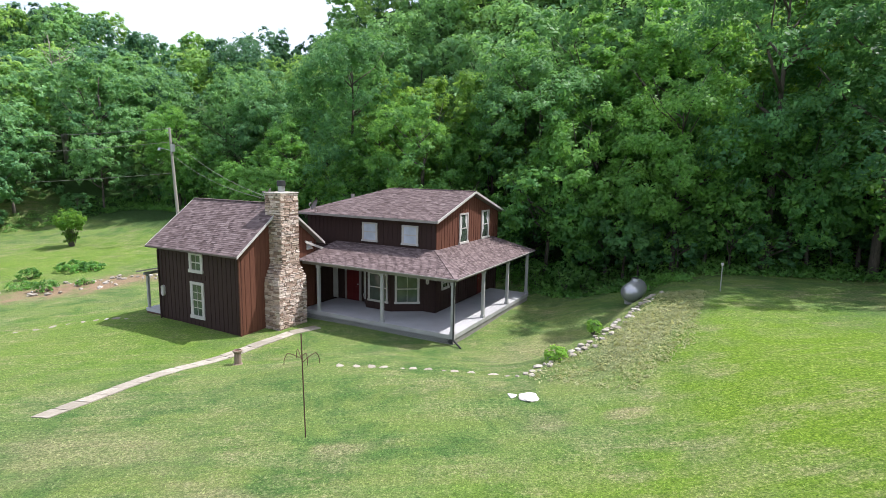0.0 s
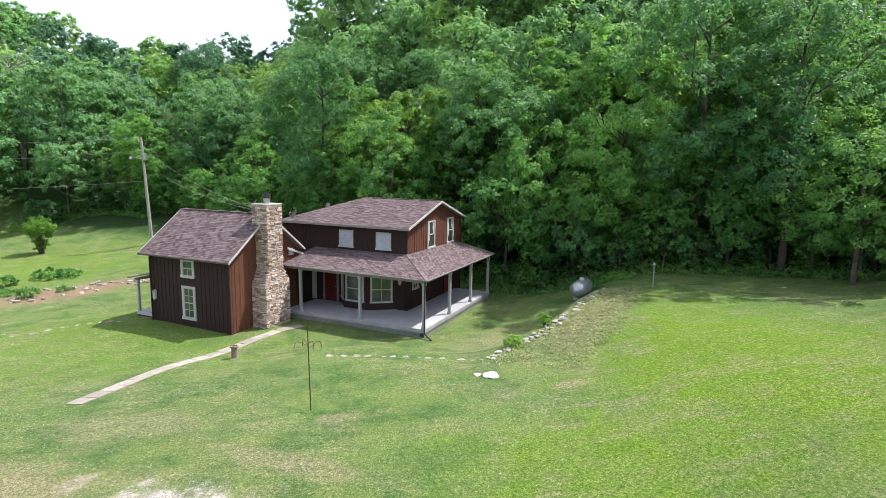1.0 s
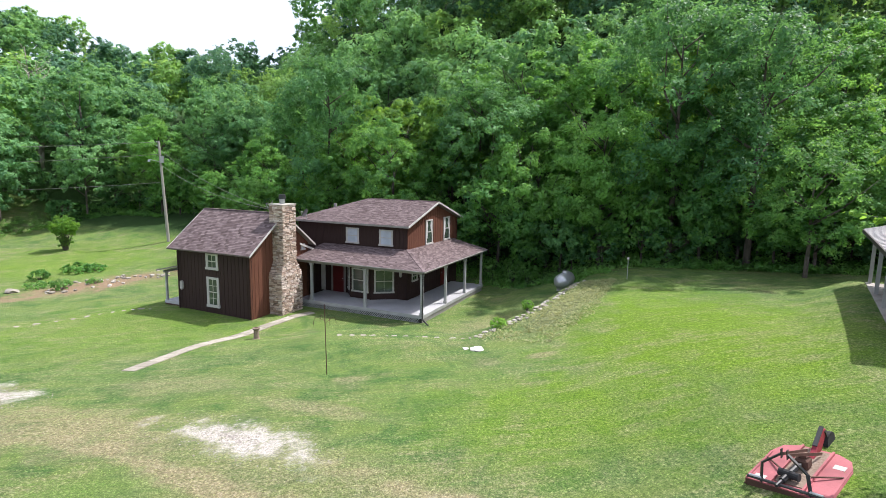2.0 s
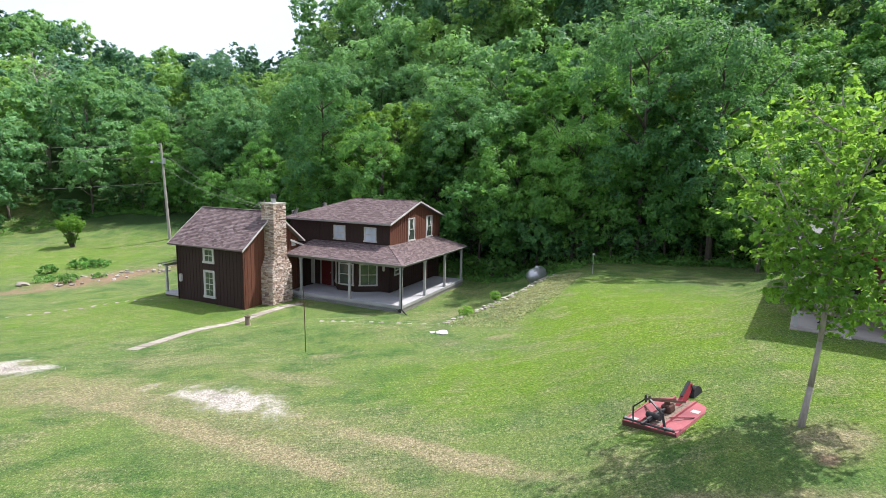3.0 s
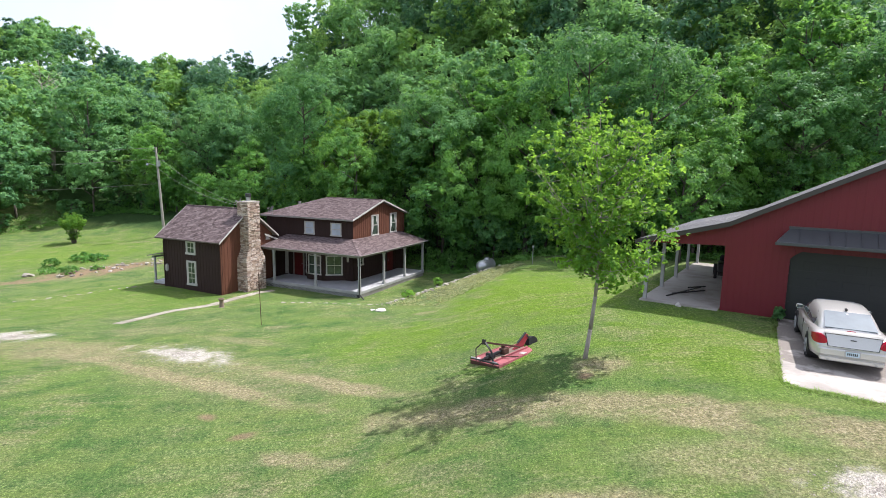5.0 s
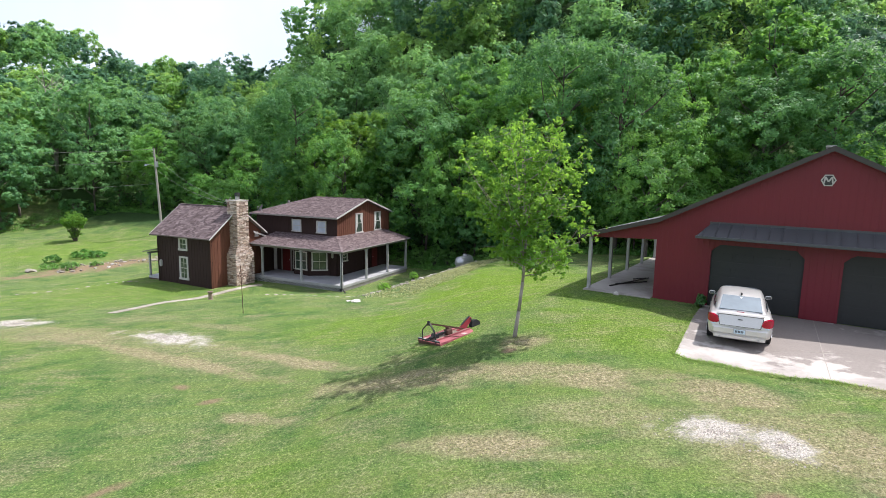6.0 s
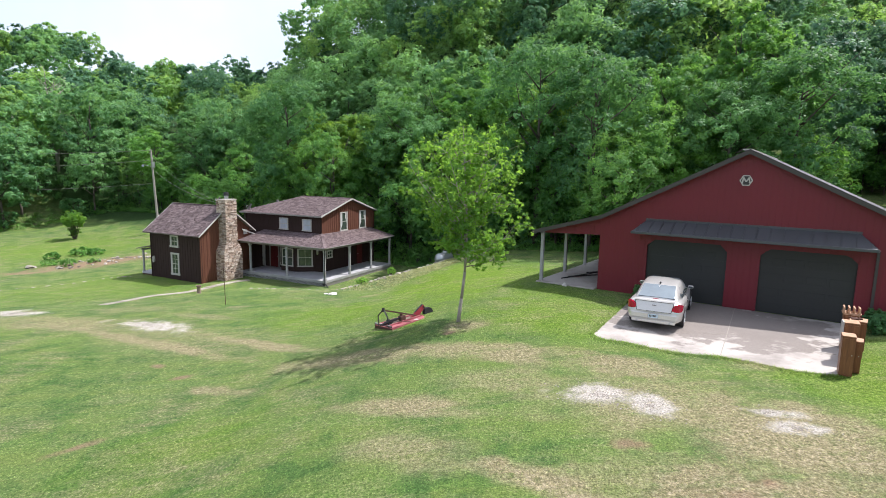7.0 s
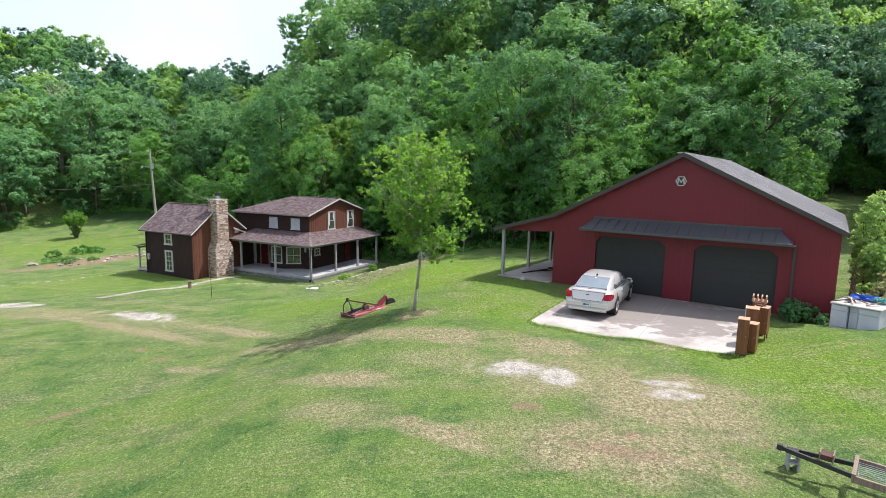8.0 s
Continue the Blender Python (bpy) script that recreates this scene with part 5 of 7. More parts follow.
def maple():
    """The young maple on the lawn: a slim trunk, ascending leaders and low spreading boughs."""
    rng = np.random.default_rng(21)
    x, y = 9.50, 0.82
    t = thing("maple_tree", pose(x, y, ground(x, y)), "young maple with a slim grey trunk and bright green leaves", "tree")
    bm = bmesh.new()
    pts = [Vector(p) for p in ((-0.03, 0, -0.2), (0.10, 0.0, 0.9), (0.20, 0.02, 1.9), (0.24, 0.0, 3.2), (0.20, 0.05, 4.6), (0.08, 0.0, 6.2), (0.02, 0.02, 7.2))]
    rr = (0.078, 0.060, 0.052, 0.044, 0.034, 0.02, 0.008)
    for k in range(6):
        rod(bm, pts[k], pts[k + 1], rr[k], rr[k + 1], 10)
    cs, rs = [], []

    def spray(q, s, n=4):
        for _ in range(n):
            cs.append(q + Vector(rng.normal(size=3) * s * 0.8))
            rs.append(s * rng.uniform(0.45, 0.95))

    def bough(a, d, reach, rise, r, twigs, s):
        """One limb that curves outward, with leafy side twigs towards its end."""
        prev = a
        for k in range(1, 6):
            f = k / 5
            q = a + d * reach * f + Vector((0, 0, rise * f ** 1.4)) + Vector(rng.normal(size=3) * 0.03)
            rod(bm, prev, q, r * (1 - 0.8 * (f - 0.2)), r * (1 - 0.8 * f) + 0.003, 6)
            if k > 1:
                for _ in range(twigs):
                    e = q + Vector((rng.normal() * 0.32, rng.normal() * 0.32, rng.uniform(-0.2, 0.32)))
                    rod(bm, q, e, 0.007, 0.003, 4)
                    spray(e, s * rng.uniform(0.75, 1.2))
            prev = q
        spray(prev, s * 1.1, 6)

    # boughs from the lowest spray to the top, wide above, with a waist below the dome
    for i in range(36):
        an = i * 2.399 + rng.uniform(-0.25, 0.25)
        tip = 2.3 + 4.75 * ((i + 0.5) / 36) ** 0.85
        reach = float(np.interp(tip, (1.6, 2.2, 2.7, 3.3, 4.0, 4.6, 5.2, 5.8, 6.4, 6.9, 7.3), (0.5, 0.95, 1.3, 1.6, 1.25, 1.6, 2.1, 2.15, 1.8, 1.2, 0.5)))
        reach *= rng.uniform(0.6, 1.0) * (1 + 0.42 * math.cos(an) * (1 if tip < 3.7 else -0.25))
        z = max(2.05, tip - reach * (0.25 if tip < 3.4 else 0.75 if tip < 5 else 1.0))
        k = max(1, min(5, sum(1 for p in pts if p.z < z) - 1))
        a = pts[k].lerp(pts[k + 1], (z - pts[k].z) / (pts[k + 1].z - pts[k].z))
        bough(a, Vector((math.cos(an), math.sin(an), 0)), reach, tip - z, 0.024, 3, 0.155)
    for z in (5.2, 5.7, 6.2, 6.7, 7.1, 7.35):
        spray(Vector((0.08 + rng.normal() * 0.1, rng.normal() * 0.1, z)), 0.24, 6)
    part("trunk", bm, PALEBARK, t, smooth=True)
    v, f = leaves(rng, np.array(cs), np.array(rs), 12500, 0.112, 0.55, 0.6, 0.22)
    mesh_np("crown", v, f, LEAF_MAPLE, t)


maple()


def dead_tree():
    """A bare pale tree on the hillside."""
    rng = np.random.default_rng(14)
    for u, v, top in ((-78.5, 24.0, 18.5), (-84.0, 27.0, 16.0), (-93.0, 24.0, 17.0)):
        x, y = on_house_plan(u, v)
        t = thing("dead_tree", pose(x, y, ground(x, y)), "bare pale dead tree among the woods", "tree", "dead trees")
        bm = bmesh.new()
        for k in range(3):
            limbs(bm, rng, top - 2 * k, 0.2, 4.2, 5, 12, (-1.2, 0.3, 1.4)[k])
        part("trunk", bm, PALEBARK, t, smooth=True)


dead_tree()


def ground_cover():
    """Low leafy growth along the foot of the woods."""
    rng = np.random.default_rng(61)
    n = 4000
    c, r = [], []
    for _ in range(n):
        u = rng.uniform(-84, 34)
        v = 13.2 + woods_shift(u) + rng.random() ** 1.5 * 6.5 + (2.0 if -48 < u < -20 else 0) - (1.6 if -1 < u < 9 else 0)
        x, y = on_house_plan(u, v)
        h = rng.uniform(0.1, 0.55) * (0.5 + 0.25 * (v - 13 - woods_shift(u)))
        c.append((x, y, ground(x, y) + min(1.2, max(0.1, h))))
        r.append(rng.uniform(0.3, 0.75))
    v, f = leaves(rng, np.array(c), np.array(r), 72000, 0.2, 0.5, 0.5, 0.0, True)
    ob = mesh_np("undergrowth", v, f, LEAF)
    tagged(ob, "low dark leafy growth along the foot of the woods", "undergrowth", kind="stuff")


ground_cover()

# ---- things in the yard ----
CARPAINT = Nodes("champagne_car_paint", 0.28, 0.35, 0.5)
_f = CARPAINT.noise(CARPAINT.coords(), 300, 2)
CARPAINT.colour(CARPAINT.ramp(_f, [(0.3, (0.50, 0.49, 0.46)), (0.7, (0.60, 0.59, 0.56))]))
CARPAINT.b.inputs["Coat Weight"].default_value = 0.6
CARPAINT.b.inputs["Coat Roughness"].default_value = 0.08
CARPAINT = CARPAINT.m
CARGLASS = glass_material("tinted_car_glass", (0.045, 0.055, 0.06), 0.03)
TYRE = plain("tyre_rubber", (0.025, 0.025, 0.026), 0.85)
RIM = plain("alloy_rim", (0.45, 0.45, 0.46), 0.35, 0.8)
TAIL = plain("red_tail_lens", (0.36, 0.006, 0.03), 0.15, spec=0.6)
PLATE = plain("plate_pale_blue", (0.48, 0.60, 0.68), 0.5)
FADED = plain("sun_faded_red_paint", (0.34, 0.105, 0.115), 0.65, vary=0.4, scale=4)
DEEPRED = plain("worn_red_paint", (0.24, 0.028, 0.04), 0.55, vary=0.3, scale=6)
CABINET = wood_material("stained_cabinet_wood", (0.115, 0.044, 0.02), (0.215, 0.088, 0.037), 0.45)
PALEWOOD = wood_material("bare_cabinet_top", (0.34, 0.19, 0.11), (0.48, 0.29, 0.18), 0.6)
BLOCK = plain("cinder_block", (0.36, 0.36, 0.35), 0.95, scale=20, bump=0.5)
TUBGREY = plain("grey_plastic_panel", (0.50, 0.52, 0.55), 0.5, vary=0.12)
TARP = plain("blue_tarp", (0.02, 0.12, 0.55), 0.4)
TEAL = plain("teal_plastic", (0.10, 0.42, 0.42), 0.5)
TANK = plain("silver_tank_paint", (0.40, 0.41, 0.42), 0.3, 0.6, vary=0.12, scale=3)
WEATHERED = wood_material("weathered_trailer_wood", (0.14, 0.10, 0.075), (0.27, 0.21, 0.16), 0.9)


def loft(bm, rings, close=True, caps=True):
    """Skin a row of rings with equal numbers of points."""
    vs = [[bm.verts.new(p) for p in r] for r in rings]
    n = len(vs[0])
    for a, b in zip(vs, vs[1:]):
        for i in range(n if close else n - 1):
            j = (i + 1) % n
            bm.faces.new((a[i], a[j], b[j], b[i]))
    if caps and close:
        bm.faces.new(list(reversed(vs[0])))
        bm.faces.new(vs[-1])
    bmesh.ops.recalc_face_normals(bm, faces=bm.faces)
    return bm


def sedan():
    """A four-door saloon; y runs from tail (-2.55) to nose (+2.55)."""
    m = BARN @ pose(3.60, -2.95, 0.026, 0, 0, 7) @ Matrix.Diagonal((0.96, 1, 0.97, 1))
    car = thing("car", m, "champagne silver four-door sedan parked on the concrete apron", "car")
    # stations: y, half width at sill, half width at belt, sill height, belt height
    st = [(-2.55, 0.70, 0.74, 0.42, 0.72), (-2.50, 0.80, 0.83, 0.33, 0.86), (-2.38, 0.86, 0.88, 0.28, 1.00), (-2.05, 0.90, 0.91, 0.25, 1.04), (-1.5, 0.915, 0.915, 0.22, 1.02), (-0.5, 0.92, 0.915, 0.21, 0.97),
          (0.5, 0.92, 0.91, 0.21, 0.95), (1.1, 0.915, 0.90, 0.22, 0.94), (1.6, 0.91, 0.88, 0.23, 0.89), (2.1, 0.88, 0.83, 0.26, 0.80), (2.42, 0.80, 0.72, 0.30, 0.70), (2.55, 0.66, 0.58, 0.38, 0.58)]
    rings = []
    for y, ws, wb, zs, zb in st:
        zm = (zs + zb) / 2
        half = [(0.0, zs), (ws * 0.8, zs), (ws, zs + 0.1), (max(ws, wb) + 0.02, zm), (wb, zb - 0.10), (wb * 0.90, zb - 0.015), (wb * 0.6, zb + 0.02), (0.0, zb + 0.03)]
        rings.append([(x, y, z) for x, z in half] + [(-x, y, z) for x, z in reversed(half[1:-1])])
    body = part("body", loft(bmesh.new(), rings), CARPAINT, car, smooth=True)
    # cabin: painted shell with the panes set just proud of it
    gh = [(-2.12, 0.68, 1.04, 0.76), (-1.75, 0.66, 1.20, 0.80), (-1.30, 0.635, 1.375, 0.83), (-0.9, 0.635, 1.435, 0.845), (-0.3, 0.64, 1.46, 0.85), (0.2, 0.64, 1.45, 0.85), (0.55, 0.64, 1.38, 0.845), (0.95, 0.66, 1.18, 0.83), (1.36, 0.68, 0.96, 0.78)]
    rings = []
    for y, w, z, wb in gh:
        base = 0.92
        rings.append([(-wb, y, base), (-w - (wb - w) * 0.42, y, base + (z - base) * 0.6), (-w - 0.008, y, z - 0.06), (-w * 0.9, y, z - 0.015), (-w * 0.6, y, z + 0.008), (0, y, z + 0.018), (w * 0.6, y, z + 0.008), (w * 0.9, y, z - 0.015), (w + 0.008, y, z - 0.06), (w + (wb - w) * 0.42, y, base + (z - base) * 0.6), (wb, y, base)])
    part("cabin", loft(bmesh.new(), rings), CARPAINT, car, smooth=True)
    # pale base colour stands in for the sky reflected in the pane
    REAR = plain("sky_painted_glass", (0.16, 0.20, 0.22), 0.06, 0.0, vary=0.2, bump=0.0, spec=0.9)
    bm = bmesh.new()
    prism(bm, [(-0.62, -2.03, 1.085), (0.62, -2.03, 1.085), (0.56, -1.22, 1.39), (-0.56, -1.22, 1.39)], (0, -0.016, 0.026))
    part("rear_window", bm, REAR, car, "rear window with sky reflection put into its pale colour")
    bm = bmesh.new()
    prism(bm, [(-0.60, 1.24, 1.03), (-0.52, 0.60, 1.375), (0.52, 0.60, 1.375), (0.60, 1.24, 1.03)], (0, 0.016, 0.026))
    part("windscreen", bm, CARGLASS, car)
    for s in (-1, 1):
        def side(y, z):
            wb = float(np.interp(y, [g[0] for g in gh], [g[3] for g in gh]))
            return (s * (wb + 0.012 - (z - 0.92) * 0.5), y, z)
        for pts in ([(0.92, 1.0), (0.42, 1.34), (-0.28, 1.37), (-0.28, 1.0)], [(-0.38, 1.0), (-0.38, 1.37), (-0.98, 1.34), (-1.38, 1.12), (-1.34, 1.0)]):
            bm = bmesh.new()
            prism(bm, [side(*p) for p in pts], (s * 0.012, 0, 0.004))
            part("side_window", bm, CARGLASS, car, "dark tinted side window")
        mi = part("mirror", boxed(s * 0.93 - 0.1, s * 0.93 + 0.1, 0.86, 0.98, 0.96, 1.09, bevel=0.03), CARPAINT, car)
        part("mirror_glass", boxed(s * 0.93 - 0.08, s * 0.93 + 0.08, 0.853, 0.859, 0.98, 1.07), CARGLASS, mi)
        for y in (-0.55, -1.35):
            part("door_handle", boxed(s * 0.925 - 0.02, s * 0.925 + 0.02, y - 0.08, y + 0.08, 0.80, 0.83, bevel=0.006), METALGREY, car)
        for y0 in (-1.52, -0.35, 0.95):
            part("door_gap", boxed(s * 0.934 - 0.012, s * 0.934 + 0.002, y0 - 0.008, y0 + 0.008, 0.3, 0.90), DARKMETAL, car)
        # tail light wraps round the corner
        bm = bmesh.new()
        lens = ((0.60, -2.552, 0.78, 0.84), (0.66, -2.55, 0.75, 0.93), (0.74, -2.54, 0.74, 0.985), (0.81, -2.51, 0.74, 0.995), (0.865, -2.45, 0.745, 0.995), (0.905, -2.35, 0.77, 0.985), (0.925, -2.22, 0.83, 0.955))
        rings = []
        for x, y, z0, z1 in lens:
            d = Vector((x - 0.55, (y + 2.2) * 1.4, 0)).normalized() * 0.022
            rings.append([(s * (x + d.x), y + d.y, z0), (s * (x + d.x), y + d.y, z1), (s * (x - d.x * 4), y - d.y * 4, z1), (s * (x - d.x * 4), y - d.y * 4, z0)])
        loft(bm, rings)
        tl = part("tail_light", bm, TAIL, car, "dark red wraparound tail light")
        part("reversing_lens", boxed(s * 0.76 - 0.06, s * 0.76 + 0.06, -2.572, -2.55, 0.70, 0.735, bevel=0.008), PLATE, tl)
        part("headlight", boxed(s * 0.68 - 0.14, s * 0.68 + 0.14, 2.38, 2.50, 0.60, 0.72, bevel=0.03), PLATE, car)
        part("exhaust_tip", rod(bmesh.new(), (s * 0.55, -2.58, 0.31), (s * 0.55, -2.38, 0.31), 0.035), METALGREY, car)
    part("bumper", boxed(-0.80, 0.80, -2.60, -2.40, 0.40, 0.66, bevel=0.06), CARPAINT, car)
    part("bumper_valance", boxed(-0.74, 0.74, -2.55, -2.38, 0.26, 0.395, bevel=0.03), CARPAINT, car)
    pl = part("number_plate", boxed(-0.18, 0.18, -2.622, -2.603, 0.45, 0.63), METALGREY, car, "pale plate with dark bars in a grey frame")
    part("plate_face", boxed(-0.155, 0.155, -2.6255, -2.6225, 0.475, 0.605), PLATE, pl)
    for k in range(6):
        x = -0.125 + k * 0.042
        part("bar", boxed(x, x + 0.026, -2.629, -2.626, 0.505, 0.575), DARKMETAL, pl)
    bm = bmesh.new()
    prism(bm, [(-0.585, -2.575, 0.69), (0.585, -2.575, 0.69), (0.66, -2.455, 1.015), (-0.66, -2.455, 1.015)], (0, 0.03, 0))
    tg = part("trunk_gap", bm, DARKMETAL, car)
    bm = bmesh.new()
    prism(bm, [(-0.565, -2.583, 0.705), (0.565, -2.583, 0.705), (0.64, -2.463, 1.012), (-0.64, -2.463, 1.012)], (0, 0.03, 0))
    part("trunk_lid", bm, CARPAINT, car)
    part("trunk_badge", boxed(-0.07, 0.07, -2.545, -2.52, 0.90, 0.925, bevel=0.008), DARKMETAL, car)
    part("trunk_lip", boxed(-0.68, 0.68, -2.50, -2.34, 1.03, 1.06, bevel=0.014), CARPAINT, car)
    part("brake_light", boxed(-0.10, 0.10, -2.135, -2.105, 1.05, 1.072), TAIL, car)
    part("antenna", boxed(-0.03, 0.03, -1.16, -1.04, 1.43, 1.50, bevel=0.015), DARKMETAL, car)
    for s in (-1, 1):
        for y in (-1.42, 1.40):
            x0, x1 = s * 0.74, s * 0.945
            bm = bmesh.new()
            rod(bm, (x0, y, 0.33), (x1, y, 0.33), 0.33, n=24)
            w = part("wheel", bm, TYRE, car, "black tyre on an alloy rim")
            part("rim", rod(bmesh.new(), (x1 - s * 0.02, y, 0.33), (x1 + s * 0.006, y, 0.33), 0.225, n=20), RIM, w)
            for k in range(5):
                a = k * 2 * math.pi / 5
                part("spoke", beam(bmesh.new(), (x1 + s * 0.01, y, 0.33), (x1 + s * 0.01, y + 0.2 * math.cos(a), 0.33 + 0.2 * math.sin(a)), 0.05, 0.012), METALGREY, w)
            part("wheel_arch", rod(bmesh.new(), (s * 0.60, y, 0.36), (s * 0.936, y, 0.36), 0.385, n=24), DARKMETAL, car)


sedan()


def on_ground(x, y, turn):
    """A pose that lies flat on the sloping ground."""
    n = Vector((ground(x - 0.6, y) - ground(x + 0.6, y), ground(x, y - 0.6) - ground(x, y + 0.6), 1.7)).normalized()
    return Matrix.Translation((x, y, ground(x, y))) @ Vector((0, 0, 1)).rotation_difference(n).to_matrix().to_4x4() @ pose(0, 0, 0, 0, 0, turn)


def rotary_cutter():
    """A tractor-drawn brush cutter, its deck faded to pink; +y is its tail."""
    t = thing("rotary_mower", pose(0, 0, -0.17) @ on_ground(7.36, 2.40, -56), "sun-faded red tractor rotary mower parked on the grass", "mower")
    bm = bmesh.new()
    out = [(-0.70, -0.88), (0.70, -0.88), (0.72, 0.35), (0.60, 0.72), (0.34, 0.88), (-0.34, 0.88), (-0.60, 0.72), (-0.72, 0.35)]
    prism(bm, [(*p, 0.20) for p in out], (0, 0, 0.02))
    deck = part("deck", bm, FADED, t, "faded red steel deck")
    for i in range(8):
        a, b = out[i], out[(i + 1) % 8]
        part("deck_side", beam(bmesh.new(), (a[0], a[1], 0.105), (b[0], b[1], 0.105), 0.012, 0.19), RUST if i == 0 else FADED, deck)
    for s in (-1, 1):
        part("skid", boxed(s * 0.735 - 0.012, s * 0.735 + 0.012, -0.86, 0.4, 0.0, 0.09), RUST, deck)
        part("deck_rib", boxed(s * 0.27 - 0.02, s * 0.27 + 0.02, -0.86, 0.84, 0.222, 0.28), FADED, deck)
        part("deck_edge", boxed(s * 0.68 - 0.02, s * 0.68 + 0.02, -0.86, 0.34, 0.222, 0.24), FADED, deck)
        part("decal", boxed(s * 0.5 - 0.1, s * 0.5 + 0.1, -0.78 if s < 0 else 0.3, -0.62 if s < 0 else 0.46, 0.2215, 0.224), WHITE, deck, "worn white decal")
    part("deck_tray", boxed(-0.245, 0.245, -0.7, 0.8, 0.222, 0.236), WEATHERED, deck, "dry clippings on the deck")
    gb = part("gearbox", boxed(-0.12, 0.12, -0.1, 0.16, 0.237, 0.44, bevel=0.03), RUST, t, "rusty gearbox")
    part("gear_neck", rod(bmesh.new(), (0, 0.02, 0.44), (0, 0.02, 0.52), 0.07), RUST, gb)
    part("drive_shaft", rod(bmesh.new(), (0, -0.1, 0.36), (-0.12, -0.95, 0.28), 0.035), DARKMETAL, t)
    part("shaft_guard", rod(bmesh.new(), (-0.02, -0.2, 0.35), (-0.09, -0.75, 0.295), 0.06, n=10), DARKMETAL, t)
    for s in (-1, 1):
        part("hitch_upright", beam(bmesh.new(), (s * 0.42, -0.86, 0.2), (s * 0.38, -0.82, 0.62), 0.055, 0.03), DARKMETAL, t)
        part("hitch_brace", beam(bmesh.new(), (s * 0.38, -0.82, 0.61), (s * 0.05, -0.74, 0.86), 0.05, 0.03), DARKMETAL, t)
        part("hitch_arm", beam(bmesh.new(), (s * 0.05, -0.72, 0.84), (s * 0.13, 0.62, 0.29), 0.02, 0.055), RUST, t)
        part("hitch_plate", beam(bmesh.new(), (s * 0.05, -0.76, 0.78), (s * 0.05, -0.74, 0.95), 0.015, 0.07), DARKMETAL, t)
        part("hitch_pin", rod(bmesh.new(), (s * 0.40, -0.86, 0.30), (s * 0.62, -0.87, 0.30), 0.025), METALGREY, t)
        part("deck_bar", beam(bmesh.new(), (s * 0.25, -0.35, 0.30), (s * 0.66, 0.05, 0.235), 0.03, 0.02), RUST, deck)
    part("shaft_end", rod(bmesh.new(), (-0.22, -0.52, 0.34), (0.14, -0.56, 0.34), 0.075, n=12), TYRE, t)
    part("hitch_bar", rod(bmesh.new(), (-0.66, -0.87, 0.27), (0.66, -0.87, 0.27), 0.03), DARKMETAL, t)
    bm = bmesh.new()
    prism(bm, [(-0.05, 0.42, 0.24), (-0.05, 0.85, 0.24), (-0.05, 1.16, 0.48), (-0.05, 1.16, 0.58), (-0.05, 1.06, 0.60)], (0.10, 0, 0))
    arm = part("tail_arm", bm, DEEPRED, t, "red tail-wheel arm")
    part("arm_cover", beam(bmesh.new(), (0, 0.66, 0.405), (0, 1.10, 0.64), 0.085, 0.02), DARKMETAL, arm)
    part("tail_fork", beam(bmesh.new(), (0.0, 1.08, 0.56), (0.0, 1.24, 0.28), 0.14, 0.04), DARKMETAL, arm)
    part("tail_wheel", rod(bmesh.new(), (-0.09, 1.30, 0.235), (0.09, 1.30, 0.235), 0.215, n=18), TYRE, t, "small black tail wheel")


rotary_cutter()


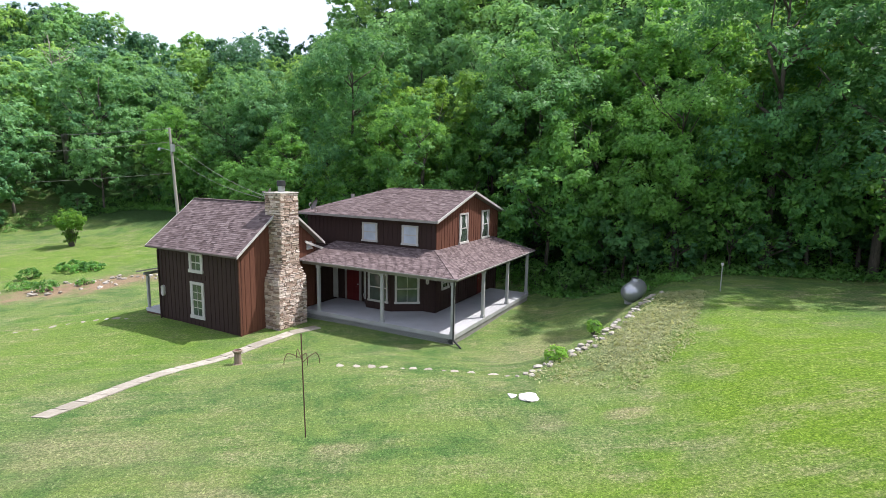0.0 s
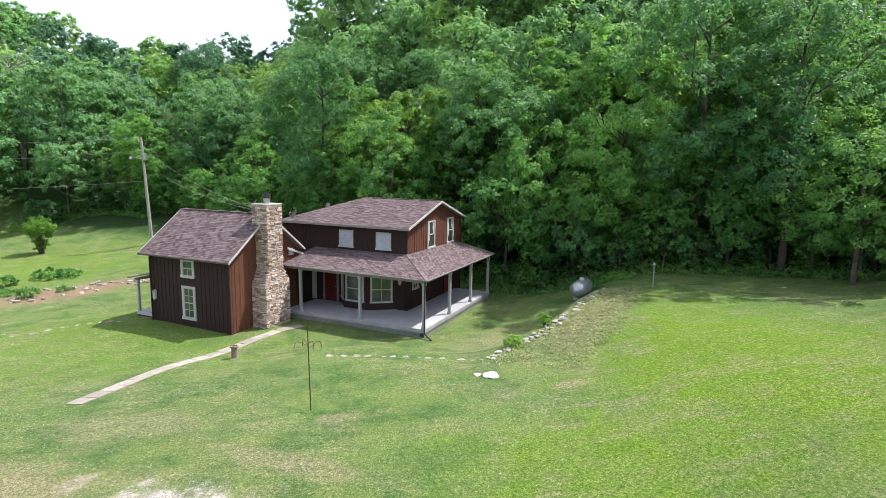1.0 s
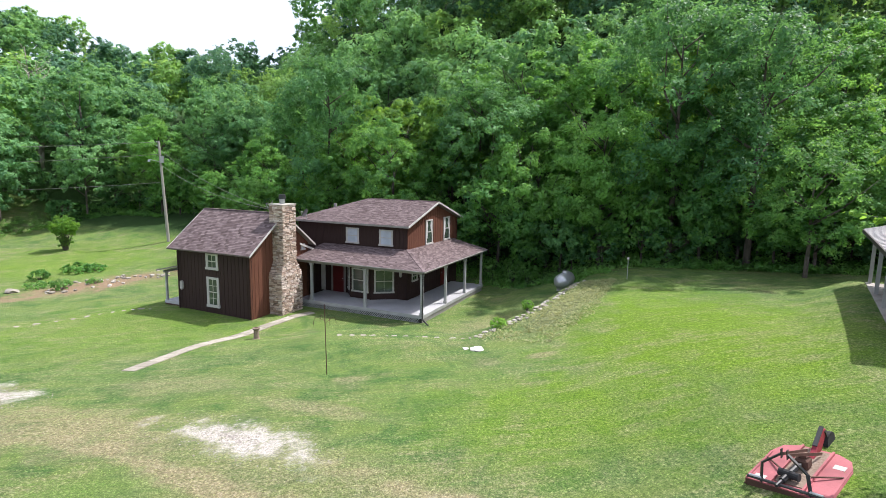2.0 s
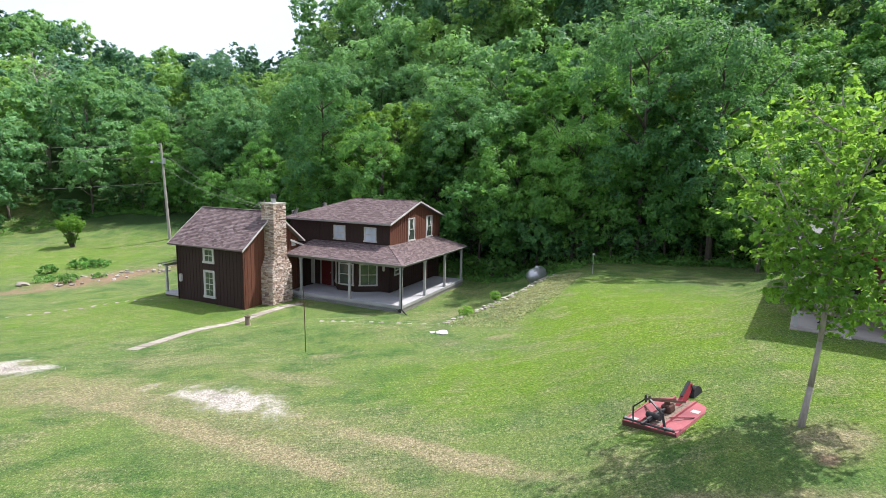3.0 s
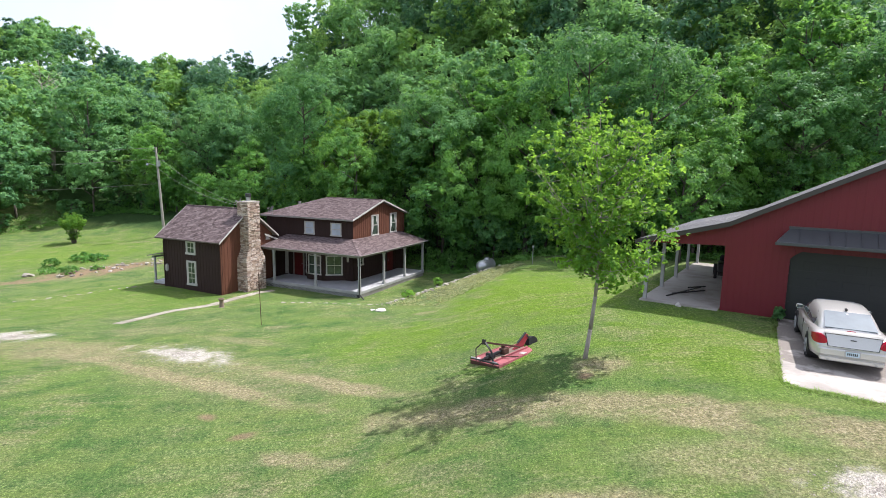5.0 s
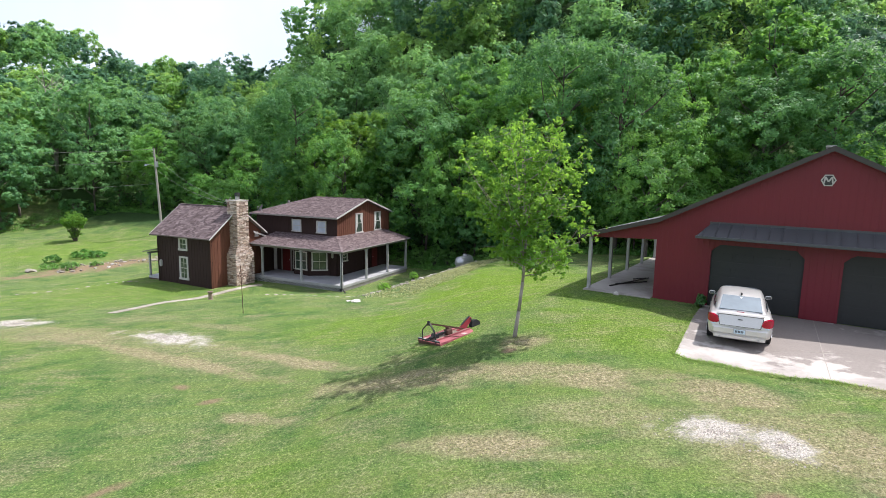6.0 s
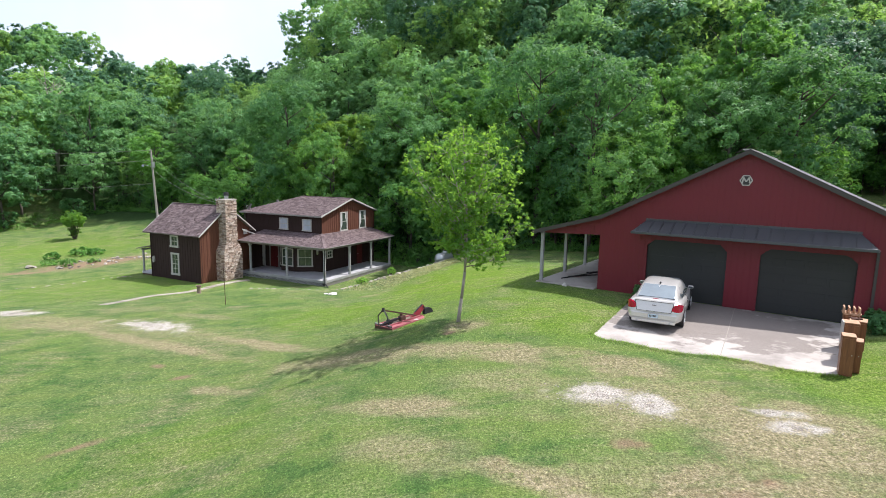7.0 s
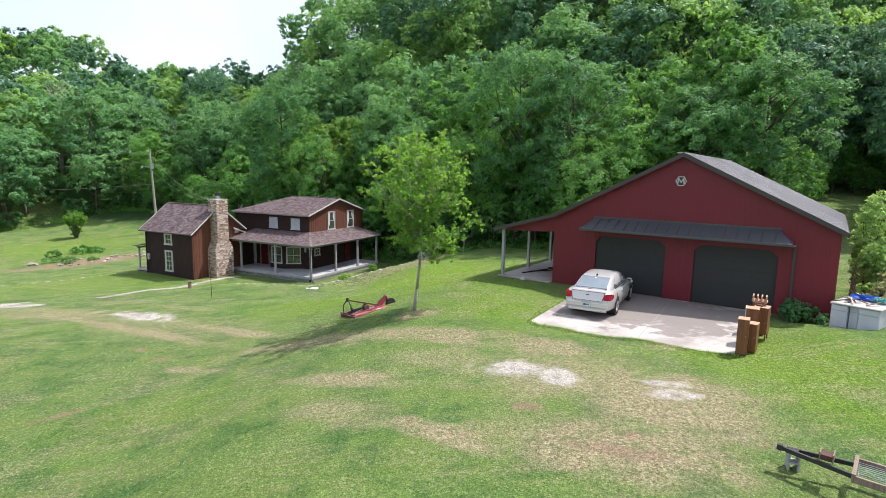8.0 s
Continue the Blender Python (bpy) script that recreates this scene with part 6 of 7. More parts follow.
def cabinets():
    """Old kitchen cabinets stood on end along the apron's edge."""
    spots = [(9.22, -6.45, 0.30, 0.40, 1.10, 4), (9.44, -5.95, 0.26, 0.42, 0.88, -3), (9.30, -5.1, 0.36, 0.44, 1.18, 6), (9.50, -4.3, 0.42, 0.50, 1.10, -4), (9.34, -3.6, 0.40, 0.45, 1.12, 3)]
    for i, (a, b, w, d, h, turn) in enumerate(spots):
        m = BARN @ pose(a, b, 0.026, 0, 0, turn)
        t = thing("cabinet", m, "old brown wooden cabinet standing on the concrete apron", "cabinet", "cabinets on the apron")
        z0 = 0.22 if i == 3 else 0.0
        part("carcass", boxed(-w / 2, w / 2, -d / 2, d / 2, z0, h, bevel=0.008), CABINET, t)
        part("top", boxed(-w / 2 - 0.004, w / 2 + 0.004, -d / 2 - 0.004, d / 2 + 0.004, h, h + 0.018), PALEWOOD, t, "paler bare wood top")
        part("cabinet_door", boxed(-w / 2 + 0.02, w / 2 - 0.02, -d / 2 - 0.018, -d / 2 - 0.001, z0 + 0.05, h - 0.05, bevel=0.004), CABINET, t)
        part("handle", rod(bmesh.new(), (w / 2 - 0.06, -d / 2 - 0.04, h * 0.55), (w / 2 - 0.06, -d / 2 - 0.018, h * 0.55), 0.012), METALGREY, t)
        if i == 3:
            for sx in (-1, 1):
                for sy in (-1, 1):
                    part("leg", boxed(sx * 0.17 - 0.02, sx * 0.17 + 0.02, sy * 0.21 - 0.02, sy * 0.21 + 0.02, 0.0, z0), CABINET, t)
        if i == 2:
            part("side_panel", boxed(-w / 2 - 0.03, -w / 2 - 0.004, -0.2, 0.2, 0.5, 1.2), WHITE, t, "white side panel")
    cr = thing("wooden_crate", BARN @ pose(9.34, -3.6, 0.03 + 1.14, 0, 0, 3), "pale slatted wooden rack lying on a cabinet", "crate")
    part("base", boxed(-0.24, 0.24, -0.2, 0.2, 0.0, 0.03), PALEWOOD, cr)
    for k in range(4):
        part("slat", boxed(-0.22 + k * 0.13, -0.18 + k * 0.13, -0.2, 0.2, 0.03, 0.2), PALEWOOD, cr)
    jk = thing("scrap_wood", BARN @ pose(9.50, -4.3, 0.03 + 1.12, 0, 0, 30), "loose reddish scraps on a cabinet top", "scrap")
    for k in range(4):
        part("scrap", boxed(-0.2 + 0.08 * k, 0.1 + 0.05 * k, -0.03, 0.03, 0.0, 0.03, pose(0, 0, 0.0, 0, 0, 45 * k)), RUST, jk)


cabinets()


def tub_stack():
    """A discarded spa shell wrapped in grey panels, piled with junk."""
    t = thing("junk_pile", BARN @ pose(12.3, -0.34, -0.02, 0, 0, -18) @ Matrix.Diagonal((0.8, 0.95, 1.1, 1)), "discarded grey panelled tub heaped with junk and blue tarp", "junk pile")
    for x0, x1, y0, y1 in ((-0.85, -0.22, -1.0, 0.9), (-0.20, 0.16, -0.86, 0.9), (0.18, 0.95, -1.0, 0.9)):
        p = part("panel", boxed(x0, x1, y0, y1, 0.0, 0.86, bevel=0.03), TUBGREY, t)
        for z in (0.12, 0.66):
            part("groove", boxed(x0 + 0.05, x1 - 0.05, y0 - 0.006, y0 - 0.001, z, z + 0.025), METALGREY, p)
    part("rim", boxed(-0.9, 1.0, -1.05, 0.95, 0.861, 0.92, bevel=0.02), WHITE, t)
    rng = random.Random(4)
    for k in range(16):
        x, y = rng.uniform(-0.75, 0.85), rng.uniform(-0.85, 0.8)
        a = rng.uniform(0, 3.1)
        L = rng.uniform(0.15, 0.4)
        part("scrap", beam(bmesh.new(), (x - L * math.cos(a), y - L * math.sin(a), 0.95), (x + L * math.cos(a), y + L * math.sin(a), 0.96 + rng.uniform(0, 0.1)), 0.05, 0.03), rng.choice((WHITE, DARKMETAL, WEATHERED, METALGREY)), t)
    for nm, mt, cx, cy, w, d in (("tarp", TARP, -0.1, 0.45, 0.5, 0.3), ("plastic_sheet", TEAL, 0.55, 0.3, 0.28, 0.3)):
        bm = bmesh.new()
        g = [[bm.verts.new((cx + (i / 7 - 0.5) * 2 * w, cy + (j / 7 - 0.5) * 2 * d, 0.97 + 0.12 * rng.random())) for i in range(8)] for j in range(8)]
        for j in range(7):
            for i in range(7):
                bm.faces.new((g[j][i], g[j][i + 1], g[j + 1][i + 1], g[j + 1][i]))
        bmesh.ops.solidify(bm, geom=bm.faces[:], thickness=0.01)
        part(nm, bm, mt, t, "crumpled " + nm.replace("_", " "))
    for k in range(5):
        part("pole", rod(bmesh.new(), (-0.78 + 0.04 * k, 0.5, 0.9), (-0.72 + 0.03 * k, 0.75, 2.0 - 0.2 * k), 0.02), RUST, t)
    part("hose", rod(bmesh.new(), (1.0, -0.3, 0.7), (1.25, 0.3, 0.1), 0.03), DARKMETAL, t)


tub_stack()


def trailer():
    """A small flat trailer, its tongue propped on a cinder block."""
    o = Vector((16.72, -11.40, 0))
    z = ground(16.7, -11.9)
    t = thing("utility_trailer", Matrix.Translation((o.x, o.y, z)) @ pose(0, 0, 0, 0, 0, -43), "old narrow trailer with a wire bed and rusty tongue", "trailer")
    H = 0.47
    for s in (-1, 1):
        part("tongue_rail", beam(bmesh.new(), (0.1, s * 0.03, H), (1.15, s * 0.26, H - 0.02), 0.05, 0.08), DARKMETAL, t)
        part("side_rail", beam(bmesh.new(), (1.15, s * 0.40, H), (3.6, s * 0.40, H - 0.05), 0.05, 0.12), WEATHERED, t)
    cp = part("coupler", rod(bmesh.new(), (0.0, 0, H - 0.04), (0.0, 0, H + 0.06), 0.06, 0.05, 12), DARKMETAL, t)
    part("coupler_neck", beam(bmesh.new(), (0.0, 0, H), (0.3, 0, H), 0.07, 0.07), DARKMETAL, cp)
    wn_ = part("winch_box", boxed(0.64, 0.82, -0.12, 0.12, H + 0.05, H + 0.15), RUST, t, "rusty box on the tongue")
    part("winch_frame", boxed(0.62, 0.64, -0.14, 0.14, H + 0.04, H + 0.19), WEATHERED, wn_)
    part("winch_frame", boxed(0.82, 0.84, -0.14, 0.14, H + 0.04, H + 0.19), WEATHERED, wn_)
    part("front_board", boxed(1.12, 1.18, -0.44, 0.44, H - 0.06, H + 0.10), WEATHERED, t)
    for k in range(4):
        part("cross_member", boxed(1.6 + 0.6 * k, 1.66 + 0.6 * k, -0.38, 0.38, H - 0.08, H - 0.03), DARKMETAL, t)
    rng = random.Random(9)
    for k in range(18):
        x = 1.2 + rng.random() * 2.3
        y = rng.uniform(-0.36, 0.36)
        pts = [Vector((x, y, H + 0.02))]
        an = rng.uniform(0, 6.28)
        for j in range(5):
            an += rng.uniform(-0.6, 0.6)
            q = pts[-1] + Vector((math.cos(an) * 0.16, math.sin(an) * 0.12, rng.uniform(-0.03, 0.05)))
            q.y = max(-0.37, min(0.37, q.y))
            q.x = max(1.2, min(3.55, q.x))
            q.z = max(H, q.z)
            pts.append(q)
        bm = bmesh.new()
        tube(bm, [p + Vector((0.001 * i, 0, 0.001 * i)) for i, p in enumerate(pts)], 0.008, 4)
        part("wire", bm, METALGREY, t)
    for k in range(10):
        y = -0.36 + 0.08 * k
        part("mesh_wire", rod(bmesh.new(), (1.18, y, H), (3.58, y, H - 0.03), 0.006, n=4), METALGREY, t)
    for s in (-1, 1):
        w = part("wheel", rod(bmesh.new(), (2.7, s * 0.46, 0.25), (2.7, s * 0.62, 0.25), 0.25, n=18), TYRE, t)
        part("hub", rod(bmesh.new(), (2.7, s * 0.61, 0.25), (2.7, s * 0.63, 0.25), 0.12, n=12), RUST, w)
    part("axle", rod(bmesh.new(), (2.7, -0.5, 0.25), (2.7, 0.5, 0.25), 0.03), RUST, t)
    part("spring", boxed(2.65, 2.75, -0.42, 0.42, 0.26, H - 0.06), RUST, t)
    # block with its two hollows
    b = thing("cinder_block", Matrix.Translation((o.x, o.y, z)) @ pose(0.28, 0.0, -0.01, 0, 0, -43) @ pose(0, 0, 0, 0, 0, 20), "grey cinder block standing on end under a trailer tongue", "cinder block")
    bm = bmesh.new()
    for z0, z1 in ((0.0, 0.035), (0.18, 0.215), (0.36, 0.395)):
        box(bm, -0.1, 0.1, -0.1, 0.1, z0, z1)
    for s in (-1, 1):
        for z0, z1 in ((0.035, 0.18), (0.215, 0.36)):
            box(bm, s * 0.0825 - 0.0175, s * 0.0825 + 0.0175, -0.1, 0.1, z0, z1)
    part("block", bm, BLOCK, b)


trailer()


def lean_to_things():
    t = thing("scrap_rods", BARN @ pose(-1.6, 2.2, 0.05), "long dark rods lying on the lean-to floor", "scrap")
    for k, (p, q) in enumerate((((-0.6, -1.2, 0.02), (0.3, 1.6, 0.05)), ((-0.5, -0.6, 0.03), (0.55, 0.9, 0.04)), ((-0.2, 1.2, 0.03), (0.5, 1.5, 0.12)))):
        part("rod", rod(bmesh.new(), p, q, 0.03, n=6), DARKMETAL, t)
    t = thing("garden_tractor", BARN @ pose(-0.85, 7.6, 0.046, 0, 0, 8), "dark garden machine parked under the lean-to roof", "tractor")
    part("hood", boxed(-0.35, 0.35, -0.9, 0.1, 0.35, 0.85, bevel=0.06), DARKMETAL, t)
    part("seat", boxed(-0.25, 0.25, 0.45, 0.9, 0.6, 1.05, bevel=0.06), TYRE, t)
    part("chassis", boxed(-0.3, 0.3, -0.9, 0.9, 0.2, 0.345), DARKMETAL, t)
    part("steering_wheel", rod(bmesh.new(), (0, 0.22, 0.95), (0, 0.26, 1.0), 0.17, n=14), TYRE, t)
    for x in (-0.42, 0.42):
        part("wheel", rod(bmesh.new(), (x - 0.1, 0.55, 0.3), (x + 0.1, 0.55, 0.3), 0.3, n=16), TYRE, t)
        part("wheel", rod(bmesh.new(), (x - 0.07, -0.6, 0.2), (x + 0.07, -0.6, 0.2), 0.2, n=16), TYRE, t)
    t = thing("storage_shelf", BARN @ pose(-0.35, 10.6, 0.046), "dark cluttered shelf against the barn wall", "shelf")
    for z in (0.1, 0.7, 1.3):
        part("shelf_board", boxed(-0.25, 0.25, -0.7, 0.7, z, z + 0.04), WEATHERED, t)
    for x in (-0.23, 0.23):
        for y in (-0.68, 0.68):
            part("upright", boxed(x - 0.02, x + 0.02, y - 0.02, y + 0.02, 0, 1.8), DARKMETAL, t)
    rock((14.94, 6.05), 0.16, PALESTONE, "white stone at the lean-to corner", 91)


def rock_mesh(bm, r, seed, flat=0.6):
    rng = random.Random(seed)
    bmesh.ops.create_icosphere(bm, subdivisions=1 if r < 0.25 else 2, radius=r)
    k = [rng.uniform(0.75, 1.3), rng.uniform(0.7, 1.1), flat * rng.uniform(0.8, 1.2)]
    off = Vector((rng.random() * 50, rng.random() * 50, 0))
    for v in bm.verts:
        n = 1 + 0.5 * noise.noise(v.co / r * 1.1 + off) + 0.3 * noise.noise(v.co / r * 3 + off)
        v.co = Vector((v.co.x * k[0], v.co.y * k[1], v.co.z * k[2])) * n
    return bm


def rock(p, r, mat, label, seed, flat=0.6, parent=None, sink=0.35):
    ob = part("rock" if parent is None else "stone", rock_mesh(bmesh.new(), r, seed, flat), mat, parent)
    ob.matrix_world = pose(p[0], p[1], ground(*p) + r * flat * (1 - sink) * 0.6, 0, 0, seed * 37 % 360)
    return tagged(ob, label, "rock") if parent is None else ob


lean_to_things()


def stone_edging():
    """The rough stone edging between the yard and the bank, and flat stones set in the grass."""
    rng = random.Random(12)
    t = thing("stone_edging", Matrix(), "low curving edging of rough pale field stones", "stone edging")
    way = [(crest(v), v) for v in (-5.2, -3.6, -1.9, 0.4, 2.7, 5.0, 7.4)]
    k = 0
    for (u0, v0), (u1, v1) in zip(way, way[1:]):
        L = math.hypot(u1 - u0, v1 - v0)
        s = 0.0
        while s < L:
            f = s / L
            for row in range(2 if rng.random() < 0.35 else 1):
                p = HOUSE @ Vector((u0 + (u1 - u0) * f + rng.uniform(-0.12, 0.12) + row * 0.28, v0 + (v1 - v0) * f + rng.uniform(-0.1, 0.1), 0))
                rock((p.x, p.y), rng.uniform(0.09, 0.17), ROCK, "", 200 + k, rng.uniform(0.4, 0.65), t)
                k += 1
            s += rng.uniform(0.26, 0.42)
    t = thing("stepping_stones", Matrix(), "flat pale stones set in a line in the grass", "stepping stones")
    for u, v, r in ((-0.95, -6.88, 0.24), (-0.35, -6.66, 0.2), (0.1, -6.45, 0.26), (0.5, -6.24, 0.24), (1.15, -6.04, 0.12), (1.5, -5.9, 0.25), (1.95, -5.68, 0.24), (2.5, -5.5, 0.14), (2.85, -5.38, 0.22), (3.4, -5.15, 0.2), (4.2, -5.1, 0.27), (4.75, -5.2, 0.14)):
        p = HOUSE @ Vector((u, v, 0))
        rock((p.x, p.y), r * 0.75, SLABSTONE, "", 300 + int(u * 10), 0.12, t, 0.9)
    for k in range(13):
        f = k / 12
        p = HOUSE @ Vector((-16.5 - 6.0 * f + rng.uniform(-0.1, 0.1), -5.2 - 5.5 * f * f - 1.2 * f, 0))
        rock((p.x, p.y), rng.uniform(0.10, 0.22), ROCK, "", 330 + k, 0.13, t)
    rock(on_house_plan(5.6, -7.02), 0.2, PALESTONE, "large flat white stone in the lawn", 41, 0.22)
    rock(on_house_plan(6.1, -6.98), 0.3, PALESTONE, "large flat white stone in the lawn", 44, 0.22)
    for k in range(44):
        f = rng.random()
        x, y = -29.3 + 8.5 * f + rng.uniform(-0.8, 0.8), 34.5 + 6.5 * f + rng.uniform(-2.2, 2.2)
        rock((x, y), rng.uniform(0.10, 0.26), ROCK, "weathered stone in the bare garden bed", 400 + k, 0.6)
    rock((-30.6, 35.5), 0.45, ROCK, "large pale boulder by the garden bed", 77, 0.5)


stone_edging()


def bank_weeds():
    """Rough weeds on the bank above the stone edging."""
    rng = np.random.default_rng(90)
    c, r = [], []
    for _ in range(1300):
        v = rng.uniform(-5.4, 7.5)
        f = rng.random()
        u = crest(v) + 0.25 + f * (2.9 - 0.12 * v)
        p = HOUSE @ Vector((u, v, 0))
        c.append((p.x, p.y, ground(p.x, p.y) + 0.03))
        r.append(rng.uniform(0.08, 0.28))
    v, f = leaves(rng, np.array(c), np.array(r), 12000, 0.085, 0.9, 0.4, 0.0, True)
    ob = mesh_np("weeds", v, f, LEAF_WEED)
    tagged(ob, "rough grey-green weeds on the bank above the stone edging", "weeds", kind="stuff")


bank_weeds()


def path():
    """The walk of pale slabs from the porch down the lawn."""
    rng = random.Random(3)
    base = tagged(new("pavement"), "narrow walk of pale stone slabs across the lawn", "path", kind="structure")
    way = [(-7.0, -1.2), (-7.42, -2.6), (-7.5, -5.0), (-7.45, -8.6), (-6.9, -11.2), (-6.2, -13.9)]
    pts = [HOUSE @ Vector((*p, 0)) for p in way]
    for a, b in zip(pts, pts[1:]):
        L = (b - a).length
        n = max(1, round(L / 0.72))
        d = (b - a).normalized()
        side = Vector((-d.y, d.x, 0))
        for k in range(n):
            split = rng.random() < 0.45
            for lo, hi in (((-0.31, -0.01), (0.01, 0.31)) if split else ((-0.31, 0.31),)):
                bm = bmesh.new()
                c = [a + d * (L * k / n + 0.012) + side * lo, a + d * (L * k / n + 0.012) + side * hi, a + d * (L * (k + 1) / n - 0.012) + side * hi, a + d * (L * (k + 1) / n - 0.012) + side * lo]
                c = [p + Vector((rng.uniform(-0.02, 0.02), rng.uniform(-0.02, 0.02), 0)) for p in c]
                lift = rng.uniform(0.02, 0.035)
                q = [Vector((p.x, p.y, ground(p.x, p.y) + lift)) for p in reversed(c)]
                prism(bm, q, (0, 0, -0.12))
                bmesh.ops.recalc_face_normals(bm, faces=bm.faces)
                part("slab", bm, SLABSTONE, base)


path()


def tank():
    p = HOUSE @ Vector((6.55, 8.3, 0))
    t = thing("propane_tank", Matrix.Translation((p.x, p.y, ground(p.x, p.y))) @ pose(0, 0, 0, 0, 0, -28.3 - 4), "silver horizontal propane tank beside the stone edging", "propane tank")
    rings = []
    R, Lh = 0.50, 0.78
    prof = [(-Lh - 0.42, 0.06), (-Lh - 0.36, 0.24), (-Lh - 0.22, 0.38), (-Lh, R), (Lh, R), (Lh + 0.22, 0.38), (Lh + 0.36, 0.24), (Lh + 0.42, 0.06)]
    for y, r in prof:
        rings.append([(r * math.cos(2 * math.pi * i / 24), y, 0.68 + r * math.sin(2 * math.pi * i / 24)) for i in range(24)])
    part("vessel", loft(bmesh.new(), rings), TANK, t, smooth=True)
    dm = part("dome", rod(bmesh.new(), (0, 0.1, 1.12), (0, 0.1, 1.32), 0.2, 0.17, 14), TANK, t)
    part("dome_lid", rod(bmesh.new(), (0, 0.1, 1.32), (0, 0.1, 1.35), 0.19, 0.12, 14), DARKMETAL, dm)
    for y in (-0.55, 0.55):
        part("saddle", boxed(-0.32, 0.32, y - 0.06, y + 0.06, 0.0, 0.32), BLOCK, t)
        part("band", rod(bmesh.new(), (0, y - 0.02, 0.68), (0, y + 0.02, 0.68), 0.476, n=24), METALGREY, t)


tank()


def yard_posts():
    x, y = 13.35, 25.3
    t = thing("standpipe", pose(x, y, ground(x, y)), "thin grey pipe with a white cap", "standpipe")
    part("pipe", rod(bmesh.new(), (0, 0, -0.2), (0, 0, 3.72 - ground(x, y)), 0.024), POSTGREY, t)
    part("cap", rod(bmesh.new(), (0, 0, 3.70 - ground(x, y)), (0, 0, 3.83 - ground(x, y)), 0.07, 0.06, 12), WHITE, t)
    x, y = -3.41, 12.71
    t = thing("plant_hanger", pose(x, y, ground(x, y), 0, 0, 15), "tall rusty iron hanger with four curved hooks", "plant hanger")
    part("stake", rod(bmesh.new(), (0, 0, -0.2), (-0.06, 0, 2.72), 0.016, n=6), RUST, t)
    for k in range(4):
        a = k * math.pi / 2 + 0.3
        bm = bmesh.new()
        pts = [Vector((-0.05, 0, 1.98 + 0.05 * k))]
        for j in range(1, 8):
            f = j / 7
            r = 0.45 * math.sin(f * math.pi / 2)
            pts.append(Vector((-0.05 + math.cos(a) * r, math.sin(a) * r, 1.98 + 0.05 * k + 0.2 * math.sin(f * math.pi * 0.8) - 0.5 * max(0, f - 0.6))))
        tube(bm, pts, 0.009, 5)
        part("hook", bm, RUST, t)
    x, y = -8.19, 20.65
    t = thing("planter", pose(x, y, ground(x, y)), "small brown pedestal planter beside the walk", "planter")
    rings = [[(r * math.cos(2 * math.pi * i / 14), r * math.sin(2 * math.pi * i / 14), z) for i in range(14)] for z, r in ((-0.05, 0.19), (0.03, 0.19), (0.06, 0.14), (0.48, 0.13), (0.54, 0.19), (0.60, 0.19), (0.61, 0.13), (0.55, 0.12))]
    part("pedestal", loft(bmesh.new(), rings), WEATHERED, t)
    part("soil", rod(bmesh.new(), (0, 0, 0.55), (0, 0, 0.58), 0.125, n=12), RUST, t)


yard_posts()


def power_line():
    x, y = -26.9, 53.4
    z = ground(x, y)
    t = thing("utility_pole", pose(x, y, z), "weathered wooden utility pole with a lamp and transformer", "utility pole")
    top = 11.5 - z
    part("pole", rod(bmesh.new(), (0.42, 0.15, -0.5), (0, 0, top), 0.17, 0.11, 12), POLEWOOD, t)
    tr = part("transformer", rod(bmesh.new(), (0.28, -0.1, top - 2.3), (0.28, -0.1, top - 1.6), 0.2, n=14), METALGREY, t, "grey transformer can")
    part("bushing", rod(bmesh.new(), (0.28, -0.1, top - 1.6), (0.28, -0.1, top - 1.4), 0.05), DARKMETAL, tr)
    part("bracket", beam(bmesh.new(), (0, 0, top - 1.9), (0.28, -0.1, top - 1.9), 0.06, 0.06), DARKMETAL, t)
    la = part("lamp_arm", rod(bmesh.new(), (0, 0, top - 2.2), (-0.9, -0.3, top - 1.95), 0.03), METALGREY, t)
    part("lamp_head", rod(bmesh.new(), (-0.95, -0.32, top - 2.2), (-0.95, -0.32, top - 1.95), 0.16, 0.08, 12), METALGREY, la)
    for k in (0.1, 0.5):
        part("insulator", rod(bmesh.new(), (-0.14, 0, top - k), (-0.26, 0, top - k), 0.05), METALGREY, t)

    def wire(a, b, sag, r=0.02):
        bm = bmesh.new()
        a, b = Vector(a), Vector(b)
        tube(bm, [a.lerp(b, k / 18) - Vector((0, 0, sag * 4 * (k / 18) * (1 - k / 18))) for k in range(19)], r, 5)
        w = part("power_line", bm, GREYTRIM)
        tagged(w, "thin grey overhead line strung from the utility pole", "power line", "overhead lines")
    far = Vector((-75.0, 74.0, 0))
    for dz, fz, dy in ((11.4, 10.9, 0.0), (10.1, 8.4, 0.2), (7.1, 4.6, 0.4)):
        wire((x - 0.15, y, dz), (far.x, far.y + dy, fz), 0.4)
    p = HOUSE @ Vector((-9.9, -0.6, 6.2))
    wire((x + 0.1, y, 10.6), p, 0.7, 0.012)
    wire((x + 0.1, y, 9.0), p, 0.7, 0.012)


power_line()


def shrub(name, x, y, w, h, count, size, leaf, seed, label, category="shrub", stems=7):
    rng = np.random.default_rng(seed)
    t = thing(name, pose(x, y, ground(x, y)), label, category)
    for k in range(stems):
        a = k * 2.4
        part("stem", rod(bmesh.new(), (0, 0, -0.1), (math.cos(a) * w * 0.5, math.sin(a) * w * 0.5, h * 0.7), 0.02 + 0.006 * h, 0.006, 5), BARK, t)
    v, f = billow_crown(rng, w, h * 1.15, -0.1 * h, count, size, int(18 * max(1, 1.2 * h / w)), 7)
    mesh_np("foliage", v, f, leaf, t)


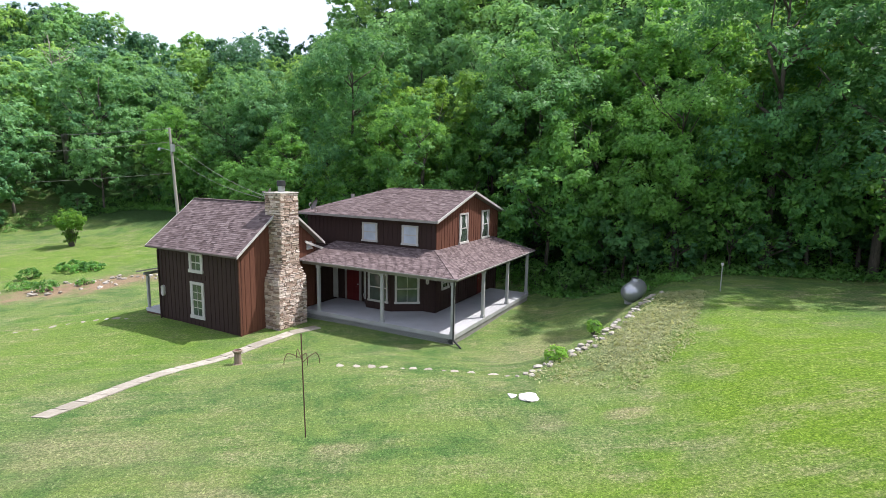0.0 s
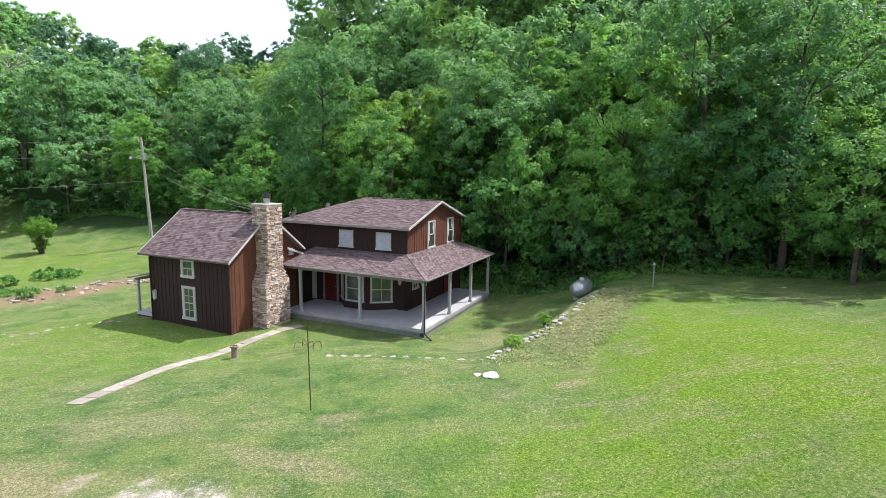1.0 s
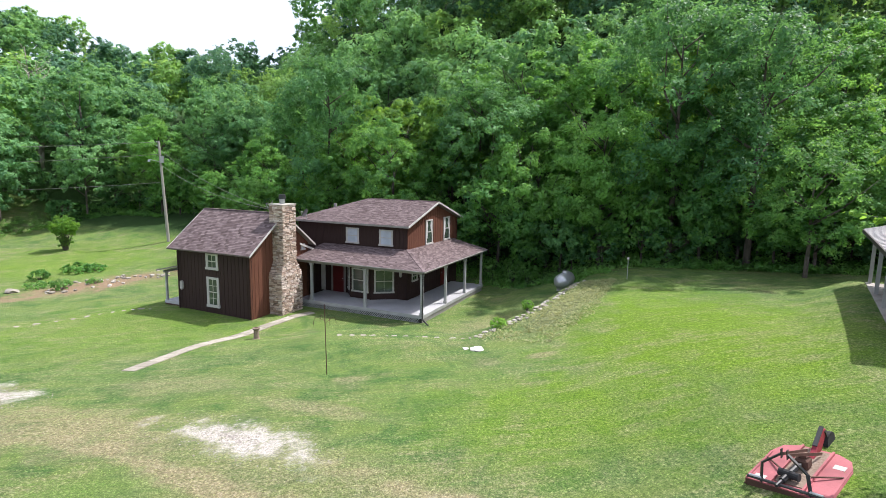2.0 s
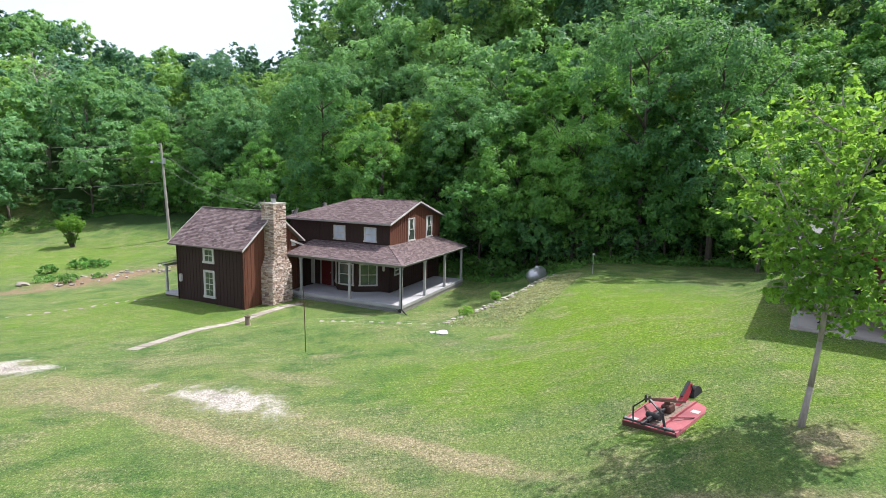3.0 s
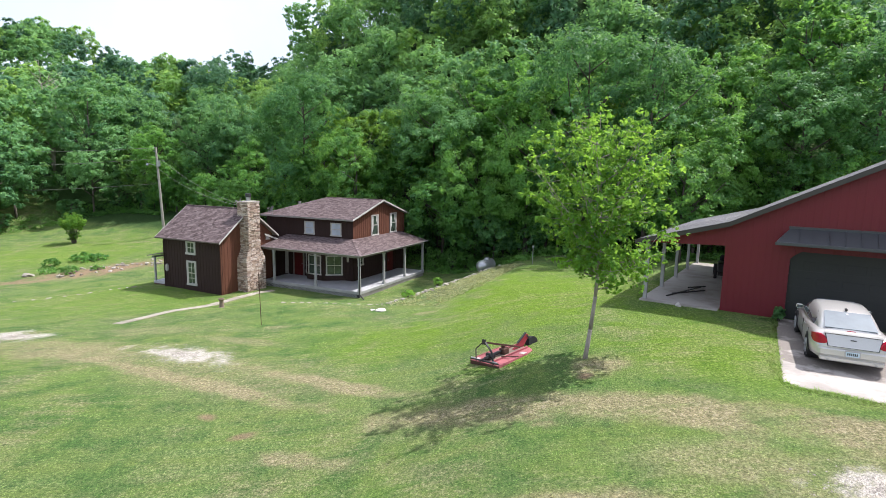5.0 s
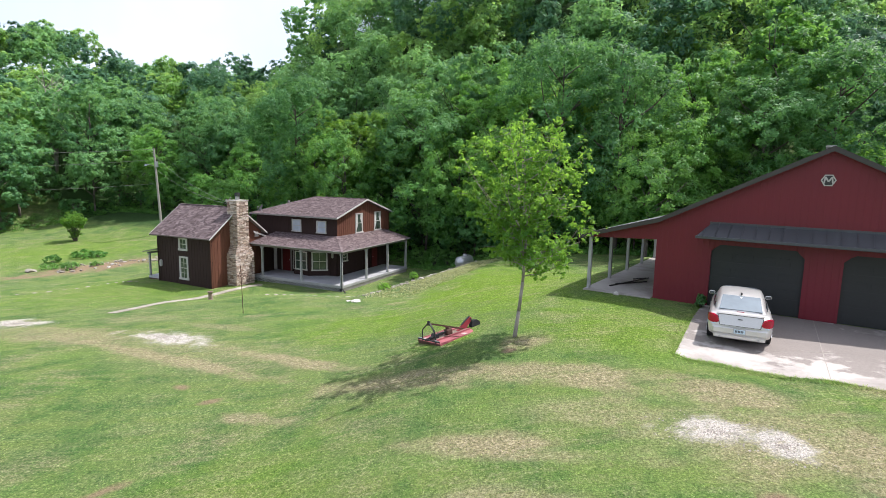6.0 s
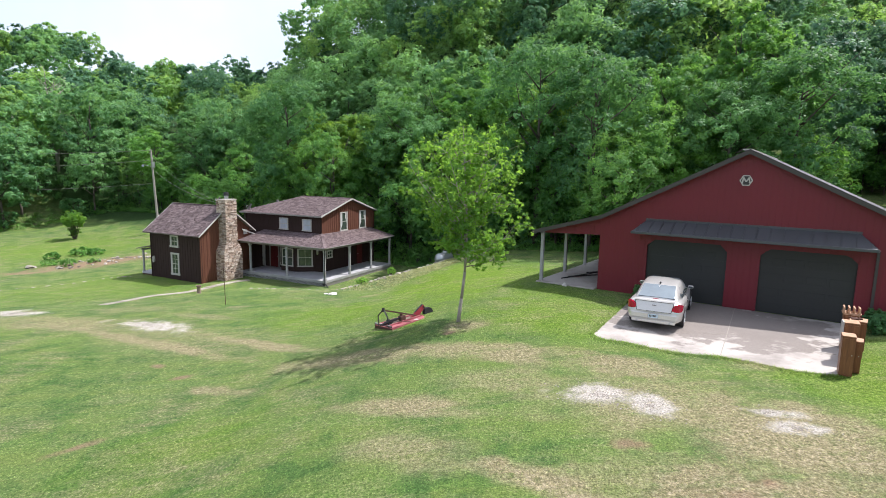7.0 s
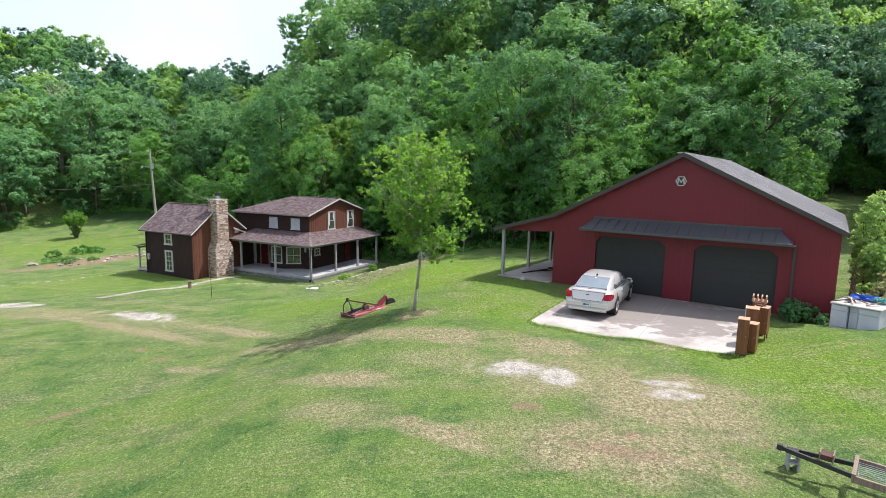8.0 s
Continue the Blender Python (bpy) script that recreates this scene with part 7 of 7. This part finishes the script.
def vase_shrub(x, y, w, h, seed, label):
    """Many stems that rise and flare from one foot, leafy above."""
    rng = np.random.default_rng(seed)
    t = thing("shrub", pose(x, y, ground(x, y)), label, "shrub")
    c, r = [], []
    for k in range(26):
        a, f = k * 2.399, math.sqrt((k + 0.5) / 26)
        tip = Vector((math.cos(a) * w * f, math.sin(a) * w * f, h * (1.0 - 0.22 * f * f) * rng.uniform(0.88, 1.08)))
        mid = Vector((tip.x * 0.45, tip.y * 0.45, tip.z * 0.5))
        bm = bmesh.new()
        rod(bm, (tip.x * 0.12, tip.y * 0.12, -0.1), mid, 0.03, 0.02, 5)
        rod(bm, mid, tip, 0.02, 0.006, 5)
        part("stem", bm, BARK, t)
        for j in range(9):
            q = mid.lerp(tip, 0.05 + 0.95 * j / 8) if j > 1 else mid * (0.45 + 0.35 * j)
            c.append(q + Vector(rng.normal(size=3) * 0.1))
            r.append(rng.uniform(0.16, 0.3))
    v, f = leaves(rng, np.array(c), np.array(r), 6500, 0.15, 0.6)
    mesh_np("foliage", v, f, LEAF_MAPLE, t)


vase_shrub(-36.6, 52.3, 1.45, 3.5, 51, "bright green vase-shaped shrub alone on the lawn")
shrub("shrub", -29.6, 42.2, 1.2, 0.6, 1300, 0.16, LEAF, 52, "low dark green plant behind the garden bed")
shrub("shrub", -28.2, 42.4, 0.9, 0.5, 700, 0.16, LEAF, 57, "low dark green plant behind the garden bed")
shrub("shrub", -31.3, 39.8, 0.9, 0.75, 900, 0.13, LEAF_BRIGHT, 53, "leafy green plant in the garden bed")
shrub("shrub", -27.2, 36.0, 0.8, 0.8, 500, 0.15, LEAF_BRIGHT, 54, "small green plant in the garden bed")
shrub("shrub", -25.6, 37.6, 0.6, 0.4, 220, 0.15, LEAF_BRIGHT, 55, "small green plant in the garden bed")
shrub("shrub", -29.6, 36.6, 0.9, 0.4, 300, 0.16, LEAF_BRIGHT, 56, "small green plant in the garden bed")
for k, (u, v, w, h) in enumerate(((5.72, -3.2, 0.42, 0.3), (6.4, -0.4, 0.28, 0.45))):
    p_ = HOUSE @ Vector((u, v, 0))
    shrub("shrub", p_.x, p_.y, w * 1.25, h * 1.3, 420, 0.10, LEAF_MAPLE, 60 + k, "small bright green plant by the stone edging")
for k, (u, v, w, h) in enumerate(((1.6, 12.6, 1.0, 2.4), (2.6, 13.3, 0.9, 1.6), (-0.4, 13.2, 1.0, 2.0))):
    p_ = HOUSE @ Vector((u, v, 0))
    shrub("shrub", p_.x, p_.y, w, h, 900, 0.16, LEAF_BRIGHT, 70 + k, "pale leafy shrub behind the porch end")
WALL_GROWTH = [(10.3, -0.7, 0.62, 0.8, 900), (10.9, -0.6, 0.5, 0.45, 450), (2.0, -0.5, 0.2, 0.6, 160)]
SIDE_GROWTH = [(12.55, 5.2, 0.75, 5.3, 1900), (12.5, 3.4, 0.6, 3.0, 1200), (13.3, 4.6, 1.0, 2.6, 1500), (14.2, 3.4, 1.2, 2.0, 1500), (15.6, 4.6, 1.5, 2.2, 1600), (13.9, 1.9, 0.9, 1.2, 900), (12.6, 2.2, 0.6, 1.3, 700)]
TALL_WEEDS = [(12.95, 1.7, 0.5, 1.4, 700), (13.35, 2.5, 0.6, 1.7, 700), (12.4, 1.3, 0.3, 1.0, 350), (14.9, 1.6, 1.1, 1.0, 900), (16.4, 2.4, 1.3, 1.3, 1000), (13.3, 0.7, 0.6, 0.9, 500), (15.4, 0.0, 1.0, 0.8, 700), (14.0, 2.8, 1.0, 1.5, 800)]
for k, (a, b, w, h, n) in enumerate(WALL_GROWTH + SIDE_GROWTH + TALL_WEEDS):
    p_ = BARN @ Vector((a, b, 0))
    if k < 3:
        shrub("shrub", p_.x, p_.y, w, h, int(n * 3), 0.085, LEAF_DEEP, 80 + k, "weedy green growth against the barn wall")
    elif k < 10:
        shrub("shrub", p_.x, p_.y, w, h, int(n * 3.4), 0.10, LEAF_PALE, 80 + k, "tall leafy bright green growth beside the barn")
    else:
        shrub("shrub", p_.x, p_.y, w, h, int(n * 3.2), 0.09, LEAF_WEED, 80 + k, "pale grey-green weeds beside the barn", "weeds")


def grove_tree(x, y, w, h, z0, seed, leaf, label):
    t = forest_tree(seed, w, h, z0, 14000, 0.15, leaf, "tree", n=26, label=label)
    t.matrix_world = pose(x, y, ground(x, y) - 0.1)


grove_tree(-15.2, 44.2, 2.5, 8.6, 0.3, 31, LEAF_BRIGHT, "slim pale green tree standing before the woods")
grove_tree(36.6, 36.4, 4.2, 10.0, 0.1, 35, LEAF_BRIGHT, "broad leafy tree leaning out from the woods' edge")
grove_tree(24.0, 24.0, 4.2, 9.8, 0.1, 33, LEAF_BRIGHT, "rounded bright green tree at the woods' edge behind the barn")

# ---- grass ----
def grass():
    """Short blades over the near lawn."""
    rng = np.random.default_rng(8)
    n = 260000
    x = rng.uniform(-17, 25, n)
    y = np.where(rng.random(n) < 0.72, rng.uniform(-14, 14, n), rng.uniform(14, 26, n))
    gx, gy = np.arange(-20, 30, 0.5), np.arange(-18, 32, 0.5)
    table = np.array([[ground(a, b) for a in gx] for b in gy])
    fx, fy = (x - gx[0]) / 0.5, (y - gy[0]) / 0.5
    i, j = fx.astype(int), fy.astype(int)
    fx, fy = fx - i, fy - j
    z = table[j, i] * (1 - fx) * (1 - fy) + table[j, i + 1] * fx * (1 - fy) + table[j + 1, i] * (1 - fx) * fy + table[j + 1, i + 1] * fx * fy
    bi, hi = np.array(BARN_IN), np.array(HOUSE_IN)
    p = np.stack([x, y, z * 0, np.ones(n)])
    b, h = bi @ p, hi @ p
    ok = ~((b[0] > -3.1) & (b[0] < 12.9) & (b[1] > -0.2)) & ~((b[0] > 2.0) & (b[0] < 9.5) & (b[1] > -7.45))
    ok &= ~((h[0] > -16.9) & (h[0] < 0.2) & (h[1] > -4.3) & ~((h[0] > -8.0) & (h[1] < -0.2)))
    ok &= ~((np.abs(h[0] + 7.25) < 0.75) & (h[1] > -14.2) & (h[1] < 0))
    for px, py, rx, ry, turn in GRAVEL_PATCHES + DIRT_PATCHES:
        c, s = math.cos(radians(turn)), math.sin(radians(turn))
        dx, dy = x - px, y - py
        d = np.hypot((dx * c + dy * s) / rx, (-dx * s + dy * c) / ry)
        ok &= d > rng.uniform(0.5, 1.2, n)
    x, y, z = x[ok], y[ok], z[ok]
    # taller fringe that hangs over the apron's edge
    k = 5200
    ea = rng.uniform(1.9, 9.3, k)
    eb = np.interp(ea, (1.9, 2.48, 2.85, 3.6, 4.6, 5.5, 6.26, 6.95, 8.14, 9.3), (-5.0, -7.3, -7.57, -7.44, -7.5, -7.34, -6.95, -6.93, -7.0, -6.6)) - np.abs(rng.normal(size=k)) * 0.14 + 0.02
    left = rng.random(k) < 0.25
    eb = np.where(left, rng.uniform(-7.2, -0.1, k), eb)
    ea = np.where(left, np.interp(eb, (-7.3, -2.2, 0.0), (2.48, 2.05, 1.98)) - np.abs(rng.normal(size=k)) * 0.12, ea)
    bm_ = np.array(BARN)
    q = bm_ @ np.stack([ea, eb, ea * 0, np.ones(k)])
    fringe = np.concatenate([np.zeros(len(x), bool), np.ones(k, bool)])
    x, y, z = np.concatenate([x, q[0]]), np.concatenate([y, q[1]]), np.concatenate([z, np.array([ground(a, b) for a, b in zip(q[0], q[1])])])
    n = len(x)
    a = rng.uniform(0, 6.283, n)
    L = rng.uniform(0.006, 0.016, n) * (0.7 + 0.6 * rng.random(n))
    w = rng.uniform(0.008, 0.019, n)
    L = np.where(fringe, L * 5.5, L)
    lean = rng.uniform(2.6, 6.0, n) * L * np.where(fringe, 0.3, 1.0)
    la = rng.uniform(0, 6.283, n)
    v = np.empty((n, 3, 3))
    v[:, 0] = np.stack([x - np.cos(a) * w, y - np.sin(a) * w, z + 0.001], 1)
    v[:, 1] = np.stack([x + np.cos(a) * w, y + np.sin(a) * w, z + 0.001], 1)
    v[:, 2] = np.stack([x + np.cos(la) * lean, y + np.sin(la) * lean, z + L], 1)
    nz = np.cross(v[:, 1] - v[:, 0], v[:, 2] - v[:, 0])[:, 2]
    down = nz < 0
    v[down] = v[down][:, [1, 0, 2]]
    ob = mesh_np("grass", v.reshape(-1, 3), np.arange(n * 3).reshape(-1, 3), BLADES)
    up = rng.normal(size=(n, 3)) * 0.22 + np.array([0, 0, 1.0])
    up /= np.linalg.norm(up, axis=1)[:, None]
    ob.data.normals_split_custom_set_from_vertices(np.repeat(up, 3, axis=0).tolist())
    tagged(ob, "short mown grass blades with clover and dry tufts", "grass", kind="stuff")


grass()


def gravel():
    """Loose pale stones over the bare patches."""
    rng = np.random.default_rng(31)
    tet = np.array([(1, 0, -0.4), (-0.5, 0.87, -0.4), (-0.5, -0.87, -0.4), (0, 0, 0.8)])
    vs, fs, n = [], [], 0
    for px, py, rx, ry, turn in GRAVEL_PATCHES:
        c, s = math.cos(radians(turn)), math.sin(radians(turn))
        for _ in range(int(260 * rx * ry) + 25):
            r, a = min(1.25, abs(rng.normal()) * 0.6), rng.uniform(0, 6.28)
            ex, ey = r * rx * math.cos(a), r * ry * math.sin(a)
            x, y = px + ex * c - ey * s, py + ex * s + ey * c
            q = tet * rng.uniform(0.01, 0.032) * np.array([1, 1, rng.uniform(0.5, 1)])
            t = rng.uniform(0, 6.28)
            q = np.stack([q[:, 0] * math.cos(t) - q[:, 1] * math.sin(t), q[:, 0] * math.sin(t) + q[:, 1] * math.cos(t), q[:, 2]], 1) + (x, y, ground(x, y) + 0.012)
            vs.append(q)
            fs.append(np.array([(0, 1, 3), (1, 2, 3), (2, 0, 3)]) + n)
            n += 4
    ob = mesh_np("gravel", np.concatenate(vs), np.concatenate(fs), PEBBLE)
    tagged(ob, "loose pale gravel lying on bare ground", "gravel", kind="stuff")


gravel()
